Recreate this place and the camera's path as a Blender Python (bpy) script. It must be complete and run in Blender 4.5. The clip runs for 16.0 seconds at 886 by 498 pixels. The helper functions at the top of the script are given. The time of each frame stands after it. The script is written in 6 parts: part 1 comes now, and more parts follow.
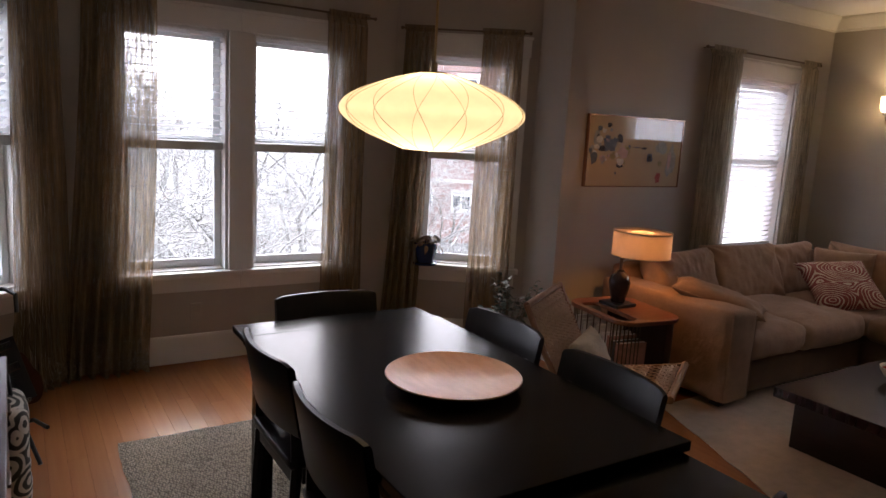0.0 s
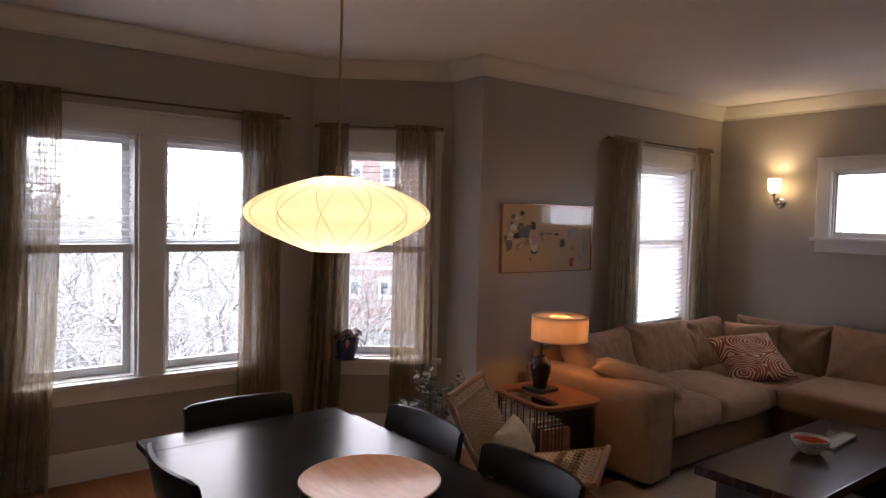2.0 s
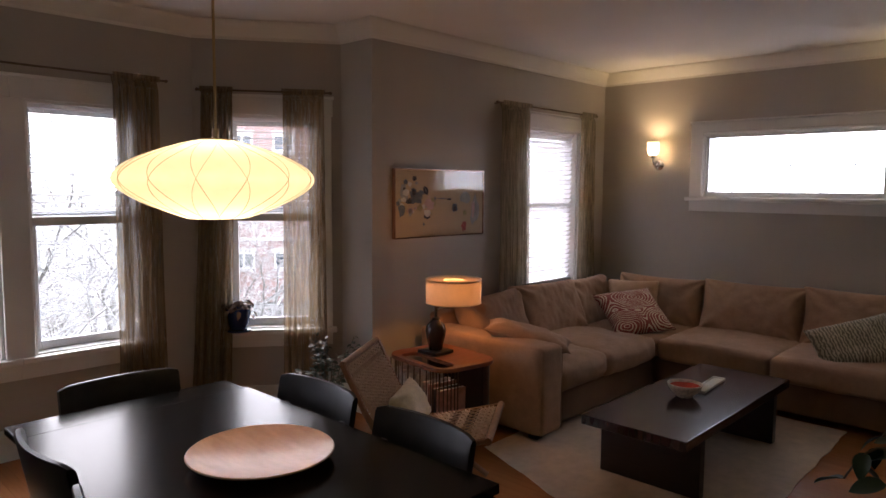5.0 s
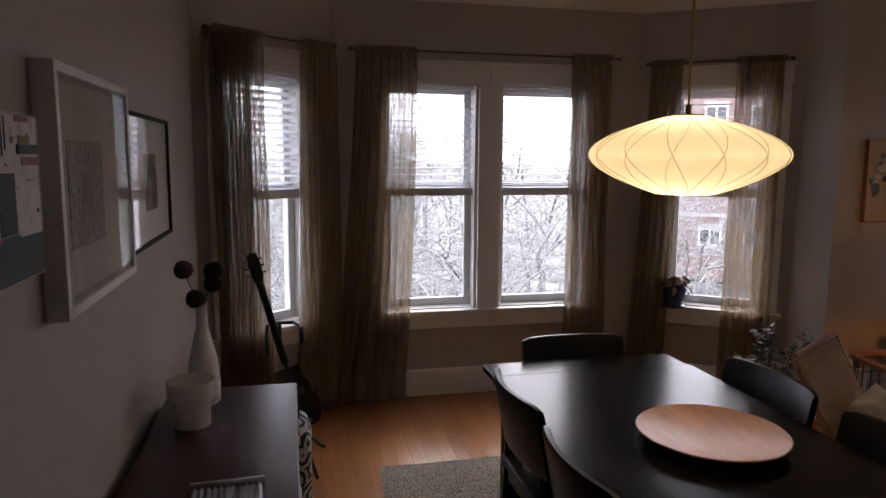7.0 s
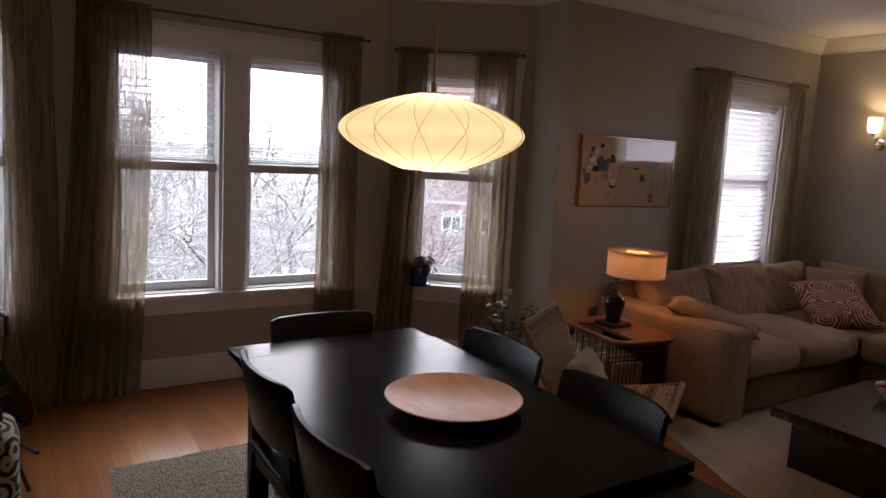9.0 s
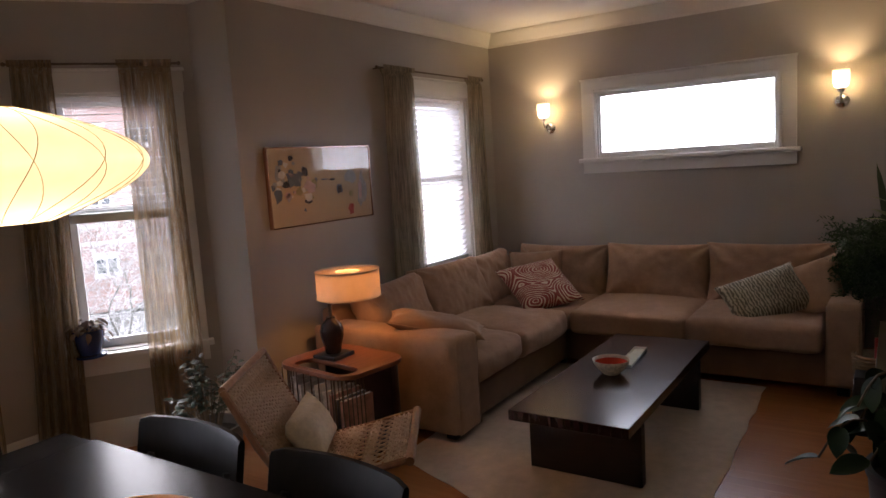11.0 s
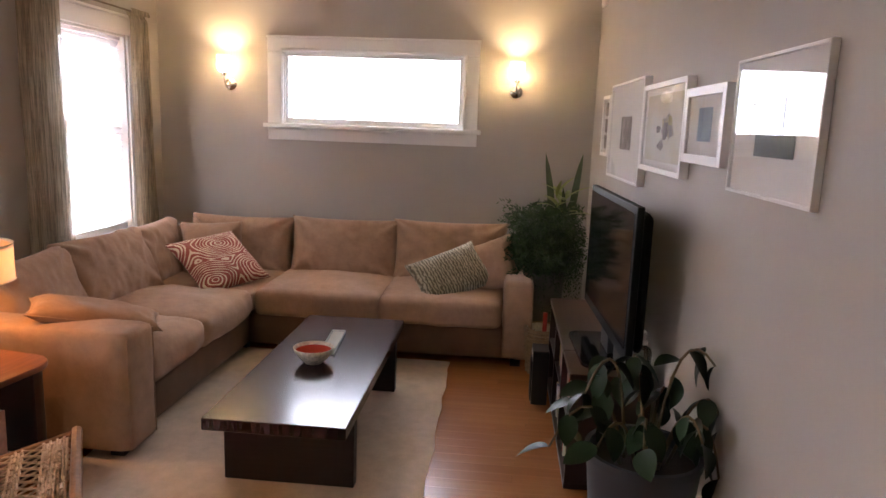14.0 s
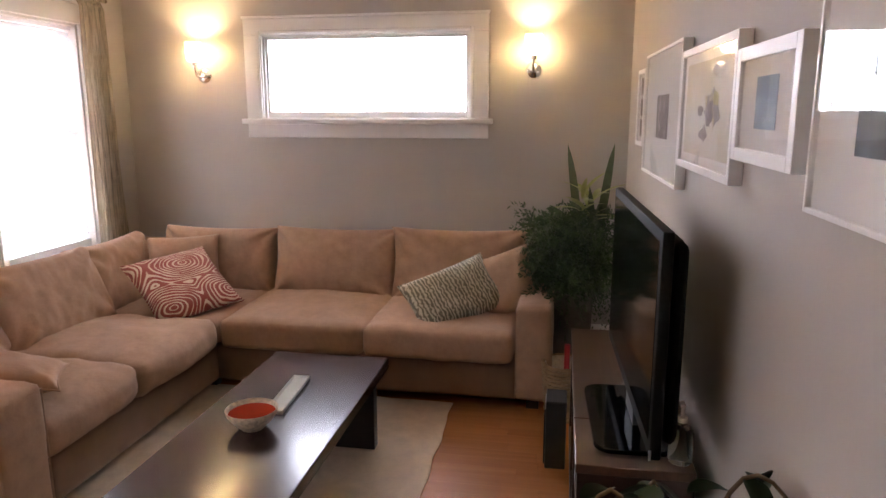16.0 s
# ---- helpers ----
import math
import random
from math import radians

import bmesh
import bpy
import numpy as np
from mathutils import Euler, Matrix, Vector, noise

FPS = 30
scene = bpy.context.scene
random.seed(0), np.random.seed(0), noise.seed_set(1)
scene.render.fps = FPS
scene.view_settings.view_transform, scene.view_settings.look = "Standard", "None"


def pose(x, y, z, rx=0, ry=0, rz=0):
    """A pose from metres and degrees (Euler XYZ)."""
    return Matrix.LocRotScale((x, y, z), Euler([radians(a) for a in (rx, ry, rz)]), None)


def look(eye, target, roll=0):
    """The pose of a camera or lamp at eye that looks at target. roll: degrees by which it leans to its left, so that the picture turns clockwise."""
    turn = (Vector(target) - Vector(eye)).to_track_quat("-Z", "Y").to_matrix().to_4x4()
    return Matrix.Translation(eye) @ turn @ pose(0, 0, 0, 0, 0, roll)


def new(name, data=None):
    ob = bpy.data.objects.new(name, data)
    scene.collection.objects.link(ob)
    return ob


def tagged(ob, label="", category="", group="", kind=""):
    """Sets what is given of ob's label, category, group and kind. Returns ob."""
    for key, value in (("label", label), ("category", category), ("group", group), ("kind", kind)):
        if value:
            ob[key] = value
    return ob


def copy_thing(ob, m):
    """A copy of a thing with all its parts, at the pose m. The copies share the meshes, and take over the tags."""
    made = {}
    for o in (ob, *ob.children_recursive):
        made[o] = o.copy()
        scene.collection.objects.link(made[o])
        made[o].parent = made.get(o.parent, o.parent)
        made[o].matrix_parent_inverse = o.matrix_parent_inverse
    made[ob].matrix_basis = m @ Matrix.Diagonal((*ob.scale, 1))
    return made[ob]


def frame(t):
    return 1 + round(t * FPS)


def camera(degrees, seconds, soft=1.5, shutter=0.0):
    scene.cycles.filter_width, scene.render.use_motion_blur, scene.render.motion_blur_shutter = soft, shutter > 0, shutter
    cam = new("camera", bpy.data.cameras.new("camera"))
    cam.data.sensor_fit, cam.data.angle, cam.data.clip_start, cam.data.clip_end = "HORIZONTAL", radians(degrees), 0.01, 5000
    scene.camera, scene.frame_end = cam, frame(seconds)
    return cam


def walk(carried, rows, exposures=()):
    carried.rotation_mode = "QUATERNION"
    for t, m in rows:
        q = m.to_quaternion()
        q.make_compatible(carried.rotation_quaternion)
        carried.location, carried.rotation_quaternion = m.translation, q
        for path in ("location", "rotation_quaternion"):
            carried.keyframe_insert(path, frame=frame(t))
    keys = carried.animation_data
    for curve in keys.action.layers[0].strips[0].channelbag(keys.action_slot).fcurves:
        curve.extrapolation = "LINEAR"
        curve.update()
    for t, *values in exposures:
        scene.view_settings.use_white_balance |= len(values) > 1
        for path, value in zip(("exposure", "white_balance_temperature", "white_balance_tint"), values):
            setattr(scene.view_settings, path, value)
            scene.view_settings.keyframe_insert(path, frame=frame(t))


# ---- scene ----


cam = camera(65.6, 16.0)
EXPOSURES = [(0.0, 1.0), (3.2, 1.15), (5.5, 1.15), (6.5, 0.85), (7.0, 0.67), (7.5, 0.65), (8.0, 0.62), (9.0, 0.70), (9.7, 0.9), (11.8, 1.75), (12.5, 2.3), (13.0, 2.45), (14.5, 2.75), (16.0, 2.85)]
PATH = [
    (0, (-0.093, -0.112, 1.622), (0.962, 1.552, 1.278), 3.3),
    (0.5, (-0.057, -0.111, 1.618), (1.142, 1.447, 1.252), 2.7),
    (1, (-0.048, -0.124, 1.625), (1.215, 1.397, 1.327), 2.7),
    (1.5, (-0.054, -0.149, 1.657), (1.191, 1.407, 1.48), 1.9),
    (2, (-0.043, -0.152, 1.67), (1.187, 1.422, 1.579), 1.4),
    (2.5, (-0.027, -0.158, 1.668), (1.222, 1.401, 1.583), 1.4),
    (3, (-0.021, -0.159, 1.653), (1.309, 1.331, 1.541), 2.2),
    (3.2, (-0.015, -0.155, 1.645), (1.36, 1.293, 1.523), 2.4),
    (5.3, (-0.009, -0.171, 1.658), (1.436, 1.2, 1.479), 0.4),
    (5.5, (-0.021, -0.164, 1.664), (1.31, 1.318, 1.48), 0.0),
    (6, (-0.074, -0.136, 1.652), (0.956, 1.567, 1.462), -0.5),
    (6.5, (-0.121, -0.132, 1.666), (0.528, 1.748, 1.459), -1.2),
    (7, (-0.14, -0.123, 1.661), (0.287, 1.813, 1.397), 0.4),
    (7.5, (-0.156, -0.115, 1.653), (0.189, 1.833, 1.36), 1.2),
    (8, (-0.164, -0.1, 1.644), (0.357, 1.814, 1.387), 2.1),
    (8.5, (-0.143, -0.088, 1.622), (0.728, 1.693, 1.361), 2.5),
    (9, (-0.117, -0.087, 1.615), (0.966, 1.571, 1.333), 3.2),
    (9.5, (-0.004, -0.062, 1.619), (1.298, 1.437, 1.375), 3.4),
    (9.7, (0.051, -0.061, 1.629), (1.414, 1.387, 1.406), 3.3),
    (11.8, (0.573, 0.497, 1.615), (2.358, 1.337, 1.292), -1.6),
    (12, (0.624, 0.541, 1.63), (2.444, 1.301, 1.302), 0.6),
    (12.5, (0.667, 0.703, 1.652), (2.611, 1.109, 1.413), -0.7),
    (13, (0.634, 0.824, 1.651), (2.603, 0.967, 1.329), 2.1),
    (13.5, (0.631, 0.799, 1.638), (2.598, 0.826, 1.277), 2.4),
    (14, (0.691, 0.655, 1.612), (2.652, 0.823, 1.258), 2.1),
    (14.5, (0.832, 0.548, 1.617), (2.769, 0.838, 1.209), 1.5),
    (15, (1.092, 0.513, 1.638), (3.065, 0.694, 1.364), 3.4),
    (15.5, (1.361, 0.428, 1.625), (3.319, 0.613, 1.264), 0.9),
    (16, (1.606, 0.39, 1.631), (3.537, 0.728, 1.238), -0.1),
]
walk(cam, [(t, look(eye, target, roll)) for t, eye, target, roll in PATH], EXPOSURES)

# ---- world and light ----
world = bpy.data.worlds.new("overcast_sky")
scene.world = world
world.use_nodes = True
wn = world.node_tree
wn.nodes.clear()
w_out = wn.nodes.new("ShaderNodeOutputWorld")
w_bg = wn.nodes.new("ShaderNodeBackground")
w_sky = wn.nodes.new("ShaderNodeTexSky")
w_sky.sky_type = "NISHITA"
w_sky.sun_disc = False
w_sky.sun_elevation = radians(38)
w_sky.sun_rotation = radians(20)
w_sky.dust_density = 6.0
w_sky.air_density = 0.7
w_mix = wn.nodes.new("ShaderNodeMix")
w_mix.data_type = "RGBA"
w_mix.inputs["Factor"].default_value = 0.65
w_mix.inputs["B"].default_value = (34.5, 34.8, 41.5, 1)
wn.links.new(w_sky.outputs[0], w_mix.inputs["A"])
wn.links.new(w_mix.outputs["Result"], w_bg.inputs["Color"])
w_bg.inputs["Strength"].default_value = 0.15
wn.links.new(w_bg.outputs[0], w_out.inputs[0])

sun = new("sun", bpy.data.lights.new("sun", "SUN"))
sun.data.energy = 0.8
sun.data.angle = radians(20)
sun.data.color = (1.0, 0.97, 0.93)
sun.matrix_world = pose(0, 0, 20, 52, 0, 160)


WARM = (1.0, 0.69, 0.38)
PENDANT_W, TABLE_W, SCONCE_W = 3.0, 1.8, 4.6
CREAM = (1.0, 0.76, 0.46)
AMBER = (1.0, 0.46, 0.17)


def lamp_light(name, place, watts, colour, size):
    ob = new(name, bpy.data.lights.new(name, "POINT"))
    ob.data.energy, ob.data.color, ob.data.shadow_soft_size = watts, colour, size
    ob.location = place
    return ob


def window_daylight(m, width, height):
    """Skylight standing in a window's opening, outside its pane."""
    ob = new("window_daylight", bpy.data.lights.new("window_daylight", "AREA"))
    ob.data.shape, ob.data.size, ob.data.size_y = "RECTANGLE", width, height
    ob.data.energy, ob.data.color = 42.0, (0.94, 0.97, 1.0)
    ob.matrix_world = m
    return ob


# ---- materials ----
def nodes_of(name):
    m = bpy.data.materials.new(name)
    m.use_nodes = True
    return m, m.node_tree.nodes, m.node_tree.links, m.node_tree.nodes["Principled BSDF"]


def coords(n, l, scale=(1, 1, 1), rot=(0, 0, 0), space="Object"):
    tc = n.new("ShaderNodeTexCoord")
    mp = n.new("ShaderNodeMapping")
    mp.inputs["Scale"].default_value = scale
    mp.inputs["Rotation"].default_value = rot
    l.new(tc.outputs[space], mp.inputs[0])
    return mp.outputs[0]


def noise_tex(n, l, vec, scale, detail=4, rough=0.55):
    t = n.new("ShaderNodeTexNoise")
    t.inputs["Scale"].default_value, t.inputs["Detail"].default_value, t.inputs["Roughness"].default_value = scale, detail, rough
    l.new(vec, t.inputs["Vector"])
    return t.outputs["Fac"]


def ramp(n, l, fac, stops):
    r = n.new("ShaderNodeValToRGB")
    while len(r.color_ramp.elements) < len(stops):
        r.color_ramp.elements.new(0.5)
    for e, (p, c) in zip(r.color_ramp.elements, stops):
        e.position, e.color = p, (*c, 1)
    l.new(fac, r.inputs[0])
    return r.outputs[0]


def bump(n, l, b, height, strength, dist=0.01):
    k = n.new("ShaderNodeBump")
    k.inputs["Strength"].default_value, k.inputs["Distance"].default_value = strength, dist
    l.new(height, k.inputs["Height"])
    l.new(k.outputs[0], b.inputs["Normal"])


def mul(c, f):
    return tuple(min(1, x * f) for x in c)


def paint(name, colour, rough=0.6, var=0.06, grain=90, bump_s=0.06, metal=0.0, big=1.3):
    """Even finish with faint large blotches and fine relief."""
    m, n, l, b = nodes_of(name)
    v = coords(n, l)
    f = noise_tex(n, l, v, big, 3)
    c = ramp(n, l, f, [(0.3, mul(colour, 1 - var)), (0.7, mul(colour, 1 + var))])
    l.new(c, b.inputs["Base Color"])
    b.inputs["Roughness"].default_value, b.inputs["Metallic"].default_value = rough, metal
    bump(n, l, b, noise_tex(n, l, v, grain, 3), bump_s, 0.004)
    return m


def wood(name, dark, light, rough=0.35, scale=(18, 1.2, 18), coat=0.0, grain=3.0, by_piece=0.0, bump_s=0.12, wear=0.08, gloss=0.5):
    """Long-grained wood; the grain runs along the axis with the small scale."""
    m, n, l, b = nodes_of(name)
    v = coords(n, l, scale)
    if by_piece:
        info = n.new("ShaderNodeObjectInfo")
        add = n.new("ShaderNodeVectorMath")
        add.operation = "MULTIPLY_ADD"
        l.new(info.outputs["Random"], add.inputs[0])
        add.inputs[1].default_value = (37, 53, 11)
        l.new(v, add.inputs[2])
        v = add.outputs[0]
    f = noise_tex(n, l, v, grain, 6, 0.6)
    c = ramp(n, l, f, [(0.25, dark), (0.75, light)])
    if by_piece:
        hsv = n.new("ShaderNodeHueSaturation")
        mr = n.new("ShaderNodeMapRange")
        mr.inputs["To Min"].default_value, mr.inputs["To Max"].default_value = 1 - by_piece, 1 + by_piece
        l.new(info.outputs["Random"], mr.inputs["Value"])
        l.new(mr.outputs[0], hsv.inputs["Value"])
        l.new(c, hsv.inputs["Color"])
        c = hsv.outputs[0]
    l.new(c, b.inputs["Base Color"])
    rr = n.new("ShaderNodeMapRange")
    rr.inputs["To Min"].default_value, rr.inputs["To Max"].default_value = rough - wear * 0.7, rough + wear
    l.new(noise_tex(n, l, coords(n, l), 4, 3), rr.inputs["Value"])
    l.new(rr.outputs[0], b.inputs["Roughness"])
    b.inputs["Coat Weight"].default_value = coat
    b.inputs["Specular IOR Level"].default_value = gloss
    b.inputs["Coat Roughness"].default_value = 0.12
    bump(n, l, b, f, bump_s, 0.003)
    return m


def cloth(name, colour, var=0.12, weave=420, rough=0.95, sheen=0.25, big=5, bump_s=0.25, rumple=0.0):
    m, n, l, b = nodes_of(name)
    v = coords(n, l)
    f = noise_tex(n, l, v, big, 5, 0.65)
    c = ramp(n, l, f, [(0.3, mul(colour, 1 - var)), (0.7, mul(colour, 1 + var))])
    l.new(c, b.inputs["Base Color"])
    b.inputs["Roughness"].default_value = rough
    b.inputs["Sheen Weight"].default_value = sheen
    b.inputs["Sheen Roughness"].default_value = 0.5
    height = noise_tex(n, l, v, weave, 2)
    if rumple:
        # soft creases in the cloth, stretched one way
        k = n.new("ShaderNodeMath")
        k.operation, k.inputs[1].default_value = "MULTIPLY_ADD", rumple
        l.new(noise_tex(n, l, coords(n, l, (1.0, 1.6, 1.3)), 9, 4, 0.6), k.inputs[0])
        l.new(height, k.inputs[2])
        height = k.outputs[0]
    bump(n, l, b, height, bump_s, 0.002)
    return m


def metal(name, colour, rough=0.25):
    return paint(name, colour, rough, 0.05, 200, 0.02, 1.0)


def clear_glass(name, tint=(1, 1, 1), rough=0.0):
    m, n, l, b = nodes_of(name)
    b.inputs["Base Color"].default_value = (*tint, 1)
    b.inputs["Transmission Weight"].default_value = 1.0
    b.inputs["Roughness"].default_value = rough
    b.inputs["IOR"].default_value = 1.45
    return m


def pane_glass(name, strength=0.04, most=0.9):
    """A thin pane: mostly see-through, with a mirror sheen that grows at grazing angles."""
    m, n, l, b = nodes_of(name)
    n.remove(b)
    tr, gl, mx, lw = n.new("ShaderNodeBsdfTransparent"), n.new("ShaderNodeBsdfGlossy"), n.new("ShaderNodeMixShader"), n.new("ShaderNodeLayerWeight")
    gl.inputs["Roughness"].default_value = 0.02
    lw.inputs["Blend"].default_value = 0.5
    p5, mr = n.new("ShaderNodeMath"), n.new("ShaderNodeMapRange")
    p5.operation, p5.inputs[1].default_value = "POWER", 4.0
    l.new(lw.outputs["Facing"], p5.inputs[0])
    mr.inputs["To Min"].default_value, mr.inputs["To Max"].default_value = strength, most
    l.new(p5.outputs[0], mr.inputs["Value"])
    l.new(mr.outputs[0], mx.inputs[0])
    l.new(tr.outputs[0], mx.inputs[1])
    l.new(gl.outputs[0], mx.inputs[2])
    l.new(mx.outputs[0], n["Material Output"].inputs[0])
    return m


def sheer(name, colour, density=0.5, back=0.45):
    """Loosely woven linen: threads with gaps between, uneven along the warp."""
    m, n, l, b = nodes_of(name)
    v = coords(n, l)
    n.remove(b)
    warp = noise_tex(n, l, coords(n, l, (260, 260, 5)), 1.0, 3)
    weft = noise_tex(n, l, coords(n, l, (8, 8, 330)), 1.0, 3)
    add = n.new("ShaderNodeMath")
    add.operation, add.inputs[1].default_value = "MULTIPLY_ADD", 0.3
    l.new(weft, add.inputs[0])
    l.new(warp, add.inputs[2])
    mr = n.new("ShaderNodeMapRange")
    mr.inputs["From Min"].default_value, mr.inputs["From Max"].default_value = 0.50, 0.80
    mr.inputs["To Min"].default_value, mr.inputs["To Max"].default_value = density - 0.3, density + 0.3
    l.new(add.outputs[0], mr.inputs["Value"])
    df, tl, tr = n.new("ShaderNodeBsdfDiffuse"), n.new("ShaderNodeBsdfTranslucent"), n.new("ShaderNodeBsdfTransparent")
    c = ramp(n, l, noise_tex(n, l, coords(n, l, (30, 30, 2)), 1.0, 3), [(0.3, mul(colour, 0.8)), (0.7, mul(colour, 1.2))])
    l.new(c, df.inputs[0])
    l.new(c, tl.inputs[0])
    m1, m2 = n.new("ShaderNodeMixShader"), n.new("ShaderNodeMixShader")
    m1.inputs[0].default_value = back
    l.new(df.outputs[0], m1.inputs[1])
    l.new(tl.outputs[0], m1.inputs[2])
    l.new(mr.outputs[0], m2.inputs[0])
    l.new(tr.outputs[0], m2.inputs[1])
    l.new(m1.outputs[0], m2.inputs[2])
    l.new(m2.outputs[0], n["Material Output"].inputs[0])
    return m


M_WALL = paint("greige_wall_paint", (0.425, 0.387, 0.342), 0.62, 0.04, 60, 0.10)
M_CEIL = paint("ceiling_white", (0.83, 0.81, 0.78), 0.8, 0.03)
M_TRIM = paint("white_trim_paint", (0.74, 0.73, 0.70), 0.38, 0.03, 40, 0.05)
M_CROWN = paint("cream_crown_paint", (0.76, 0.73, 0.66), 0.5, 0.03)
M_SASH = paint("white_vinyl_sash", (0.66, 0.68, 0.70), 0.35, 0.03)
M_PANE = pane_glass("window_pane_glass")
M_OAK = wood("honey_oak_floor", (0.35, 0.137, 0.048), (0.43, 0.180, 0.066), 0.26, (16, 0.5, 16), 0.15, 2.0, 0.07, bump_s=0.01, wear=0.015)
M_GAP = paint("dark_floor_gap", (0.27, 0.11, 0.04), 0.8)

M_PICGLASS = pane_glass("picture_glass", 0.035, 0.5)
M_ESPRESSO = wood("espresso_stained_wood", (0.015, 0.006, 0.006), (0.028, 0.011, 0.010), 0.30, (26, 1.6, 26), 0.1, 3.0, bump_s=0.015)
M_BLACKWOOD = wood("black_brown_ash", (0.005, 0.004, 0.004), (0.010, 0.0075, 0.008), 0.21, (30, 1.4, 30), 0.0, 3.0, bump_s=0.05, wear=0.008, gloss=0.20)
M_MAHOG = wood("dark_mahogany", (0.030, 0.008, 0.008), (0.050, 0.014, 0.013), 0.33, (22, 1.3, 22), 0.0, bump_s=0.01, wear=0.01)
M_WALNUT = wood("red_walnut", (0.16, 0.048, 0.02), (0.28, 0.095, 0.038), 0.30, (2, 14, 14), 0.3)
M_CONSOLE = wood("console_brown_wood", (0.040, 0.018, 0.011), (0.075, 0.034, 0.019), 0.28, (1.5, 20, 20), 0.2, bump_s=0.03, wear=0.02)
M_TEAK = wood("warm_teak", (0.20, 0.09, 0.04), (0.34, 0.17, 0.08), 0.45, (14, 14, 2))
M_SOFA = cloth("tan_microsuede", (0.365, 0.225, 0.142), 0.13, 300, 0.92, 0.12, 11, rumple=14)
# same suede, with the shade on base and back frames put into its colour
M_SOFA_SHADED = cloth("tan_microsuede_shaded", (0.21, 0.125, 0.078), 0.12, 300, 0.92, 0.1, 5)
M_ROPE = cloth("natural_cord", (0.50, 0.345, 0.235), 0.18, 180, 0.9, 0.1, 40, 0.6)
M_RUG = cloth("beige_wool_rug", (0.54, 0.425, 0.315), 0.13, 90, 0.97, 0.2, 10, 0.9)


def braided(name, gap, cord, cell):
    """Chunky braid: plump knots of cord with dark gaps between."""
    m, n, l, b = nodes_of(name)
    v = coords(n, l, (1, 0.5, 1), (0, 0, 0.6))
    vo = n.new("ShaderNodeTexVoronoi")
    vo.inputs["Scale"].default_value, vo.inputs["Randomness"].default_value = cell, 0.55
    l.new(v, vo.inputs["Vector"])
    c = ramp(n, l, vo.outputs["Distance"], [(0.25, cord), (0.75, gap)])
    hsv = n.new("ShaderNodeHueSaturation")
    mr = n.new("ShaderNodeMapRange")
    mr.inputs["To Min"].default_value, mr.inputs["To Max"].default_value = 0.65, 1.3
    l.new(noise_tex(n, l, coords(n, l), 30, 4), mr.inputs["Value"])
    l.new(mr.outputs[0], hsv.inputs["Value"])
    l.new(c, hsv.inputs["Color"])
    l.new(hsv.outputs[0], b.inputs["Base Color"])
    b.inputs["Roughness"].default_value = 0.96
    inv = n.new("ShaderNodeMath")
    inv.operation, inv.inputs[0].default_value = "SUBTRACT", 1.0
    l.new(vo.outputs["Distance"], inv.inputs[1])
    bump(n, l, b, inv.outputs[0], 1.0, 0.012)
    return m


M_JUTE = braided("grey_jute_rug", (0.15, 0.125, 0.095), (0.46, 0.39, 0.30), 100)
M_SHELL = paint("matt_black_housing", (0.004, 0.004, 0.004), 0.6, 0.1)
M_SHELL.node_tree.nodes["Principled BSDF"].inputs["Specular IOR Level"].default_value = 0.15
M_CREAM = cloth("cream_woven_cotton", (0.60, 0.52, 0.40), 0.15, 140, 0.95, 0.2, 30, 0.6)
M_LINEN = sheer("olive_brown_sheer_linen", (0.28, 0.207, 0.13), 0.77, 0.30)
# living room panels: lamp and window light lifted into a paler linen colour
M_LINEN_LIT = sheer("beige_linen_lit", (0.45, 0.39, 0.295), 0.74, 0.5)
M_CHROME = metal("polished_chrome", (0.75, 0.75, 0.76), 0.12)
M_SILVER = metal("brushed_silver", (0.62, 0.62, 0.64), 0.28)
M_BRONZE = metal("dark_bronze", (0.16, 0.12, 0.09), 0.35)
M_BRASS = metal("aged_brass", (0.55, 0.40, 0.2), 0.35)
M_BLACK = paint("satin_black_plastic", (0.012, 0.012, 0.013), 0.35, 0.1)
M_GLOSSBLACK = paint("gloss_black_screen", (0.003, 0.003, 0.004), 0.08, 0.05, 200, 0.0)
M_GLOSSBLACK.node_tree.nodes["Principled BSDF"].inputs["Specular IOR Level"].default_value = 0.2
M_WHITE = paint("white_lacquered_frame", (0.78, 0.77, 0.75), 0.4, 0.02)
M_MAT = paint("off_white_mat_board", (0.86, 0.85, 0.83), 0.85, 0.02)
M_CERAMIC = paint("white_glazed_ceramic", (0.72, 0.69, 0.66), 0.22, 0.03, 30, 0.05)
M_GLAZE = paint("dark_brown_glaze", (0.035, 0.022, 0.018), 0.16, 0.3, 12, 0.05, 0.0, 14)
M_REDGLAZE = paint("red_glaze", (0.52, 0.05, 0.02), 0.2, 0.1)
M_SPECKLE = paint("cream_speckled_glaze", (0.56, 0.47, 0.36), 0.35, 0.35, 40, 0.1, 0.0, 60)
M_BLUEPOT = paint("cobalt_glazed_pot", (0.02, 0.035, 0.10), 0.2, 0.2)
M_GREYPOT = paint("charcoal_plant_pot", (0.030, 0.031, 0.036), 0.5, 0.15)
M_STONEPOT = paint("stone_grey_pot", (0.15, 0.13, 0.115), 0.7, 0.15, 40, 0.3)
M_SOIL = paint("dark_potting_soil", (0.03, 0.02, 0.015), 0.95, 0.3, 120, 0.9)
M_PLATE = wood("turned_light_wood", (0.58, 0.28, 0.13), (0.78, 0.44, 0.235), 0.40, (9, 3, 9), 0.1)


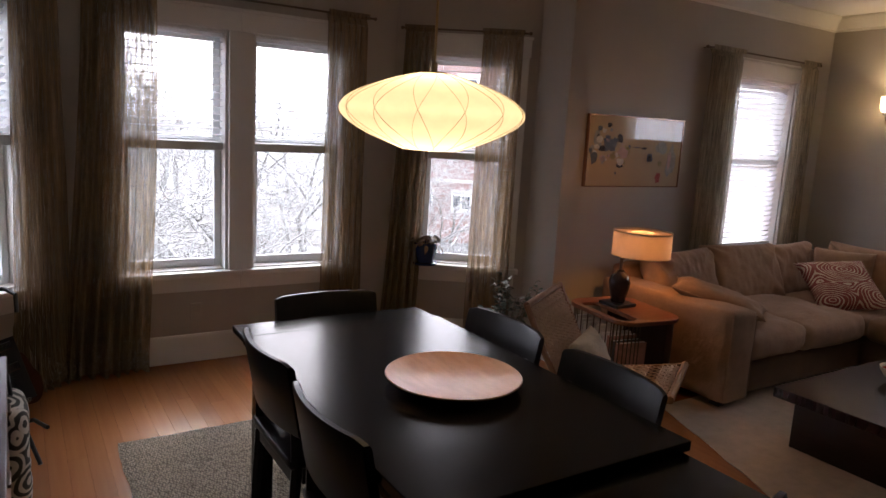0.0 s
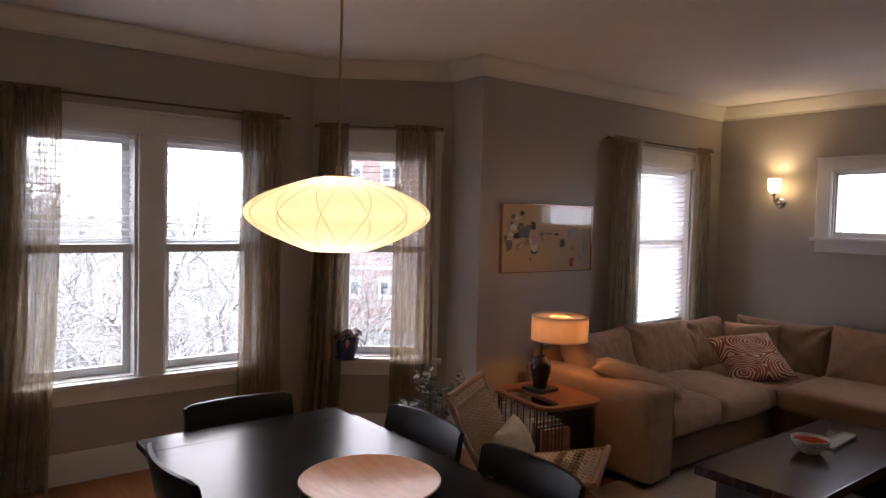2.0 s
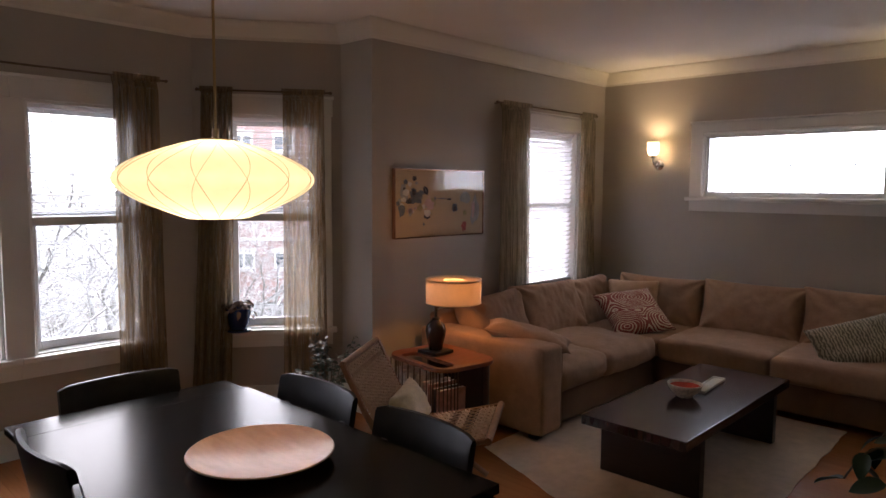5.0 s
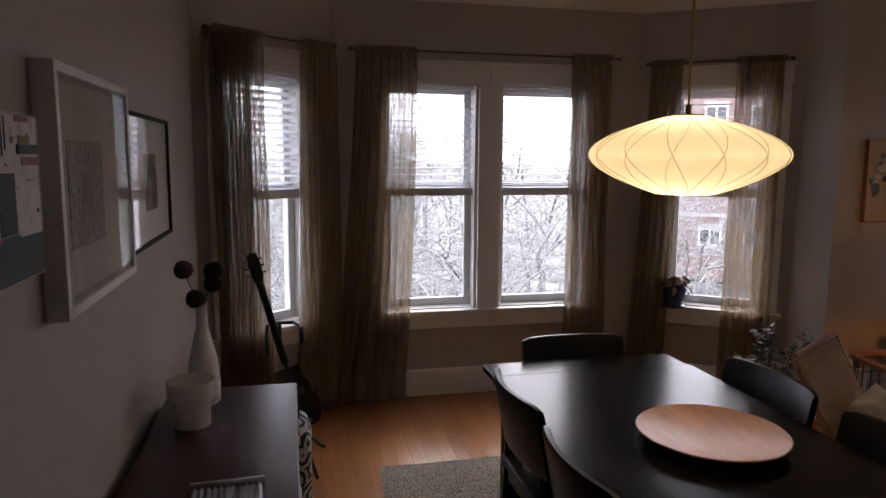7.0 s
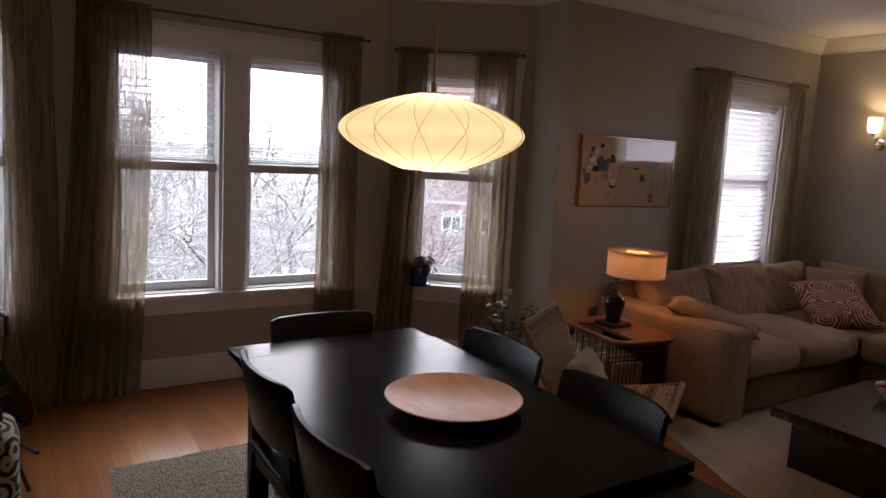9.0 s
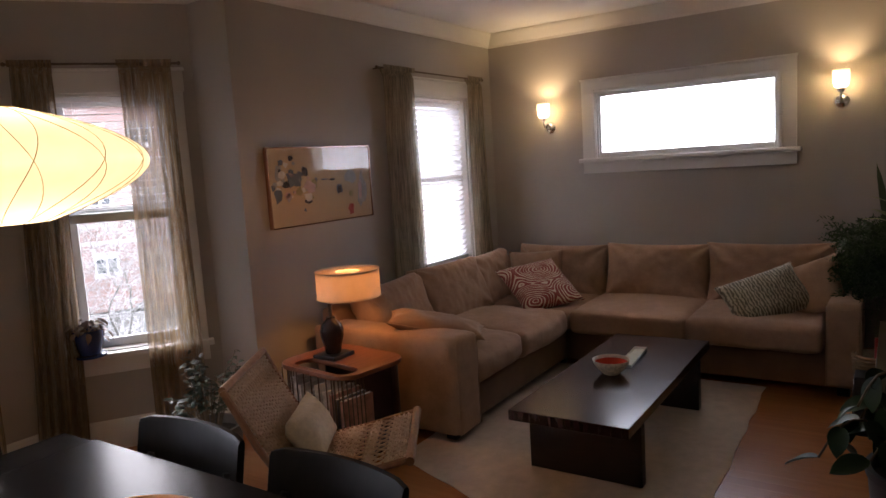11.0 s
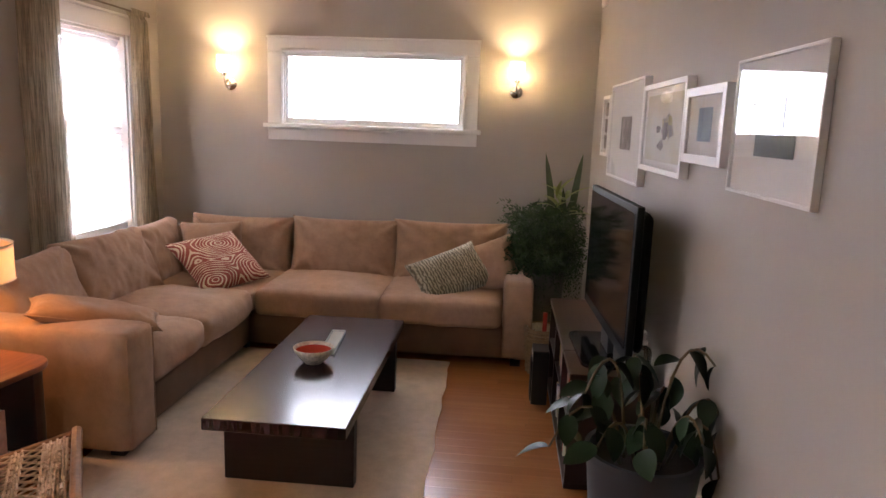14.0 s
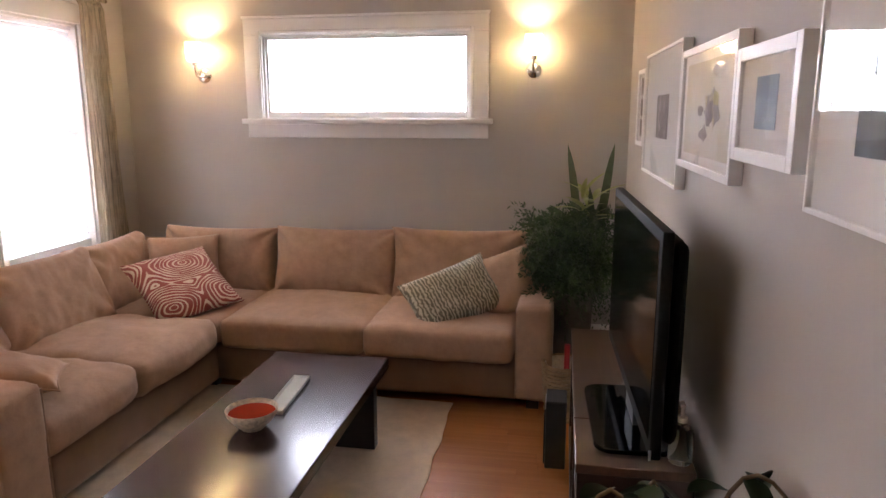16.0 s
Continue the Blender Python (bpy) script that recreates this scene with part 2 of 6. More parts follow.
def leaf_mat(name, dark, light, rough=0.4):
    m, n, l, b = nodes_of(name)
    info = n.new("ShaderNodeNewGeometry")
    v = coords(n, l)
    f = noise_tex(n, l, v, 14, 3)
    add = n.new("ShaderNodeMath")
    add.operation = "MULTIPLY_ADD"
    add.inputs[1].default_value = 0.6
    l.new(info.outputs["Random Per Island"], add.inputs[0])
    l.new(f, add.inputs[2])
    c = ramp(n, l, add.outputs[0], [(0.35, dark), (1.0, light)])
    l.new(c, b.inputs["Base Color"])
    b.inputs["Roughness"].default_value = rough
    b.inputs["Subsurface Weight"].default_value = 0.0
    bump(n, l, b, noise_tex(n, l, v, 60, 2), 0.15, 0.003)
    return m


M_RUBBER = leaf_mat("rubber_plant_leaf", (0.004, 0.010, 0.005), (0.012, 0.027, 0.010), 0.38)
M_FERN = leaf_mat("fern_green", (0.013, 0.036, 0.009), (0.055, 0.10, 0.026), 0.55)
M_SNAKE = leaf_mat("sword_leaf_green", (0.02, 0.04, 0.012), (0.07, 0.10, 0.03), 0.35)
M_STRAP = leaf_mat("strap_leaf_green", (0.06, 0.11, 0.022), (0.27, 0.30, 0.08), 0.4)
M_JADE = leaf_mat("small_leaf_green", (0.012, 0.022, 0.012), (0.045, 0.066, 0.036), 0.5)
M_BEGONIA = leaf_mat("russet_leaf", (0.06, 0.02, 0.018), (0.16, 0.10, 0.05), 0.4)
M_RUBBER.node_tree.nodes["Principled BSDF"].inputs["Specular IOR Level"].default_value = 0.22
M_STEM = paint("plant_stem", (0.12, 0.08, 0.04), 0.7, 0.2)


def lit_shade(name, colour, back=0.75):
    """Thin lamp shade: part of the bulb's light comes through it."""
    m, n, l, b = nodes_of(name)
    n.remove(b)
    df, tl, mx = n.new("ShaderNodeBsdfDiffuse"), n.new("ShaderNodeBsdfTranslucent"), n.new("ShaderNodeMixShader")
    c = ramp(n, l, noise_tex(n, l, coords(n, l), 22, 4), [(0.3, mul(colour, 0.93)), (0.7, colour)])
    l.new(c, df.inputs[0])
    l.new(c, tl.inputs[0])
    mx.inputs[0].default_value = back
    l.new(df.outputs[0], mx.inputs[1])
    l.new(tl.outputs[0], mx.inputs[2])
    l.new(mx.outputs[0], n["Material Output"].inputs[0])
    return m


M_BUBBLE = lit_shade("bubble_lamp_skin", (0.88, 0.82, 0.72), 0.7)
M_DRUM = lit_shade("linen_drum_shade", (0.80, 0.70, 0.60), 0.46)
M_BLIND = lit_shade("white_vinyl_slat", (0.92, 0.92, 0.93), 0.62)
M_FROST = lit_shade("frosted_glass_cup", (0.95, 0.93, 0.88), 0.75)


def bands(name, c1, c2, c3, scale, distortion, rough=0.9, rings=46):
    """Printed cloth with swirling rings."""
    m, n, l, b = nodes_of(name)
    v = coords(n, l)
    vo = n.new("ShaderNodeTexVoronoi")
    vo.inputs["Scale"].default_value = scale
    l.new(v, vo.inputs["Vector"])
    wob = noise_tex(n, l, v, 9, 2)
    a = n.new("ShaderNodeMath")
    a.operation = "MULTIPLY_ADD"
    a.inputs[1].default_value = distortion
    l.new(wob, a.inputs[0])
    l.new(vo.outputs["Distance"], a.inputs[2])
    k = n.new("ShaderNodeMath")
    k.operation, k.inputs[1].default_value = "MULTIPLY", rings
    l.new(a.outputs[0], k.inputs[0])
    sn = n.new("ShaderNodeMath")
    sn.operation = "SINE"
    l.new(k.outputs[0], sn.inputs[0])
    mr = n.new("ShaderNodeMapRange")
    mr.inputs["From Min"].default_value = -1
    l.new(sn.outputs[0], mr.inputs["Value"])
    c = ramp(n, l, mr.outputs[0], [(0.0, c1), (0.52, c2), (0.66, c3)])
    l.new(c, b.inputs["Base Color"])
    b.inputs["Roughness"].default_value = rough
    b.inputs["Sheen Weight"].default_value = 0.2
    bump(n, l, b, noise_tex(n, l, v, 300, 2), 0.25, 0.002)
    return m


def plume_eyes(name, ground, line, eyes, wave=0.021):
    """Printed cloth: fine cream lines curling round a few long eyes, each eye with a pale heart."""
    m, n, l, b = nodes_of(name)
    v = coords(n, l, (1, 1, 0))
    near = None
    for x, y, sx, sy in eyes:
        d = n.new("ShaderNodeVectorMath")
        d.operation, d.inputs[1].default_value = "SUBTRACT", (x, y, 0)
        l.new(v, d.inputs[0])
        k = n.new("ShaderNodeVectorMath")
        k.operation, k.inputs[1].default_value = "MULTIPLY", (sx, sy, 0)
        l.new(d.outputs[0], k.inputs[0])
        g = n.new("ShaderNodeVectorMath")
        g.operation = "LENGTH"
        l.new(k.outputs[0], g.inputs[0])
        if near is None:
            near = g.outputs["Value"]
            continue
        mn = n.new("ShaderNodeMath")
        mn.operation = "SMOOTH_MIN"
        mn.inputs[2].default_value = 0.06
        l.new(near, mn.inputs[0])
        l.new(g.outputs["Value"], mn.inputs[1])
        near = mn.outputs[0]
    a = n.new("ShaderNodeMath")
    a.operation, a.inputs[1].default_value = "MULTIPLY_ADD", 0.055
    l.new(noise_tex(n, l, v, 7, 1), a.inputs[0])
    l.new(near, a.inputs[2])
    k = n.new("ShaderNodeMath")
    k.operation, k.inputs[1].default_value = "MULTIPLY", 2 * math.pi / wave
    l.new(a.outputs[0], k.inputs[0])
    sn = n.new("ShaderNodeMath")
    sn.operation = "SINE"
    l.new(k.outputs[0], sn.inputs[0])
    # the lines swell and thin out over the cloth
    th = n.new("ShaderNodeMath")
    th.operation, th.inputs[1].default_value = "MULTIPLY_ADD", 2.6
    l.new(noise_tex(n, l, coords(n, l, (1, 1, 0)), 11, 1), th.inputs[0])
    l.new(sn.outputs[0], th.inputs[2])
    mr = n.new("ShaderNodeMapRange")
    mr.inputs["From Min"].default_value, mr.inputs["From Max"].default_value = 1.40, 2.05
    l.new(th.outputs[0], mr.inputs["Value"])
    c = ramp(n, l, mr.outputs[0], [(0.25, ground), (0.75, line)])
    l.new(c, b.inputs["Base Color"])
    b.inputs["Roughness"].default_value = 0.7
    b.inputs["Sheen Weight"].default_value = 0.15
    bump(n, l, b, noise_tex(n, l, v, 300, 2), 0.25, 0.002)
    return m


def wavy_stripes(name, ground, line, thread):
    """Silky cloth with uneven crosswise stripes and flecks."""
    m, n, l, b = nodes_of(name)
    v = coords(n, l, (1, 1, 0))
    wv = n.new("ShaderNodeTexWave")
    wv.inputs["Scale"].default_value, wv.inputs["Distortion"].default_value, wv.inputs["Detail"].default_value, wv.inputs["Detail Scale"].default_value = 15, 7.0, 4, 2.2
    l.new(v, wv.inputs["Vector"])
    f = noise_tex(n, l, coords(n, l, (14, 60, 0)), 1.0, 3)
    a = n.new("ShaderNodeMath")
    a.operation, a.inputs[1].default_value = "MULTIPLY_ADD", 0.55
    l.new(f, a.inputs[0])
    l.new(wv.outputs["Fac"], a.inputs[2])
    l.new(ramp(n, l, a.outputs[0], [(0.45, ground), (0.85, thread), (1.15, line)]), b.inputs["Base Color"])
    b.inputs["Roughness"].default_value = 0.55
    b.inputs["Sheen Weight"].default_value = 0.2
    bump(n, l, b, f, 0.2, 0.002)
    return m


M_SWIRL = plume_eyes("russet_swirl_print", (0.25, 0.042, 0.022), (0.60, 0.46, 0.32), [(0.04, 0.11, 0.75, 1.25), (-0.16, -0.20, 0.8, 1.2), (0.22, -0.17, 0.8, 1.2), (-0.34, 0.16, 1, 1)])
M_SAGE = wavy_stripes("sage_stripe_print", (0.12, 0.105, 0.06), (0.44, 0.40, 0.29), (0.21, 0.183, 0.112))
M_ZEBRA = bands("black_white_print", (0.02, 0.02, 0.02), (0.04, 0.04, 0.04), (0.6, 0.58, 0.54), 9.0, 0.7, rings=22)


def blot(name, stops, scale, rough=0.6):
    """A painted sheet: soft blotches of several colours."""
    m, n, l, b = nodes_of(name)
    v = coords(n, l)
    f = noise_tex(n, l, v, scale, 5, 0.6)
    l.new(ramp(n, l, f, stops), b.inputs["Base Color"])
    b.inputs["Roughness"].default_value = rough
    return m

# ---- building tools ----
def empty(name, place=(0, 0, 0), rz=0):
    ob = new(name)
    ob.empty_display_size = 0.1
    ob.matrix_world = pose(*place, 0, 0, rz)
    return ob


def part(name, bm, material, parent=None, label="", smooth=False):
    me = bpy.data.meshes.new(name)
    bmesh.ops.recalc_face_normals(bm, faces=bm.faces)
    bm.to_mesh(me)
    bm.free()
    for m in (material if isinstance(material, (list, tuple)) else [material]):
        me.materials.append(m)
    if smooth:
        me.polygons.foreach_set("use_smooth", [True] * len(me.polygons))
        if smooth is not True:
            me.set_sharp_from_angle(angle=radians(smooth))
    ob = new(name, me)
    ob.parent = parent
    if label:
        ob["label"] = label
    return ob


def at(ob, m):
    ob.matrix_local = m
    return ob


def box(bm, x0, x1, y0, y1, z0, z1, bevel=0.0, seg=2, m=None):
    """A box between the given limits, its edges rounded by bevel."""
    vs = [bm.verts.new((x, y, z)) for x in (x0, x1) for y in (y0, y1) for z in (z0, z1)]
    fs = [bm.faces.new([vs[i] for i in f]) for f in ((0, 1, 3, 2), (4, 6, 7, 5), (0, 4, 5, 1), (2, 3, 7, 6), (0, 2, 6, 4), (1, 5, 7, 3))]
    geo = list(vs)
    if bevel:
        es = list({e for f in fs for e in f.edges})
        r = bmesh.ops.bevel(bm, geom=es, offset=bevel, segments=seg, profile=0.5, affect="EDGES")
        geo = list({v for f in r["faces"] for v in f.verts} | {v for v in vs if v.is_valid})
    if m is not None:
        bmesh.ops.transform(bm, matrix=m, verts=geo)
    return bm


def boxes(*rows, bevel=0.0, seg=2):
    bm = bmesh.new()
    for r in rows:
        box(bm, *r, bevel=bevel, seg=seg)
    return bm


def lathe(bm, profile, steps=32, m=None, close=False):
    """A turned body from (radius, height) pairs."""
    rings = []
    for r, z in profile:
        if r < 1e-6:
            rings.append([bm.verts.new((0, 0, z))])
        else:
            rings.append([bm.verts.new((r * math.cos(2 * math.pi * k / steps), r * math.sin(2 * math.pi * k / steps), z)) for k in range(steps)])
    for a, b in zip(rings, rings[1:]):
        for k in range(steps):
            j = (k + 1) % steps
            if len(a) == 1 and len(b) > 1:
                bm.faces.new((a[0], b[k], b[j]))
            elif len(b) == 1 and len(a) > 1:
                bm.faces.new((a[k], b[0], a[j]))
            elif len(a) > 1:
                bm.faces.new((a[k], b[k], b[j], a[j]))
    if m is not None:
        bmesh.ops.transform(bm, matrix=m, verts=[v for ring in rings for v in ring])
    return bm


def tube(bm, pts, radius, steps=8, ends=True):
    """A round bar along a line of points; radius is a number or one per point."""
    pts = [Vector(p) for p in pts]
    radii = radius if isinstance(radius, (list, tuple)) else [radius] * len(pts)
    rings, side = [], None
    for i, p in enumerate(pts):
        d = (pts[min(i + 1, len(pts) - 1)] - pts[max(i - 1, 0)]).normalized()
        if side is None:
            side = d.orthogonal().normalized()
        side = (side - d * side.dot(d)).normalized()
        up = d.cross(side)
        rings.append([bm.verts.new(p + radii[i] * (math.cos(2 * math.pi * k / steps) * side + math.sin(2 * math.pi * k / steps) * up)) for k in range(steps)])
    for a, b in zip(rings, rings[1:]):
        for k in range(steps):
            bm.faces.new((a[k], a[(k + 1) % steps], b[(k + 1) % steps], b[k]))
    if ends:
        bm.faces.new(rings[0][::-1])
        bm.faces.new(rings[-1])
    return bm


def sweep(bm, path, profile, closed=False):
    """A moulding: (out, up) profile carried along a level path, mitred at corners; out is to the left of the way."""
    pts = [Vector((*p, 0)) for p in path]
    rings = []
    for i, p in enumerate(pts):
        a = (p - pts[i - 1]).normalized() if i or closed else None
        b = (pts[(i + 1) % len(pts)] - p).normalized() if i < len(pts) - 1 or closed else None
        a, b = a or b, b or a
        na, nb = Vector((-a.y, a.x, 0)), Vector((-b.y, b.x, 0))
        n = (na + nb).normalized()
        n = n / max(0.3, n.dot(na))
        rings.append([bm.verts.new(p + n * o + Vector((0, 0, u))) for o, u in profile])
    pairs = list(zip(rings, rings[1:])) + ([(rings[-1], rings[0])] if closed else [])
    for a, b in pairs:
        for k in range(len(profile)):
            j = (k + 1) % len(profile)
            bm.faces.new((a[k], b[k], b[j], a[j]))
    if not closed:
        bm.faces.new(rings[0])
        bm.faces.new(rings[-1][::-1])
    return bm


# ---- the room ----
CEIL = 2.80
FAR_X, PIC_Y, FRONT_Y, LEFT_X = 6.27, 3.53, 4.47, -0.66
BAY_L, BAY_R, BAY_Y = 0.12, 2.32, 3.87
RET_X = 3.16
TV_A, TV_B = Vector((1.30, -0.16, 0)), Vector((FAR_X, -0.02, 0))
BACK_Y = -2.2
THICK = 0.22


def wall(name, a, b, openings=(), height=CEIL, thick=THICK, mat=None):
    """A wall whose room face runs from a to b with the room to the left of the way; openings are (s0, s1, z0, z1) along it."""
    a, b = Vector((a[0], a[1], 0)), Vector((b[0], b[1], 0))
    length = (b - a).length
    bm = bmesh.new()
    s = 0.0
    for s0, s1, z0, z1 in sorted(openings):
        box(bm, s, s0, -thick, 0, 0, height)
        box(bm, s0, s1, -thick, 0, 0, z0)
        box(bm, s0, s1, -thick, 0, z1, height)
        s = s1
    box(bm, s, length, -thick, 0, 0, height)
    ob = part(name, bm, mat or M_WALL)
    ob.matrix_world = pose(a.x, a.y, 0, 0, 0, math.degrees(math.atan2(b.y - a.y, b.x - a.x)))
    tagged(ob, "greige painted plaster wall with smooth finish", "wall", kind="structure")
    return ob


def on_wall(a, b, s=0.0, z=0.0):
    """The pose of a thing on a wall: x along the wall, y into the room, z up."""
    a, b = Vector((a[0], a[1], 0)), Vector((b[0], b[1], 0))
    p = a + (b - a).normalized() * s
    return pose(p.x, p.y, z, 0, 0, math.degrees(math.atan2(b.y - a.y, b.x - a.x)))


Z_SILL, Z_HEAD = 0.60, 2.16
# room corners, with the room to the left of the way
C_FR, C_PIC = (FAR_X, TV_B.y), (FAR_X, PIC_Y)
C_OUT, C_RET, C_BR, C_BL, C_LW = (RET_X, PIC_Y), (RET_X, BAY_Y), (BAY_R, FRONT_Y), (BAY_L, FRONT_Y), (LEFT_X, BAY_Y)
C_BK_L, C_BK_R, C_TVE = (LEFT_X, BACK_Y), (1.30, BACK_Y), (TV_A.x, TV_A.y)

# window openings along each wall
W_LIVING = (FAR_X - 5.78, FAR_X - 4.85, 0.70, 2.19)
W_FRONT_R = (BAY_R - 1.92, BAY_R - 1.27, Z_SILL, Z_HEAD)
W_FRONT_L = (BAY_R - 1.11, BAY_R - 0.46, Z_SILL, Z_HEAD)
SIDE_R = (Vector(C_BR) - Vector(C_RET)).length
W_SIDE_R = (SIDE_R - 0.86, SIDE_R - 0.22, Z_SILL, Z_HEAD)
W_SIDE_L = (0.22, 0.80, Z_SILL, Z_HEAD)

wall("wall_east", C_FR, C_PIC, [(TV_B.y * -1 + 1.02, TV_B.y * -1 + 2.48, 1.57, 2.15)])
wall("wall_north_living", C_PIC, (RET_X + 0.003, PIC_Y), [W_LIVING])
wall("wall_bay_return", C_OUT, C_RET, thick=0.2)
wall("wall_bay_right", C_RET, C_BR, [W_SIDE_R])
wall("wall_bay_front", C_BR, C_BL, [W_FRONT_R, W_FRONT_L])
wall("wall_bay_left", C_BL, C_LW, [W_SIDE_L])
wall("wall_west", C_LW, C_BK_L)
wall("wall_south_dining", C_BK_L, C_BK_R)
wall("wall_hall", C_BK_R, C_TVE)
wall("wall_south_living", C_TVE, C_FR)

bm = bmesh.new()
box(bm, -0.88, 1.52, -2.42, -0.38, -0.2, -0.022)
box(bm, -0.88, 6.49, -0.38, 4.69, -0.2, -0.022)
tagged(part("floor", bm, M_GAP), "honey oak strip floor with a satin finish", "floor", kind="structure")
bm = bmesh.new()
box(bm, -1.2, 6.8, -2.6, 5.0, CEIL, CEIL + 0.2)
tagged(part("ceiling", bm, M_CEIL), "flat white painted plaster ceiling", "ceiling", kind="structure")

ROOM = [C_FR, C_PIC, C_OUT, C_RET, C_BR, C_BL, C_LW, C_BK_L, C_BK_R, C_TVE]
CROWN = [(0.001, -0.125), (0.012, -0.125), (0.016, -0.105), (0.03, -0.09), (0.05, -0.055), (0.075, -0.03), (0.085, -0.012), (0.085, -0.002), (0.001, -0.002)]
bm = bmesh.new()
sweep(bm, ROOM, [(o, CEIL + u) for o, u in CROWN], closed=True)
tagged(part("crown_moulding", bm, M_CROWN, smooth=30), "cream painted crown moulding under the ceiling", "moulding", kind="structure")
BASE = [(0.001, 0.0), (0.02, 0.0), (0.02, 0.15), (0.014, 0.165), (0.012, 0.18), (0.006, 0.188), (0.001, 0.188)]
bm = bmesh.new()
sweep(bm, ROOM, BASE, closed=True)
tagged(part("baseboard", bm, M_TRIM, smooth=30), "tall white painted baseboard", "baseboard", kind="structure")


def window(name, m, width, z0, z1, casing=0.10, head=0.12, stool=True, double=True, left=True, right=True, stool_l=0.0, stool_r=0.0, apron=0.10, depth=0.13, label=""):
    """A window in its opening: x along the wall from the opening's edge, y into the room."""
    root = new(name)
    root.matrix_world = m
    h = z1 - z0
    bm = bmesh.new()
    for x0, x1 in ((0, 0.018), (width - 0.018, width)):
        box(bm, x0, x1, -THICK + 0.01, 0.0, 0, h, 0.002, 1)
    box(bm, 0.018, width - 0.018, -THICK + 0.01, 0.0, h - 0.018, h, 0.002, 1)
    box(bm, 0.018, width - 0.018, -THICK + 0.01, -0.01, 0, 0.02, 0.002, 1)
    part("window_jamb", bm, M_TRIM, root)
    bm = bmesh.new()
    t = 0.022
    if left:
        box(bm, -casing, 0.004, 0.001, t, 0, h - 0.004, 0.004)
    if right:
        box(bm, width - 0.004, width + casing, 0.001, t, 0, h - 0.004, 0.004)
    part("window_frame", bm, M_TRIM, root, "white painted flat casing")
    over = 1 if double else 0
    x0, x1 = (-casing if left else -0.0798), (width + casing if right else width + 0.0798)
    bm = bmesh.new()
    box(bm, x0 - (0.01 * over if left else 0), x1 + (0.01 * over if right else 0), 0.001, t + 0.004 * over, h - 0.003, h + head, 0.004)
    box(bm, x0 - (0.02 if left else 0) * (0.4 + 0.6 * over), x1 + (0.02 if right else 0) * (0.4 + 0.6 * over), 0.001, t + 0.01 + 0.01 * over, h + head, h + head + 0.018, 0.004)
    part("window_head", bm, M_TRIM, root)
    if stool:
        bm = bmesh.new()
        box(bm, x0 - (0.03 if left else 0) - stool_l, x1 + (0.03 if right else 0) + stool_r, -0.012, 0.056, -0.024, 0.012, 0.006)
        part("window_sill", bm, M_TRIM, root)
        bm = bmesh.new()
        box(bm, x0 - stool_l, x1 + stool_r, 0.001, 0.018, -0.02 - apron, -0.025, 0.004)
        part("window_apron", bm, M_TRIM, root)
    yb = -depth
    if double:
        mid = h * 0.545
        fr = 0.045
        for nm, za, zb, y0 in (("upper_sash", mid - 0.02, h - 0.02, yb - 0.03), ("lower_sash", 0.021, mid + 0.025, yb + 0.005)):
            bm = bmesh.new()
            xa, xb = 0.019, width - 0.019
            box(bm, xa, xa + fr, y0, y0 + 0.03, za, zb, 0.003, 1)
            box(bm, xb - fr, xb, y0, y0 + 0.03, za, zb, 0.003, 1)
            box(bm, xa + fr, xb - fr, y0, y0 + 0.03, za, za + 0.055, 0.003, 1)
            box(bm, xa + fr, xb - fr, y0, y0 + 0.03, zb - 0.045, zb, 0.003, 1)
            sash = part(nm, bm, M_SASH, root)
            bm = bmesh.new()
            box(bm, xa + fr - 0.004, xb - fr + 0.004, y0 + 0.012, y0 + 0.018, za + 0.051, zb - 0.041)
            p = part("pane", bm, M_PANE, sash)
            p.visible_shadow = False
    else:
        bm = bmesh.new()
        fr = 0.014
        box(bm, 0.019, 0.019 + fr, yb, yb + 0.03, 0.02, h - 0.018, 0.003, 1)
        box(bm, width - 0.019 - fr, width - 0.019, yb, yb + 0.03, 0.02, h - 0.018, 0.003, 1)
        box(bm, 0.019 + fr, width - 0.019 - fr, yb, yb + 0.03, 0.02, 0.046 + fr, 0.003, 1)
        stop = bmesh.new()
        box(stop, -0.028, -0.004, 0.0215, 0.034, 0.012, h + 0.024, 0.004)
        box(stop, width + 0.004, width + 0.028, 0.0215, 0.034, 0.012, h + 0.024, 0.004)
        box(stop, -0.004, width + 0.004, 0.0215, 0.034, h + 0.003, h + 0.024, 0.004)
        part("window_moulding", stop, M_TRIM, root)
        box(bm, 0.019 + fr, width - 0.019 - fr, yb, yb + 0.03, h - 0.018 - fr, h - 0.018, 0.003, 1)
        sash = part("sash", bm, M_TRIM, root)
        bm = bmesh.new()
        box(bm, 0.019 + fr - 0.004, width - 0.015 - fr, yb + 0.012, yb + 0.018, 0.042 + fr, h - 0.014 - fr)
        p = part("pane", bm, M_PANE, sash)
        p.visible_shadow = False
        for k in range(1, 6):
            x = width * k / 6
            part("muntin", boxes((x - 0.003, x + 0.003, yb - 0.012, yb + 0.010, 0.05, h - 0.05)), M_SASH, sash)
        part("muntin", boxes((0.05, width - 0.05, yb - 0.010, yb + 0.008, h * 0.5 - 0.003, h * 0.5 + 0.003)), M_SASH, sash)
    tagged(root, label, "window", kind="structure")
    return root


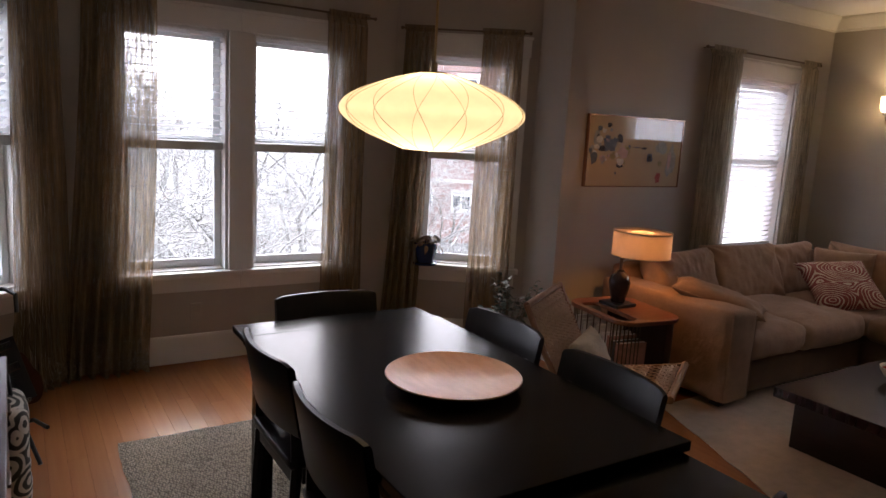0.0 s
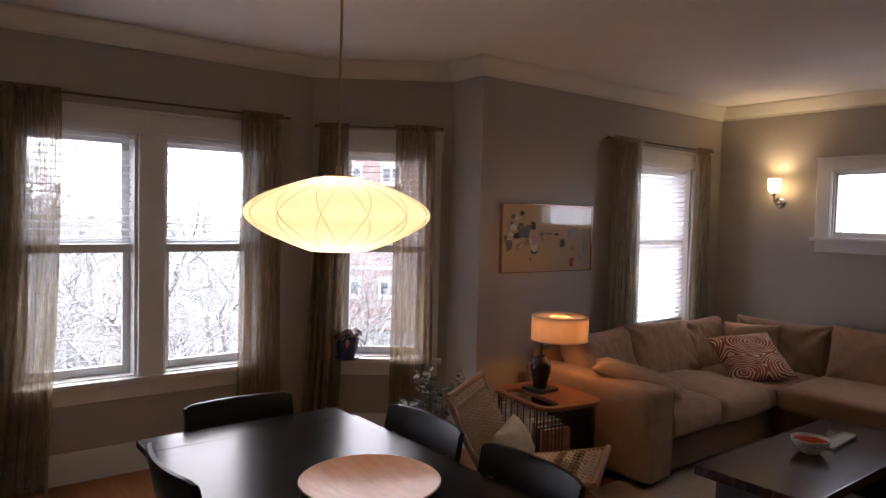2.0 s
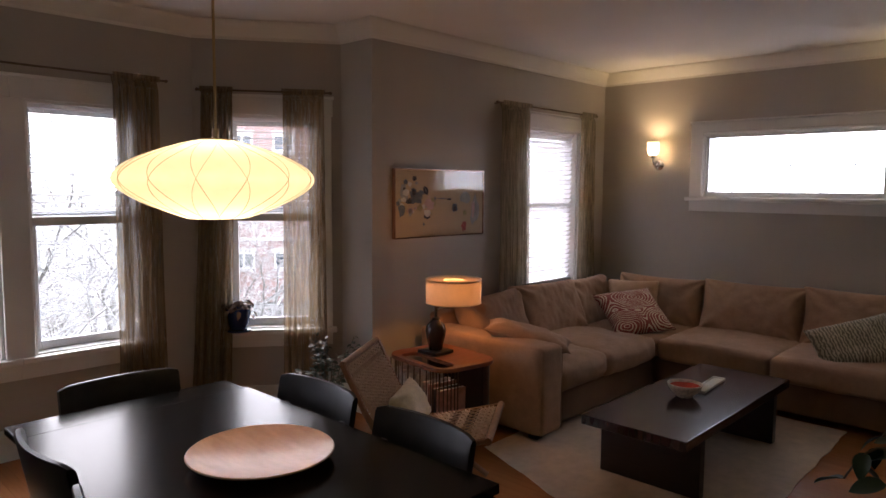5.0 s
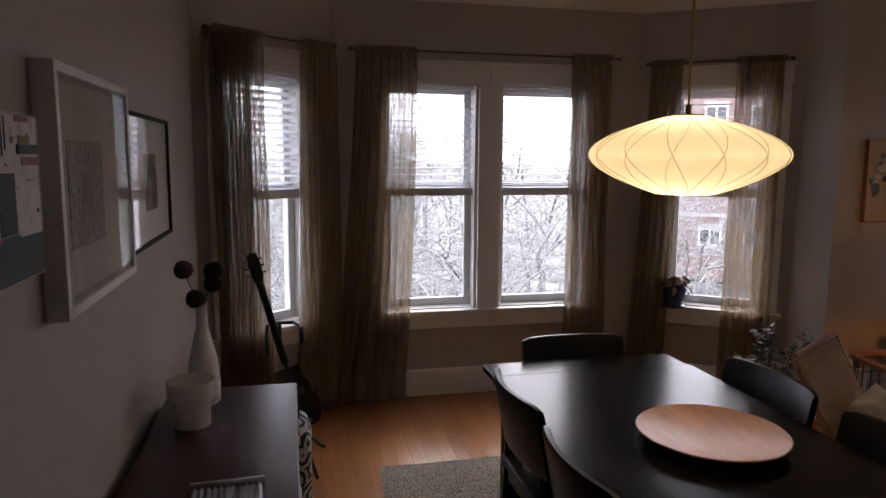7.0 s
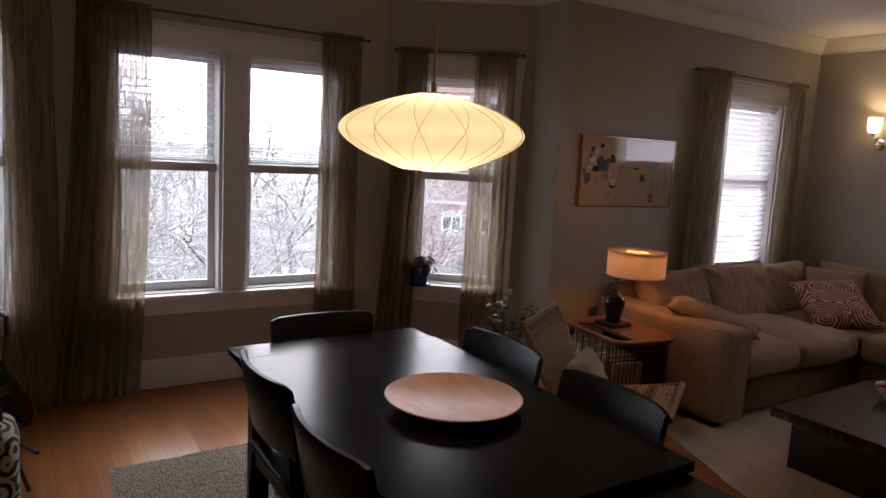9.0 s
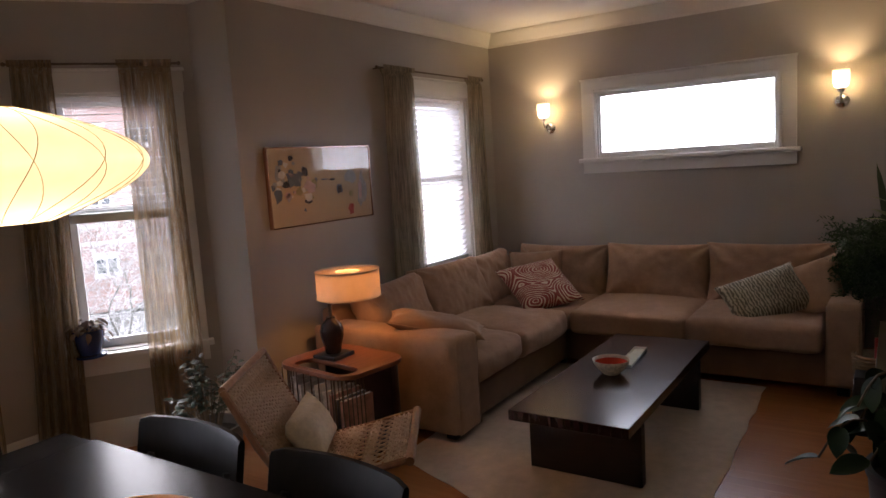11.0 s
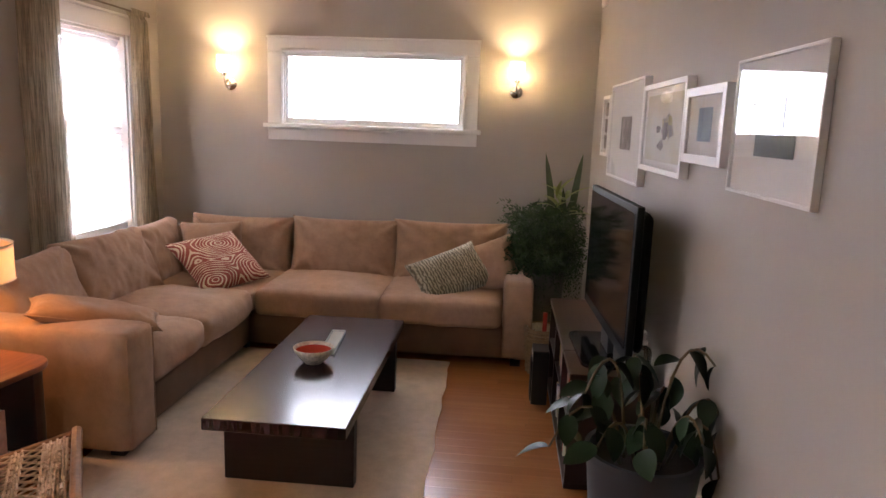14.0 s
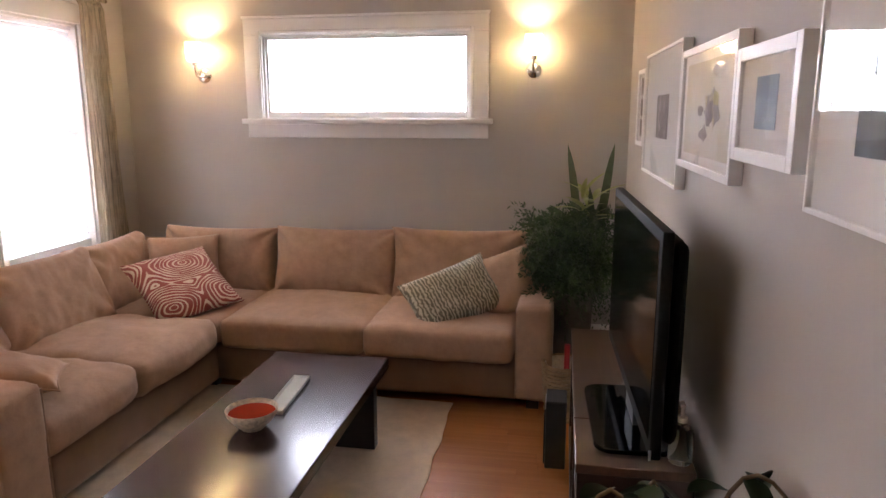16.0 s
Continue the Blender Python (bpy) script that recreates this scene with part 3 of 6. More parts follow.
DH = "white double-hung sash window with painted wooden casing"
window("window_1", on_wall(C_BR, C_BL, W_FRONT_R[0], Z_SILL), 0.65, Z_SILL, Z_HEAD, right=False, stool_l=0.02, label=DH)
window("window_2", on_wall(C_BR, C_BL, W_FRONT_L[0], Z_SILL), 0.65, Z_SILL, Z_HEAD, left=False, stool_r=0.06, label=DH)
bm = bmesh.new()
box(bm, 0.651, 0.809, 0.001, 0.03, -0.02 + 0.032, Z_HEAD - Z_SILL - 0.004, 0.005)
mull = part("trim", bm, M_TRIM)
mull.matrix_world = on_wall(C_BR, C_BL, W_FRONT_R[0], Z_SILL)
tagged(mull, "wide white painted mullion between the paired windows", "trim", kind="structure")
window("window_3", on_wall(C_RET, C_BR, W_SIDE_R[0], Z_SILL), W_SIDE_R[1] - W_SIDE_R[0], Z_SILL, Z_HEAD, label=DH)
window("window_4", on_wall(C_BL, C_LW, W_SIDE_L[0], Z_SILL), W_SIDE_L[1] - W_SIDE_L[0], Z_SILL, Z_HEAD, label=DH)
window("window_5", on_wall(C_PIC, C_OUT, W_LIVING[0], W_LIVING[2]), W_LIVING[1] - W_LIVING[0], W_LIVING[2], W_LIVING[3], label=DH)
window("window_6", on_wall(C_FR, C_PIC, 1.02 - TV_B.y, 1.57), 1.46, 1.57, 2.15, casing=0.125, head=0.105, double=False, apron=0.10, depth=0.05, label="long low white transom window with wide painted casing")

# ---- soft shapes ----
def cube_grid(n):
    """Points of a cube's skin in [-1, 1], with the quads between them."""
    pts, quads = {}, []
    for ax in range(3):
        for sgn in (-1, 1):
            for i in range(n):
                for j in range(n):
                    q = []
                    for di, dj in ((0, 0), (1, 0), (1, 1), (0, 1)):
                        c = [0, 0, 0]
                        c[ax] = sgn * n
                        c[(ax + 1) % 3] = 2 * (i + di) - n
                        c[(ax + 2) % 3] = 2 * (j + dj) - n
                        c = tuple(c)
                        pts.setdefault(c, Vector([v / n for v in c]))
                        q.append(c)
                    quads.append(q if sgn > 0 else q[::-1])
    return pts, quads


def puffy(sx, sy, sz, r, crown=0.02, wrinkle=0.006, seed=0, n=14, sag=0.0):
    """An upholstered block: rounded box with a domed top, its cloth slightly uneven."""
    bm = bmesh.new()
    pts, quads = cube_grid(n)
    h = Vector((sx / 2, sy / 2, sz / 2))
    made = {}
    for k, p in pts.items():
        # crowd the grid towards the edges
        q = Vector([math.copysign(abs(c) ** 0.8, c) * d for c, d in zip(p, h)])
        c = Vector([max(-(d - r), min(d - r, v)) for v, d in zip(q, h)])
        o = q - c
        v = c + (o.normalized() * r if o.length > 1e-6 else o)
        u, w = v.x / h.x, v.y / h.y
        dome = max(0, 1 - u * u) * max(0, 1 - w * w)
        v.z += crown * dome * (1 if v.z > 0 else -0.4)
        side = max(0, 1 - u * u) * max(0, 1 - (v.z / h.z) ** 2)
        v.y += math.copysign(crown * 0.6 * side, v.y) if abs(w) > 0.6 else 0
        v.z -= sag * (1 - u * u) * (1 if v.z > 0 else 0)
        nv = noise.noise_vector(v * 7 + Vector((seed * 3.1, seed, 0)))
        v += nv * wrinkle + noise.noise_vector(v * 22 + Vector((seed, 0, 5))) * wrinkle * 0.35
        made[k] = bm.verts.new(v)
    for q in quads:
        bm.faces.new([made[k] for k in q])
    return bm


def pillow_mesh(w, h, t, seed=0, n=22, plump=0.6, crease=0.012, pull=0.07, fold=0.9, cloud=1.0):
    """A filled cushion cover: thin at the seam, pulled in between its corners."""
    bm = bmesh.new()
    top, bot = {}, {}
    for i in range(n + 1):
        for j in range(n + 1):
            u, v = 2 * i / n - 1, 2 * j / n - 1
            x = w / 2 * u * (1 - pull * (1 - v * v) * abs(u) ** 3)
            y = h / 2 * v * (1 - pull * (1 - u * u) * abs(v) ** 3)
            z = t / 2 * (max(0, 1 - u ** 4) * max(0, 1 - v ** 4)) ** plump
            gather = sum(math.exp(-math.hypot(x - cx * w / 2, y - cy * h / 2) / 0.13) * math.sin(9 * math.atan2(y - cy * h / 2, x - cx * w / 2) + seed * 1.7 + cx) for cx in (-1, 1) for cy in (-1, 1))
            nz = (fold * gather + cloud * noise.noise(Vector((x * 9 + seed, y * 9, seed))) + 0.5 * noise.noise(Vector((x * 26 + seed, y * 14, seed + 4))) * (0.3 + abs(v))) * crease * (1 - max(abs(u), abs(v)) ** 6)
            if i in (0, n) or j in (0, n):
                top[i, j] = bot[i, j] = bm.verts.new((x, y, 0.004 * noise.noise(Vector((x * 12, y * 12, seed)))))
            else:
                top[i, j], bot[i, j] = bm.verts.new((x, y, z + nz)), bm.verts.new((x, y, -z + nz))
    for i in range(n):
        for j in range(n):
            bm.faces.new((top[i, j], top[i + 1, j], top[i + 1, j + 1], top[i, j + 1]))
            bm.faces.new((bot[i, j], bot[i, j + 1], bot[i + 1, j + 1], bot[i + 1, j]))
    return bm


def pillow(m, w, h, t, mat, label, seed=0, name="throw_pillow"):
    root = new(name)
    root.matrix_world = m
    part("cover", pillow_mesh(w, h, t, seed), mat, root, smooth=True)
    bm = bmesh.new()
    edge = []
    for k in range(80):
        s = k / 20
        side, f = int(s), (s - int(s)) * 2 - 1
        u, v = [(f, -1), (1, f), (-f, 1), (-1, -f)][side]
        edge.append((w / 2 * u * (1 - 0.07 * (1 - v * v) * abs(u) ** 3), h / 2 * v * (1 - 0.07 * (1 - u * u) * abs(v) ** 3), 0))
    tube(bm, edge + edge[:1], 0.004, 5, False)
    part("piping", bm, mat, root, smooth=True)
    tagged(root, label, "pillow", "throw pillows on the sofa")
    return root


# ---- sofa ----
def sectional():
    s = empty("sectional_sofa", (5.0, 2.6, 0))
    tagged(s, "tan microsuede L-shaped sectional sofa with loose cushions", "sofa")
    inv = s.matrix_world.inverted()

    def put(name, bm, place, mat=M_SOFA, rx=0, ry=0, rz=0, label=""):
        ob = part(name, bm, mat, s, label, smooth=True)
        ob.matrix_local = inv @ pose(*place, rx, ry, rz)
        return ob

    put("base", puffy(2.45, 0.96, 0.24, 0.03, 0.0, 0.003, 1), (4.96, 2.87, 0.165), M_SOFA_SHADED)
    put("base", puffy(0.98, 1.86, 0.24, 0.03, 0.0, 0.003, 2), (5.70, 1.48, 0.165), M_SOFA_SHADED)
    put("armrest", puffy(0.24, 1.10, 0.58, 0.032, 0.004, 0.004, 3), (3.645, 2.86, 0.345))
    put("armrest", puffy(1.02, 0.20, 0.54, 0.032, 0.004, 0.004, 4), (5.69, 0.52, 0.325))
    put("back_frame", puffy(2.55, 0.16, 0.66, 0.05, 0.0, 0.004, 5), (4.92, 3.38, 0.40), M_SOFA_SHADED)
    put("back_frame", puffy(0.16, 2.92, 0.66, 0.05, 0.0, 0.004, 6), (6.15, 1.90, 0.40), M_SOFA_SHADED)
    put("seat_cushion", puffy(0.64, 0.95, 0.19, 0.065, 0.045, 0.013, 7, 20), (4.075, 2.80, 0.375), ry=0)
    put("seat_cushion", puffy(0.77, 0.95, 0.19, 0.065, 0.04, 0.012, 8, 20), (4.77, 2.80, 0.365))
    put("seat_cushion", puffy(0.92, 0.92, 0.16, 0.045, 0.02, 0.006, 9), (5.62, 2.80, 0.36))
    put("seat_cushion", puffy(0.98, 0.86, 0.18, 0.045, 0.026, 0.006, 10, 20), (5.62, 1.90, 0.365))
    put("seat_cushion", puffy(0.98, 0.84, 0.18, 0.045, 0.026, 0.006, 11, 20), (5.62, 1.05, 0.365))
    for k, (w, h, t, x, y, z, lean, turn) in enumerate((
            (0.74, 0.48, 0.26, 4.10, 3.17, 0.60, 70, 4), (0.76, 0.50, 0.27, 4.80, 3.15, 0.61, 66, -6), (0.70, 0.47, 0.25, 5.46, 3.20, 0.60, 74, 0),
            (0.84, 0.47, 0.25, 5.98, 2.73, 0.61, 76, -90), (0.86, 0.49, 0.26, 5.95, 1.88, 0.62, 74, -90), (0.88, 0.50, 0.26, 5.95, 1.05, 0.63, 74, -88))):
        put("back_cushion", pillow_mesh(w * 1.03, h * 1.03, t, 12 + k, 54, 0.40, 0.020, 0.075, 2.6, 0.55), (x, y, z), rx=lean, rz=turn)
    # welted seams down the arm fronts
    for pts in ([(3.528, 2.314, 0.07), (3.528, 2.314, 0.605), (3.758, 2.314, 0.605), (3.758, 2.314, 0.07)], [(5.182, 0.425, 0.07), (5.182, 0.425, 0.565), (5.182, 0.615, 0.565), (5.182, 0.615, 0.07)]):
        bm = bmesh.new()
        tube(bm, pts, 0.003, 6)
        put("welt", bm, (0, 0, 0))
    for x, y in ((3.62, 2.42), (3.62, 3.3), (5.26, 0.52), (6.1, 0.52), (5.26, 2.45), (6.1, 3.3)):
        put("foot", boxes((-0.035, 0.035, -0.035, 0.035, 0, 0.06), bevel=0.004), (x, y, 0), M_ESPRESSO, label="dark wooden block foot")
    return s


sectional()
pillow(pose(5.34, 2.655, 0.60, 33, 0, -43) @ pose(0, 0, 0, 0, 0, 10), 0.53, 0.53, 0.15, M_SWIRL, "square russet throw pillow with cream swirl print", 3)
pillow(pose(5.72, 2.86, 0.62, 68, 0, -62), 0.46, 0.42, 0.14, M_SOFA, "plain tan throw pillow in the sofa corner", 5)
pillow(pose(5.46, 1.00, 0.575, 48, 0, -72) @ pose(0, 0, 0, 0, 0, 22), 0.56, 0.37, 0.15, M_SAGE, "oblong sage green patterned throw pillow", 6)
pillow(pose(5.60, 0.75, 0.61, 62, 0, -112) @ pose(0, 0, 0, 0, 0, 25), 0.44, 0.40, 0.15, M_SOFA, "plain tan throw pillow leaning on the armrest", 8)
pillow(pose(3.81, 2.63, 0.632, 4, 13, -58), 0.60, 0.27, 0.12, M_SOFA, "flat tan bolster pillow lying over the armrest", 9)


# ---- coffee table and its things ----
def coffee_table():
    t = empty("coffee_table", (4.06, 1.548, 0.012))
    part("tabletop", boxes((-0.80, 0.80, -0.305, 0.305, 0.322, 0.376), bevel=0.004), M_COFFEE, t)
    for x in (-0.565, 0.565):
        at(part("leg", boxes((-0.03, 0.03, -0.295, 0.295, 0, 0.321), bevel=0.003), M_ESPRESSO, t), pose(x, 0, 0))
    part("stretcher", boxes((-0.53, 0.53, -0.02, 0.02, 0.22, 0.30), bevel=0.003), M_ESPRESSO, t)
    tagged(t, "low espresso-stained wooden coffee table with slab legs", "coffee table")


M_COFFEE = wood("espresso_table_top", (0.024, 0.009, 0.010), (0.036, 0.014, 0.015), 0.22, (1.1, 13, 2), 0.2, 2.5, bump_s=0.015, wear=0.02)
coffee_table()
CT = 0.388
bowl = empty("bowl", (4.00, 1.585, CT))
bm = bmesh.new()
lathe(bm, [(0, 0), (0.045, 0), (0.05, 0.006), (0.075, 0.03), (0.098, 0.062), (0.104, 0.082), (0.100, 0.083), (0.093, 0.064)], 40)
part("bowl_body", bm, M_SPECKLE, bowl, "cream speckled outside", smooth=True)
bm = bmesh.new()
lathe(bm, [(0.0935, 0.065), (0.068, 0.032), (0.04, 0.014), (0, 0.012)], 40)
part("bowl_inside", bm, M_REDGLAZE, bowl, "red glazed inside", smooth=True)
tagged(bowl, "small speckled bowl with a bright red inside", "bowl")
tray = empty("glass_dish", (4.32, 1.565, CT), 4)
bm = boxes((-0.19, 0.19, -0.034, 0.034, 0.002, 0.010), (-0.195, 0.195, -0.040, -0.033, 0.002, 0.020), (-0.195, 0.195, 0.033, 0.040, 0.002, 0.020), (-0.198, -0.19, -0.040, 0.040, 0.002, 0.020), (0.19, 0.198, -0.040, 0.040, 0.002, 0.020), bevel=0.002, seg=1)
part("dish_body", bm, paint("pale_green_glass", (0.62, 0.66, 0.62), 0.1, 0.05), tray)
tagged(tray, "long narrow pale glass dish on the coffee table", "dish")


# ---- rugs ----
def rug(name, corners, thick, mat, label, ridge=0.05, seed=0):
    """A rug of four corners with a slightly wavy woven top and edge."""
    root = new(name)
    a, b, c, d = [Vector((*p, 0)) for p in corners]
    bm = bmesh.new()
    n1, n2 = 60, 40
    up, dn = {}, {}
    for i in range(n1 + 1):
        for j in range(n2 + 1):
            u, v = i / n1, j / n2
            p = (a * (1 - u) + b * u) * (1 - v) + (d * (1 - u) + c * u) * v
            edge = i in (0, n1) or j in (0, n2)
            w = noise.noise(Vector((p.x * 6, p.y * 6, seed)))
            p = p + Vector((w * 0.012, noise.noise(Vector((p.y * 6, p.x * 6, seed + 3))) * 0.012, 0)) * (1 if edge else 0)
            up[i, j] = bm.verts.new((p.x, p.y, 0.0025 + thick * (0.55 if edge else 1) + 0.0012 * w))
            dn[i, j] = bm.verts.new((p.x, p.y, 0.002)) if edge else None
    for i in range(n1):
        for j in range(n2):
            bm.faces.new((up[i, j], up[i + 1, j], up[i + 1, j + 1], up[i, j + 1]))
    for i in range(n1):
        for j in (0, n2):
            bm.faces.new((dn[i, j], dn[i + 1, j], up[i + 1, j], up[i, j]))
    for j in range(n2):
        for i in (0, n1):
            bm.faces.new((dn[i, j], dn[i, j + 1], up[i, j + 1], up[i, j]))
    part("rug_surface", bm, mat, root, smooth=40)
    tagged(root, label, "rug")
    return root


living_rug = rug("area_rug", [(2.62, 0.92), (5.22, 0.97), (5.26, 2.60), (3.27, 2.56)], 0.008, M_RUG, "flat beige wool area rug under the coffee table", seed=2)
dining_rug = rug("jute_rug", [(0.27, 0.55), (2.05, 0.55), (2.05, 3.38), (0.29, 3.38)], 0.008, M_JUTE, "grey-brown chunky jute rug under the dining table", seed=5)


# ---- dining table, chairs, platter ----
def dining_table():
    t = empty("dining_table", (1.13, 1.9, 0.011))
    h = 0.739
    part("tabletop", boxes((-0.46, 0.46, -0.80, 0.66, h - 0.032, h), bevel=0.003), M_BLACKWOOD, t)
    part("extension_leaf", boxes((-0.44, 0.44, -1.13, -0.60, h - 0.062, h - 0.036), bevel=0.003), M_BLACKWOOD, t)
    part("extension_leaf", boxes((-0.455, 0.445, 0.662, 0.835, h - 0.030, h - 0.001), bevel=0.003), M_BLACKWOOD, t)
    for x0, x1, y0, y1 in ((-0.40, 0.40, -0.72, -0.695), (-0.40, 0.40, 0.575, 0.60), (-0.40, -0.375, -0.69, 0.57), (0.375, 0.40, -0.69, 0.57)):
        part("apron", boxes((x0, x1, y0, y1, h - 0.13, h - 0.063), bevel=0.002), M_BLACKWOOD, t)
    for x in (-0.40, 0.40):
        for y in (-0.70, 0.58):
            at(part("leg", boxes((-0.035, 0.035, -0.035, 0.035, 0, h - 0.064), bevel=0.004), M_BLACKWOOD, t), pose(x, y, 0))
    tagged(t, "black-brown wooden dining table with pull-out end leaves", "dining table")


dining_table()


def chair_proto():
    """Origin on the floor under the seat; the sitter looks along +y."""
    c = new("dining_chair")
    part("seat", puffy(0.45, 0.44, 0.045, 0.018, 0.006, 0.001, 3, 8), M_CHAIR, c, smooth=True).location = (0, 0, 0.435)
    bm = bmesh.new()
    n, z0, z1 = 14, 0.545, 0.815
    grid = {}
    for i in range(n + 1):
        a = 2 * i / n - 1
        for j, z in enumerate([z0, z0 + 0.012, (z0 + z1) / 2, z1 - 0.012, z1]):
            for k in (0, 1):
                rim = 0.006 if j in (0, 4) else 0
                y = -0.245 + 0.045 * a * a - 0.05 * (z - z0) / (z1 - z0) + (0.028 - rim if k else rim)
                drop = 0.010 * max(0, abs(a) - 0.86) / 0.14 * (1 if j > 2 else 0)
                grid[i, j, k] = bm.verts.new((0.25 * a * (1 - 0.02 * (z - z0)), y, z - drop))
    for i in range(n):
        for j in range(4):
            for k in (0, 1):
                bm.faces.new([grid[p] for p in ((i, j, k), (i + 1, j, k), (i + 1, j + 1, k), (i, j + 1, k))])
        for j in (0, 4):
            bm.faces.new([grid[p] for p in ((i, j, 0), (i + 1, j, 0), (i + 1, j, 1), (i, j, 1))])
    for i in (0, n):
        for j in range(4):
            bm.faces.new([grid[p] for p in ((i, j, 0), (i, j + 1, 0), (i, j + 1, 1), (i, j, 1))])
    part("backrest", bm, M_CHAIR, c, smooth=40)
    for sx in (-1, 1):
        bm = bmesh.new()
        tube(bm, [(sx * 0.205, -0.215, 0), (sx * 0.205, -0.19, 0.42), (sx * 0.2, -0.195, 0.56), (sx * 0.19, -0.215, 0.70)], [0.019, 0.022, 0.02, 0.014], 6)
        part("leg", bm, M_CHAIR, c, smooth=40)
        bm = bmesh.new()
        tube(bm, [(sx * 0.2, 0.19, 0), (sx * 0.195, 0.185, 0.41)], [0.018, 0.023], 6)
        part("leg", bm, M_CHAIR, c, smooth=40)
    for y in (-0.19, 0.185):
        part("seat_rail", boxes((-0.18, 0.18, y - 0.012, y + 0.012, 0.355, 0.412), bevel=0.002), M_CHAIR, c)
    for sx in (-1, 1):
        part("seat_rail", boxes((sx * 0.2 - 0.012, sx * 0.2 + 0.012, -0.17, 0.165, 0.355, 0.412), bevel=0.002), M_CHAIR, c)
    tagged(c, "black-brown wooden dining chair with a curved backrest", "chair", "chairs round the dining table")
    return c


M_CHAIR = wood("black_brown_chair_wood", (0.006, 0.005, 0.005), (0.013, 0.010, 0.010), 0.35, (12, 12, 2), 0.0, bump_s=0.04, wear=0.02, gloss=0.22)
CHAIR_Z = 0.0115
chair = chair_proto()
chair.matrix_world = pose(0.895, 2.22, CHAIR_Z, 0, 0, -90)
for x, y, a in ((0.875, 1.61, -89), (1.45, 2.16, 91), (1.44, 1.53, 88), (1.14, 2.60, 179), (1.18, 0.95, 2)):
    copy_thing(chair, pose(x, y, CHAIR_Z, 0, 0, a))

plate = empty("wooden_platter", (1.177, 1.775, 0.751))
bm = bmesh.new()
lathe(bm, [(0, 0), (0.10, 0), (0.105, 0.006), (0.18, 0.018), (0.234, 0.032), (0.239, 0.037), (0.235, 0.040)], 64)
part("underside", bm, M_PLATE, plate, smooth=True)
bm = bmesh.new()
lathe(bm, [(0.235, 0.040), (0.17, 0.026), (0.09, 0.016), (0, 0.012)], 64)
part("dished_face", bm, M_PLATE, plate, smooth=True)
tagged(plate, "large shallow turned wooden platter on the dining table", "platter")


# ---- pendant lamp over the table ----
def pendant():
    p = empty("pendant_lamp", (1.088, 1.866, 1.672))
    R, H = 0.306, 0.122

    def skin(s):
        return R * (1 - (0.78 * s ** 2 if s > 0 else 0.70 * (-s) ** 1.75))

    bm = bmesh.new()
    prof = []
    for k in range(33):
        a = -math.pi / 2 + math.pi * k / 32
        s = math.sin(a)
        prof.append((skin(s), H * s))
    prof.insert(0, (0.004, -H - 0.004))
    ribs = 20
    steps = 80
    rings = []
    for r, z in prof:
        rings.append([bm.verts.new(((r - 0.0035 * abs(math.sin(ribs / 2 * 2 * math.pi * k / steps)) * (r / R) ** 2) * math.cos(2 * math.pi * k / steps), (r - 0.0035 * abs(math.sin(ribs / 2 * 2 * math.pi * k / steps)) * (r / R) ** 2) * math.sin(2 * math.pi * k / steps), z)) for k in range(steps)])
    for a, b in zip(rings, rings[1:]):
        for k in range(steps):
            bm.faces.new((a[k], a[(k + 1) % steps], b[(k + 1) % steps], b[k]))
    part("shade", bm, M_BUBBLE, p, "glowing translucent saucer-shaped shade", smooth=True)
    # crossing wires of the cage, seen as thin lines on the skin
    for k in range(14):
        for sgn in (-1, 1):
            bm = bmesh.new()
            pts = []
            for i in range(1, 24):
                a = -math.pi / 2 + math.pi * i / 24
                s = math.sin(a)
                r, z = skin(s) + 0.0006, H * s
                th = 2 * math.pi * k / 14 + sgn * 0.19 * a
                pts.append((r * math.cos(th), r * math.sin(th), z))
            tube(bm, pts, 0.0009, 4)
            part("rib", bm, M_RIB, p)
    bm = bmesh.new()
    lathe(bm, [(0, 0.128), (0.05, 0.128), (0.05, 0.121), (0.046, 0.119), (0, 0.119)], 24)
    part("top_cap", bm, M_BRASS, p, smooth=40)
    bm = bmesh.new()
    tube(bm, [(0, 0, 0.127), (0, 0, 0.16)], 0.010, 10)
    tube(bm, [(0, 0, 0.155), (0.001, 0.001, 0.6), (0, 0, CEIL - 1.672 - 0.02)], 0.0045, 8)
    part("cord", bm, M_BRASS, p, smooth=40)
    bm = bmesh.new()
    lathe(bm, [(0, CEIL - 1.672 - 0.001), (0.06, CEIL - 1.672 - 0.001), (0.055, CEIL - 1.672 - 0.025), (0, CEIL - 1.672 - 0.03)], 24)
    part("canopy", bm, M_BRASS, p, smooth=40)
    tagged(p, "glowing saucer-shaped bubble pendant lamp over the table", "pendant lamp")


M_RIB = paint("rib_shadow_line", (0.38, 0.31, 0.20), 0.6)
pendant()
lamp_light("pendant_bulb", (1.088, 1.866, 1.672), PENDANT_W, CREAM, 0.055)
lamp_light("table_lamp_bulb", (3.385, 2.95, 0.99), TABLE_W, AMBER, 0.03)
for y in (2.92, 0.60):
    lamp_light("sconce_bulb", (6.125, y, 2.045), SCONCE_W, WARM, 0.025)


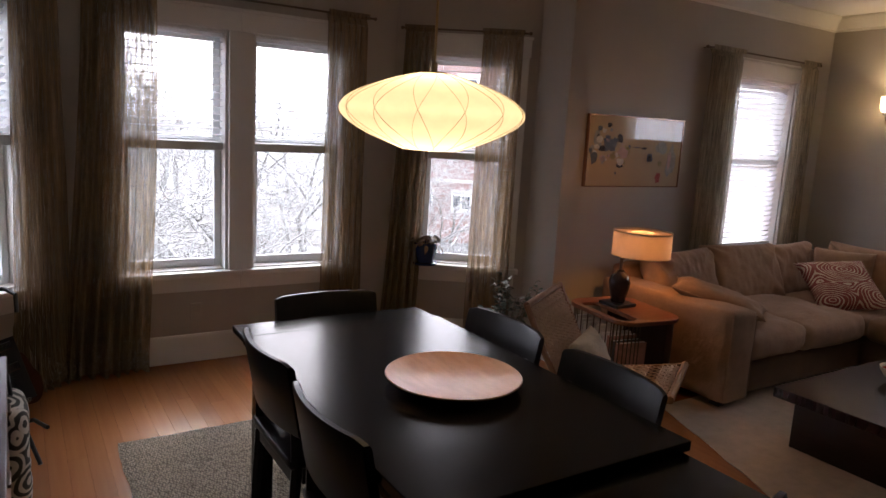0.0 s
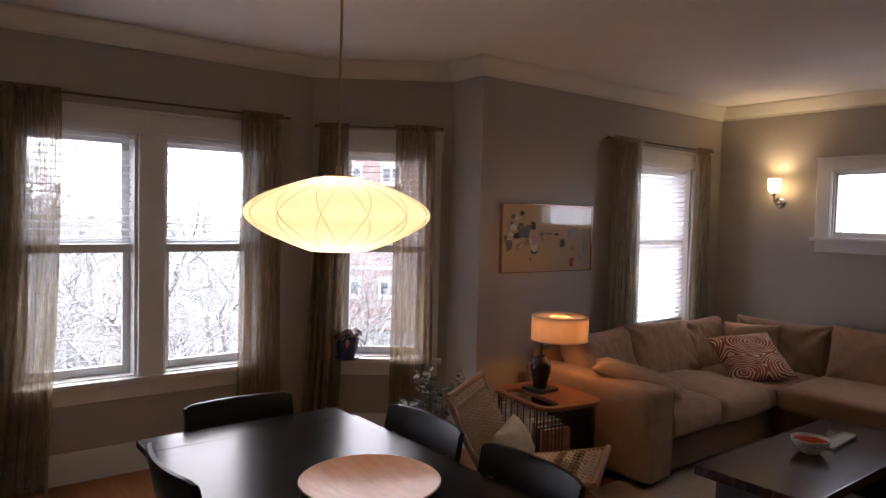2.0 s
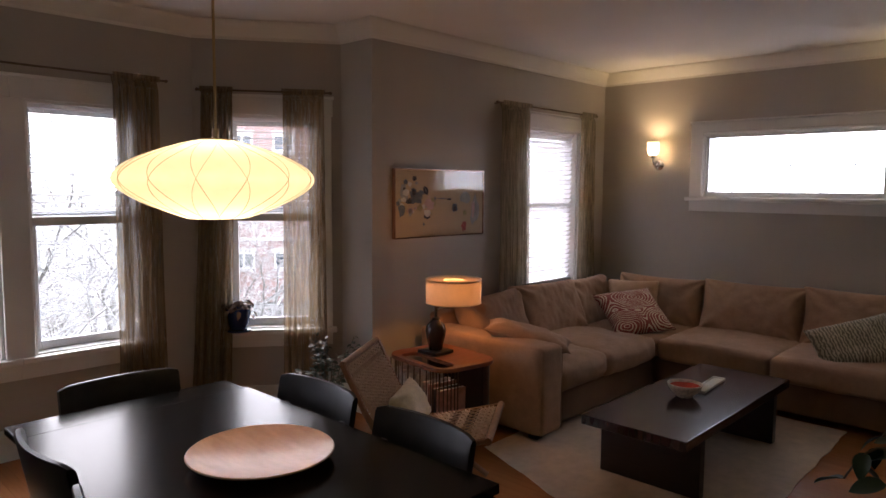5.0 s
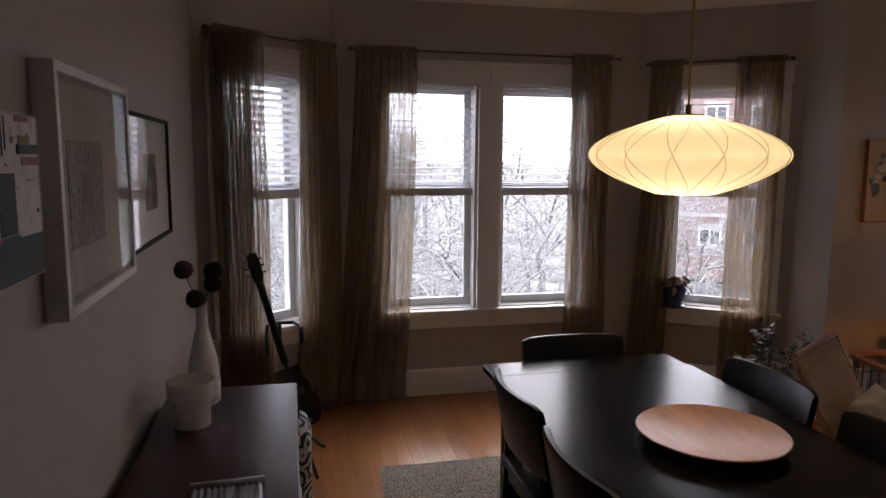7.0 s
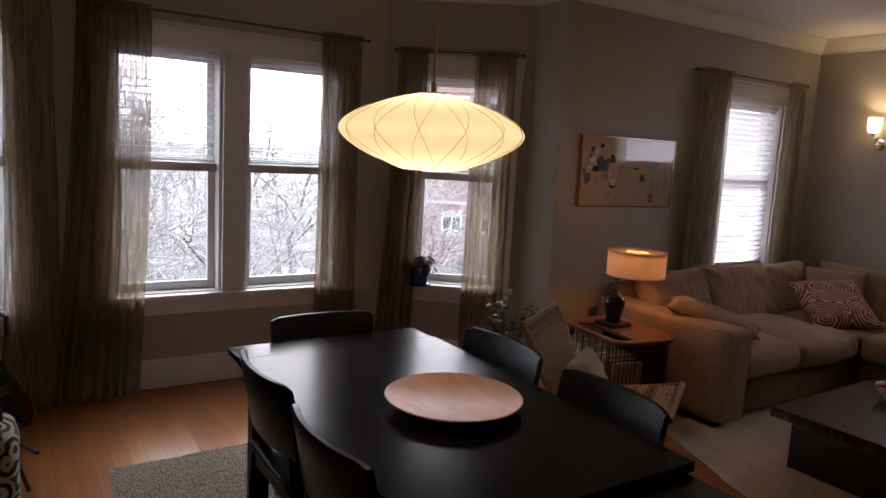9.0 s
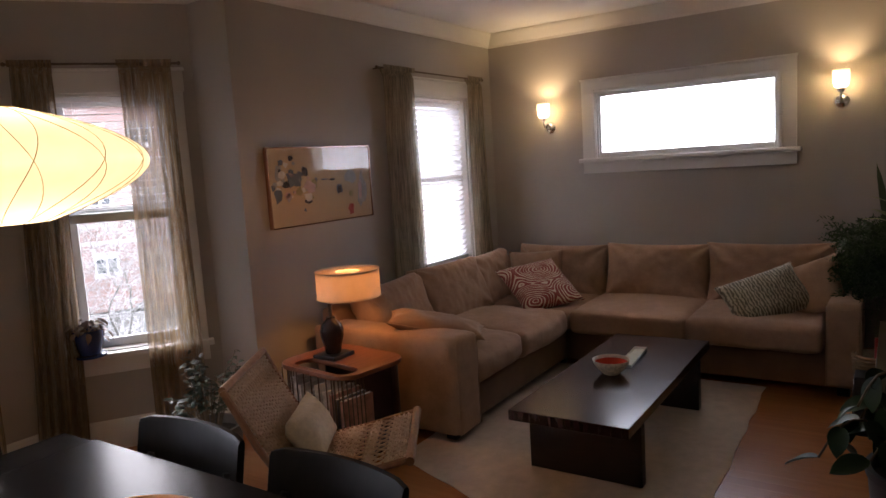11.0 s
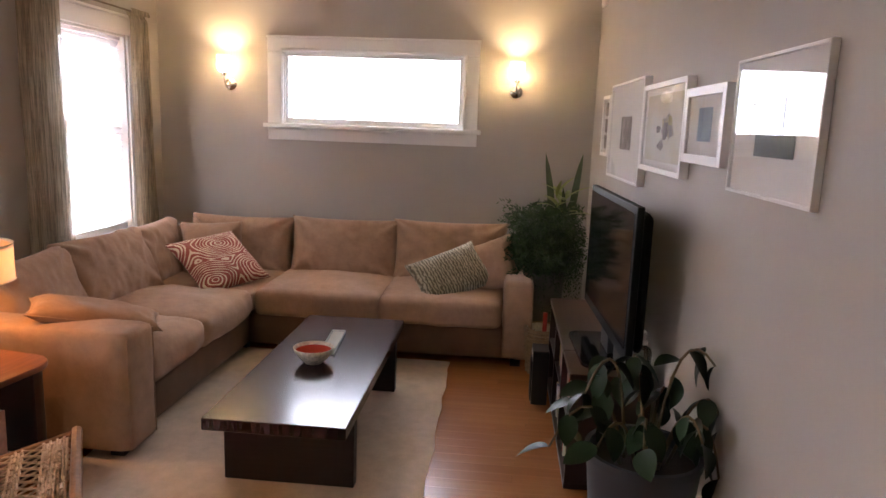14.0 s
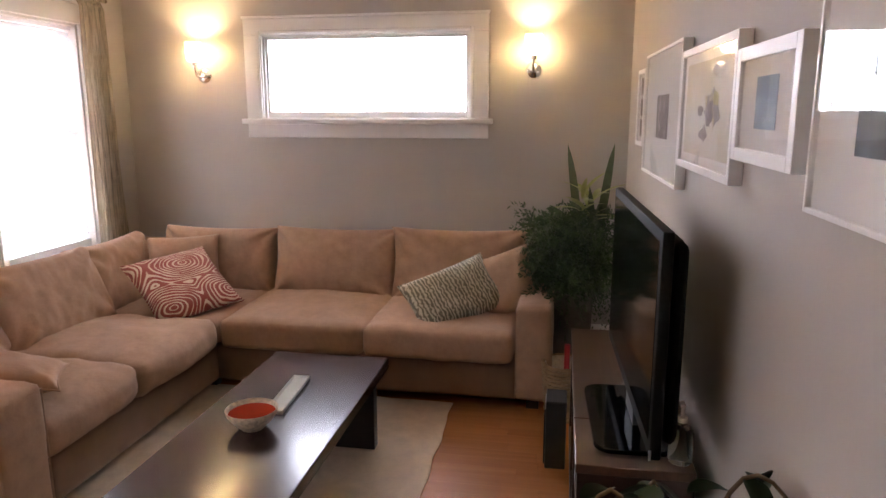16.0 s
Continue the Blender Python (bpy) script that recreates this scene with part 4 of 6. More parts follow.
# ---- wall sconces ----
def sconce_proto():
    s = new("wall_sconce")
    bm = bmesh.new()
    lathe(bm, [(0, 0.030), (0.026, 0.029), (0.048, 0.018), (0.057, 0.0), (0, 0.0)], 28, Matrix.Rotation(radians(-90), 4, "Y"))
    part("backplate", bm, M_CHROME, s, smooth=40)
    bm = bmesh.new()
    tube(bm, [(-0.015, 0, 0), (-0.06, 0, -0.015), (-0.115, 0, -0.005), (-0.135, 0, 0.03), (-0.135, 0, 0.07)], 0.008, 10)
    part("arm", bm, M_CHROME, s, smooth=40)
    bm = bmesh.new()
    lathe(bm, [(0, 0.06), (0.026, 0.062), (0.028, 0.085), (0, 0.086)], 20, Matrix.Translation((-0.135, 0, 0)))
    part("cup", bm, M_CHROME, s, smooth=40)
    bm = bmesh.new()
    lathe(bm, [(0.026, 0.087), (0.045, 0.10), (0.052, 0.13), (0.055, 0.215), (0.052, 0.215), (0.049, 0.132), (0.042, 0.105), (0.024, 0.09)], 28, Matrix.Translation((-0.135, 0, 0)))
    part("shade", bm, M_FROST, s, "frosted white glass shade, lit", smooth=True)
    tagged(s, "chrome wall sconce with a lit frosted glass shade", "wall lamp", "sconces beside the transom window")
    return s


sc = sconce_proto()
sc.matrix_world = pose(FAR_X, 2.92, 1.88)
copy_thing(sc, pose(FAR_X, 0.60, 1.89))


# ---- magazine side table and swing-arm lamp ----
def rounded_outline(x0, x1, y0, y1, r, n=8):
    pts = []
    for cx, cy, a0 in ((x1 - r, y1 - r, 0), (x0 + r, y1 - r, 90), (x0 + r, y0 + r, 180), (x1 - r, y0 + r, 270)):
        for k in range(n + 1):
            a = radians(a0 + 90 * k / n)
            pts.append((cx + r * math.cos(a), cy + r * math.sin(a)))
    return pts


def slab(bm, outline, z0, z1, soft=0.006):
    rings = []
    c = Vector((sum(p[0] for p in outline) / len(outline), sum(p[1] for p in outline) / len(outline)))
    for z, s in ((z0, 1 - soft * 2), (z0 + soft, 1), (z1 - soft, 1), (z1, 1 - soft * 2)):
        rings.append([bm.verts.new((c.x + (x - c.x) * s, c.y + (y - c.y) * s, z)) for x, y in outline])
    for a, b in zip(rings, rings[1:]):
        for k in range(len(outline)):
            j = (k + 1) % len(outline)
            bm.faces.new((a[k], a[j], b[j], b[k]))
    bm.faces.new(rings[0][::-1])
    bm.faces.new(rings[-1])
    return bm


def side_table():
    t = empty("magazine_side_table", (3.21, 2.89, 0), -8)
    o = rounded_outline(-0.25, 0.25, -0.31, 0.31, 0.13)
    inner = rounded_outline(-0.205, -0.075, -0.25, 0.20, 0.05)
    bm = bmesh.new()
    loops = []
    for line, dz in ((o, ((0.525, 0.988), (0.531, 1), (0.544, 1), (0.55, 0.988))), (inner, ((0.55, 1.03), (0.546, 1), (0.529, 1), (0.525, 1.02)))):
        mx, my = sum(p[0] for p in line) / len(line), sum(p[1] for p in line) / len(line)
        loops += [[bm.verts.new((mx + (x - mx) * k, my + (y - my) * k, z)) for x, y in line] for z, k in dz]
    for a, b in zip(loops, loops[1:] + loops[:1]):
        for k in range(len(o)):
            j = (k + 1) % len(o)
            bm.faces.new((a[k], a[j], b[j], b[k]))
    part("tabletop", bm, M_WALNUT, t, "red-brown polished wooden top with a long open slot", smooth=35)
    o2 = rounded_outline(-0.23, 0.23, -0.30, 0.30, 0.12)
    part("base_board", slab(bmesh.new(), o2, 0.06, 0.085), M_MAHOG, t)
    # curved dark panel round the sofa side
    bm = bmesh.new()
    path = rounded_outline(-0.225, 0.225, -0.295, 0.295, 0.12)
    keep = [p for p in path if p[0] > -0.02]
    ins = sorted(keep, key=lambda p: math.atan2(p[1], p[0]))
    sweep(bm, ins, [(0.0, 0.0855), (0.014, 0.0855), (0.014, 0.5245), (0.0, 0.5245)])
    part("side_panel", bm, M_MAHOG, t, smooth=40)
    for x, y in [p for i, p in enumerate(path) if p[0] < -0.03]:
        bm = bmesh.new()
        tube(bm, [(x, y, 0.0855), (x, y, 0.5245)], 0.004, 6)
        part("rod", bm, M_BRONZE, t)
    for k in range(9):
        y = -0.26 + 0.065 * k
        bm = bmesh.new()
        tube(bm, [(-0.225, y, 0.0855), (-0.225, y, 0.5245)], 0.004, 6)
        part("rod", bm, M_BRONZE, t)
    for x, y in ((-0.17, -0.22), (-0.17, 0.22), (0.17, -0.22), (0.17, 0.22)):
        bm = bmesh.new()
        tube(bm, [(x, y, 0), (x, y, 0.06)], [0.018, 0.022], 10)
        part("foot", bm, M_MAHOG, t)
    tagged(t, "rounded walnut side table with a wire magazine holder", "side table")
    # magazines standing in the holder
    rng = random.Random(8)
    tones = [(0.70, 0.67, 0.64), (0.72, 0.69, 0.64), (0.60, 0.56, 0.52), (0.5, 0.25, 0.2), (0.12, 0.12, 0.13), (0.66, 0.62, 0.55)]
    for k in range(10):
        g = new("magazine")
        h = rng.uniform(0.30, 0.38)
        part("pages", boxes((-0.10, 0.10, -0.010, 0.010, 0, h)), M_MAT, g)
        part("cover", boxes((-0.103, 0.103, -0.0125, -0.0105, 0, h + 0.002), (-0.103, 0.103, 0.0105, 0.0125, 0, h + 0.002), (-0.1045, -0.1032, -0.0125, 0.0125, 0, h + 0.002)), paint("magazine_cover", rng.choice(tones), 0.35, 0.25, 40, 0.0, 0.0, 25), g)
        g.matrix_world = t.matrix_world @ pose(-0.105 + rng.uniform(-0.01, 0.01), -0.235 + 0.052 * k, 0.0865, rng.uniform(-2, 2), 0, rng.uniform(-4, 4))
        tagged(g, "magazine standing upright in the side table's holder", "magazine", "magazines in the side table")


side_table()


def table_lamp():
    l = empty("table_lamp", (3.235, 2.97, 0.5522))
    part("foot", boxes((-0.085, 0.085, -0.085, 0.085, 0, 0.022), bevel=0.004), M_BLACK, l)
    bm = bmesh.new()
    lathe(bm, [(0, 0.0225), (0.042, 0.0225), (0.046, 0.03), (0.05, 0.06), (0.066, 0.12), (0.070, 0.155), (0.060, 0.19), (0.036, 0.215), (0.026, 0.225), (0.027, 0.235), (0, 0.235)], 32)
    part("lamp_body", bm, M_GLAZE, l, "dark brown glazed ceramic vase body", smooth=40)
    bm = bmesh.new()
    tube(bm, [(0, 0, 0.235), (0, 0, 0.325)], 0.011, 10)
    tube(bm, [(0, 0, 0.30), (0.07, -0.008, 0.335), (0.15, -0.02, 0.352)], 0.007, 8)
    tube(bm, [(0.15, -0.02, 0.33), (0.15, -0.02, 0.41)], 0.008, 8)
    part("swing_arm", bm, M_BRONZE, l, smooth=40)
    bm = bmesh.new()
    R, z0, z1 = 0.188, 0.325, 0.485
    lathe(bm, [(R, z0), (R, z1), (R - 0.004, z1), (R - 0.004, z0), (R, z0)], 64, Matrix.Translation((0.15, -0.02, 0)))
    shade = part("shade", bm, M_DRUM, l, "lit pinkish linen drum shade", smooth=40)
    bm = bmesh.new()
    for z in (z0, z1):
        tube(bm, [(0.15 + (R + 0.001) * math.cos(2 * math.pi * k / 48), -0.02 + (R + 0.001) * math.sin(2 * math.pi * k / 48), z) for k in range(49)], 0.0025, 6, False)
    part("trim_ring", bm, M_CREAM, shade)
    bm = bmesh.new()
    lathe(bm, [(0.07, z1 - 0.012), (R - 0.0045, z1 - 0.012), (R - 0.0045, z1 - 0.008), (0.07, z1 - 0.008), (0.07, z1 - 0.012)], 48, Matrix.Translation((0.15, -0.02, 0)))
    part("diffuser", bm, M_DRUM, l)
    tagged(l, "lit table lamp with brown ceramic base and drum shade", "table lamp")


table_lamp()


# ---- woven lounge chair ----
def rope_chair():
    """The sitter looks along -y; origin on the floor."""
    c = empty("rope_lounge_chair", (2.555, 2.375, 0), 32.5)
    W = 0.30
    back0, back1 = Vector((0, 0.10, 0.27)), Vector((0, 0.37, 0.762))
    seat0, seat1 = Vector((0, -0.37, 0.42)), Vector((0, 0.22, 0.30))

    def rail(name, pts, r=0.016):
        bm = bmesh.new()
        tube(bm, pts, r, 8)
        part(name, bm, M_TEAK, c, smooth=40)

    for sx in (-1, 1):
        X = Vector((sx * W, 0, 0))
        rail("back_rail", [back0 + X, (back0 + back1) / 2 + X + Vector((0, 0.015, 0)), back1 + X])
        rail("seat_rail", [seat1 + X * 0.93, (seat0 + seat1) / 2 + X * 0.93 - Vector((0, 0, 0.012)), seat0 + X * 0.93])
        rail("leg", [(sx * W * 0.97, 0.32, 0.012), (sx * W * 0.97, -0.12, 0.355)], 0.015)
        rail("leg", [(sx * W * 0.88, -0.30, 0.012), (sx * W * 0.88, 0.14, 0.315)], 0.015)
    rail("top_rail", [back1 - Vector((W, 0, 0)), back1 + Vector((W, 0, 0))], 0.017)
    rail("front_rail", [seat0 - Vector((W, 0, 0)), seat0 + Vector((W, 0, 0))], 0.020)
    rail("cross_bar", [back0 - Vector((W, 0, 0)), back0 + Vector((W, 0, 0))], 0.013)
    rail("cross_bar", [(-W * 0.88, 0.1, 0.29), (W * 0.88, 0.1, 0.29)], 0.012)

    def weave(name, p0, p1, n_long, n_cross, half, open_band=None, thick=0.0058):
        """Cords along the panel with cross cords woven over and under them."""
        d = p1 - p0
        nrm = Vector((1, 0, 0)).cross(d).normalized()
        bm = bmesh.new()
        for i in range(n_long):
            x = -half + 2 * half * i / (n_long - 1)
            pts = []
            for k in range(19):
                f = 0.03 + 0.94 * k / 18
                pts.append(p0 + d * f + Vector((x, 0, 0)) + nrm * (0.0045 * (1 if (i + k) % 2 else -1)))
            tube(bm, pts, thick, 5)
        for k in range(n_cross):
            f = 0.05 + 0.9 * k / (n_cross - 1)
            if open_band and any(a < f < b for a, b in open_band):
                continue
            pts = [p0 + d * f + Vector((-half - 0.012 + (2 * half + 0.024) * i / 20, 0, 0)) + nrm * (0.0045 * (1 if (i + k) % 2 else -1)) for i in range(21)]
            tube(bm, pts, 0.0060, 5)
        return tagged(part(name, bm, M_ROPE, c, "natural woven paper cord", smooth=True), kind="stuff")

    weave("woven_back", back0, back1, 42, 52, 0.265, ((0.84, 0.88),))
    weave("woven_seat", seat1, seat0, 22, 48, 0.255, ((0.56, 0.63), (0.72, 0.80)), 0.0045)
    tagged(c, "folding teak lounge chair with woven cord seat and back", "lounge chair")
    p = new("lumbar_pillow")
    p.matrix_world = c.matrix_world @ pose(0.0, 0.09, 0.47, 60, 0, 0)
    part("cover", pillow_mesh(0.42, 0.24, 0.13, 4), M_CREAM, p, smooth=True)
    tagged(p, "small cream woven pillow on the lounge chair", "pillow")


rope_chair()


# ---- plants ----
def leaf(bm, m, length, width, curl=0.25, fold=0.12, n=6):
    """One blade along +x, bent down towards its tip."""
    rows = []
    for i in range(n + 1):
        t = i / n
        w = width * (math.sin(math.pi * min(1, t * 0.94 + 0.06)) ** 0.8) * 0.5
        x, z = length * t, -curl * length * t * t
        rows.append([bm.verts.new(m @ Vector((x, s * w, z + abs(s) * fold * w))) for s in (-1, 0, 1)] if 0 < i < n else [bm.verts.new(m @ Vector((x, 0, z)))])
    for a, b in zip(rows, rows[1:]):
        if len(a) == 1 and len(b) == 3:
            bm.faces.new((a[0], b[0], b[1])), bm.faces.new((a[0], b[1], b[2]))
        elif len(b) == 1 and len(a) == 3:
            bm.faces.new((a[0], b[0], a[1])), bm.faces.new((a[1], b[0], a[2]))
        else:
            bm.faces.new((a[0], b[0], b[1], a[1])), bm.faces.new((a[1], b[1], b[2], a[2]))


def pot(parent, r0, r1, h, mat, wall=0.012, name="pot"):
    bm = bmesh.new()
    lathe(bm, [(0, 0), (r0, 0), (r0 + 0.004, 0.006), (r1 - 0.002, h - 0.03), (r1 + 0.004, h - 0.028), (r1 + 0.005, h), (r1 - wall, h), (r1 - wall - 0.003, h - 0.05)], 40)
    part(name, bm, mat, parent, smooth=40)
    bm = bmesh.new()
    lathe(bm, [(0, h - 0.045), (r1 - wall - 0.002, h - 0.05)], 24)
    part("soil", bm, M_SOIL, parent)


def rubber_plant():
    p = empty("rubber_plant", (2.96, 0.13, 0))
    rng = random.Random(11)
    pot(p, 0.14, 0.195, 0.54, M_GREYPOT)
    lm = []
    for L, W, cu in ((0.112, 0.070, 0.30), (0.085, 0.055, 0.45), (0.125, 0.078, 0.2), (0.095, 0.066, 0.6)):
        bm = bmesh.new()
        leaf(bm, Matrix.Identity(4), L, W, cu, 0.3, 9)
        me = bpy.data.meshes.new("leaf")
        bm.to_mesh(me)
        bm.free()
        me.materials.append(M_RUBBER)
        me.polygons.foreach_set("use_smooth", [True] * len(me.polygons))
        lm.append(me)
    # each stem: foot in the soil, top of its arch, hanging tip
    stems = [((0.02, 0.06), (0.0, 0.12, 0.84), (-0.04, 0.22, 0.74)), ((-0.03, 0.08), (-0.05, 0.20, 0.70), (-0.08, 0.33, 0.56)), ((0.03, -0.04), (0.02, -0.10, 0.86), (0.04, -0.22, 0.84)), ((0.02, -0.06), (0.02, -0.18, 0.72), (0.02, -0.26, 0.62)),
             ((0.05, 0.0), (0.10, 0.02, 0.76), (0.20, 0.03, 0.74)), ((0.0, -0.08), (-0.04, -0.17, 0.66), (-0.06, -0.24, 0.48)), ((-0.06, 0.0), (-0.13, 0.03, 0.70), (-0.22, 0.05, 0.64)), ((-0.05, -0.04), (-0.14, -0.08, 0.72), (-0.24, -0.12, 0.68)),
             ((0.06, 0.06), (0.12, 0.14, 0.70), (0.18, 0.22, 0.62)), ((0.0, 0.0), (0.02, 0.03, 0.80), (0.02, 0.06, 0.86)), ((-0.02, 0.03), (-0.08, 0.10, 0.66), (-0.14, 0.18, 0.60)), ((0.04, -0.02), (0.08, -0.06, 0.72), (0.12, -0.10, 0.66))]
    for (bx, by), top, tip in stems:
        base, top, tip = Vector((bx, by, 0.485)), Vector(top), Vector(tip)
        way = [base * (1 - f) ** 2 + (top * 2 - (base + tip) / 2) * 2 * f * (1 - f) + tip * f * f for f in [k / 8 for k in range(9)]]
        bm = bmesh.new()
        tube(bm, way, [0.0065 - 0.0003 * k for k in range(9)], 6)
        part("stem", bm, M_STEM, p, smooth=True)
        for k in range(6):
            q = way[3 + k]
            ob = new("leaf", rng.choice(lm))
            ob.parent = p
            out = math.degrees(math.atan2(tip.y - by, tip.x - bx))
            turn = out + (k * 137.5 if k < 5 else 0) + rng.uniform(-30, 30)
            m = pose(*q, rng.uniform(-35, 35), rng.uniform(10, 75), turn)
            # keep clear of the wall behind
            if (m @ Vector((0.13, 0, 0))).y < -0.23:
                m = pose(*q, 10, 60, out + 150)
            ob.matrix_local = m
    tagged(p, "broad-leaved rubber plant in a charcoal pot", "potted plant")


rubber_plant()
globe = empty("watering_globe", (2.955, 0.115, 0.498))
bm = bmesh.new()
lathe(bm, [(0, 0), (0.03, 0.004), (0.052, 0.025), (0.058, 0.05), (0.05, 0.078), (0.03, 0.096), (0.012, 0.103), (0.010, 0.125), (0, 0.126)], 32)
part("globe_body", bm, paint("dark_plum_glass", (0.03, 0.012, 0.016), 0.06, 0.2), globe, smooth=True)
tagged(globe, "dark plum glass watering globe set in the plant pot", "watering globe")


def corner_plant():
    p = empty("corner_fern", (5.62, 0.34, 0))
    rng = random.Random(3)
    pot(p, 0.12, 0.15, 0.60, M_STONEPOT)
    bm = bmesh.new()
    for k in range(330):
        a, lift = rng.uniform(0, 2 * math.pi), rng.uniform(0.1, 1.0)
        L = rng.uniform(0.30, 0.56)
        d = Vector((math.cos(a), math.sin(a), 0))
        pts = []
        for i in range(9):
            t = i / 8
            q = Vector((rng.uniform(-0.03, 0.03), rng.uniform(-0.03, 0.03), 0.58)) + d * L * 0.62 * t + Vector((0, 0, L * (1.9 * lift * t - (0.5 + lift) * t * t * 0.75) + 0.12 * t))
            q.y = max(q.y, -0.29)
            q.x = min(q.x, 0.5)
            pts.append(q)
        for i in range(1, 9):
            ax = (pts[i] - pts[i - 1]).normalized()
            for s in range(5):
                q = pts[i - 1].lerp(pts[i], s / 5)
                side = ax.orthogonal().normalized()
                side.rotate(Matrix.Rotation(rng.uniform(0, 6.28), 3, ax))
                tip = q + side * 0.032 + ax * 0.02
                w = ax.cross(side) * 0.006
                if tip.y < -0.295:
                    continue
                bm.faces.new([bm.verts.new(v) for v in (q, (q + tip) / 2 + w, tip, (q + tip) / 2 - w)])
    # long fronds that hang down all round
    for k in range(230):
        a, L = rng.uniform(0, 2 * math.pi), rng.uniform(0.16, 0.30)
        z0, drop = rng.uniform(0.66, 1.02), rng.uniform(0.15, 0.42)
        last = Vector((rng.uniform(-0.03, 0.03), rng.uniform(-0.03, 0.03), z0))
        for i in range(1, 8):
            t = i / 7
            q = Vector((L * math.sin(1.57 * t) * math.cos(a), L * math.sin(1.57 * t) * math.sin(a), z0 + 0.10 * math.sin(3.14 * t) - drop * t * t))
            q.y, q.x = max(q.y, -0.29), min(q.x, 0.45)
            ax = (q - last).normalized()
            for j in range(6):
                c = last.lerp(q, j / 6)
                side = ax.orthogonal().normalized()
                side.rotate(Matrix.Rotation(rng.uniform(0, 6.28), 3, ax))
                tip = c + side * 0.026 + ax * 0.02
                w = ax.cross(side) * 0.005
                if tip.y > -0.295:
                    bm.faces.new([bm.verts.new(v) for v in (c, (c + tip) / 2 + w, tip, (c + tip) / 2 - w)])
            last = q
    part("crown", bm, M_FERN, p, "fine feathery green fronds")
    # a tuft of yellow-green strap leaves above the fronds
    for k in range(22):
        a, L = k * 2.4 + rng.uniform(-0.3, 0.3), rng.uniform(0.16, 0.30)
        bm = bmesh.new()
        leaf(bm, pose(0.05, -0.13 + 0.004 * k, rng.uniform(0.95, 1.13), rng.uniform(-20, 20), rng.uniform(-75, -25), math.degrees(a)), L, rng.uniform(0.026, 0.040), 0.5, 0.3, 7)
        for q in bm.verts:
            q.co.y = max(q.co.y, -0.31)
        part("leaf", bm, M_STRAP, p, "arching yellow-green strap leaf", smooth=True)
    for bx, by, tx, ty, h, w in ((0.06, -0.06, 0.10, 0.03, 0.97, 0.042), (0.10, -0.16, 0.13, -0.24, 0.975, 0.042), (0.04, -0.14, 0.0, -0.10, 0.74, 0.036), (0.10, -0.1, 0.14, -0.2, 0.70, 0.034)):
        bm = bmesh.new()
        n = 10
        rows = []
        for i in range(n + 1):
            t = i / n
            x, y = bx + (tx - bx) * t * t, by + (ty - by) * t * t
            ww = w * (0.5 + 1.2 * t) * (1 - t ** 5) / 2
            rows.append([bm.verts.new((x + 0.6 * ww * s, y + ww * s, 0.57 + (h - 0.1) * t + abs(s) * 0.004)) for s in (-1, 0, 1)])
        for a, b in zip(rows, rows[1:]):
            for k in range(2):
                bm.faces.new((a[k], a[k + 1], b[k + 1], b[k]))
        part("leaf", bm, M_SNAKE, p, "upright sword-shaped leaf", smooth=True)
    tagged(p, "bushy fern with tall sword leaves in a stone pot", "potted plant")


corner_plant()


def bushy_plant():
    p = empty("leafy_pot_plant", (2.52, 3.20, 0))
    rng = random.Random(21)
    pot(p, 0.13, 0.165, 0.36, M_STONEPOT)
    stems = bmesh.new()
    bm = bmesh.new()
    for k in range(34):
        a, r = rng.uniform(0, 2 * math.pi), rng.uniform(0.05, 0.27)
        tip = Vector((r * math.cos(a), r * math.sin(a), 0.42 + rng.uniform(0.08, 0.40) * (1 - r)))
        tip.y = min(tip.y, 0.30)
        base = Vector((tip.x * 0.25, tip.y * 0.25, 0.31))
        mid = (base + tip) / 2 + Vector((0, 0, 0.05))
        tube(stems, [base, mid, tip], [0.003, 0.0025, 0.0015], 4)
        for i in range(11):
            q = mid.lerp(tip, i / 10)
            leaf(bm, pose(*q, rng.uniform(-40, 40), rng.uniform(-40, 30), rng.uniform(0, 360)), rng.uniform(0.03, 0.05), rng.uniform(0.018, 0.03), 0.2, 0.2, 3)
    part("stem", stems, M_STEM, p)
    part("crown", bm, M_JADE, p, "small glossy grey-green leaves")
    tagged(p, "leafy houseplant in a round stone pot on the floor", "potted plant")


bushy_plant()


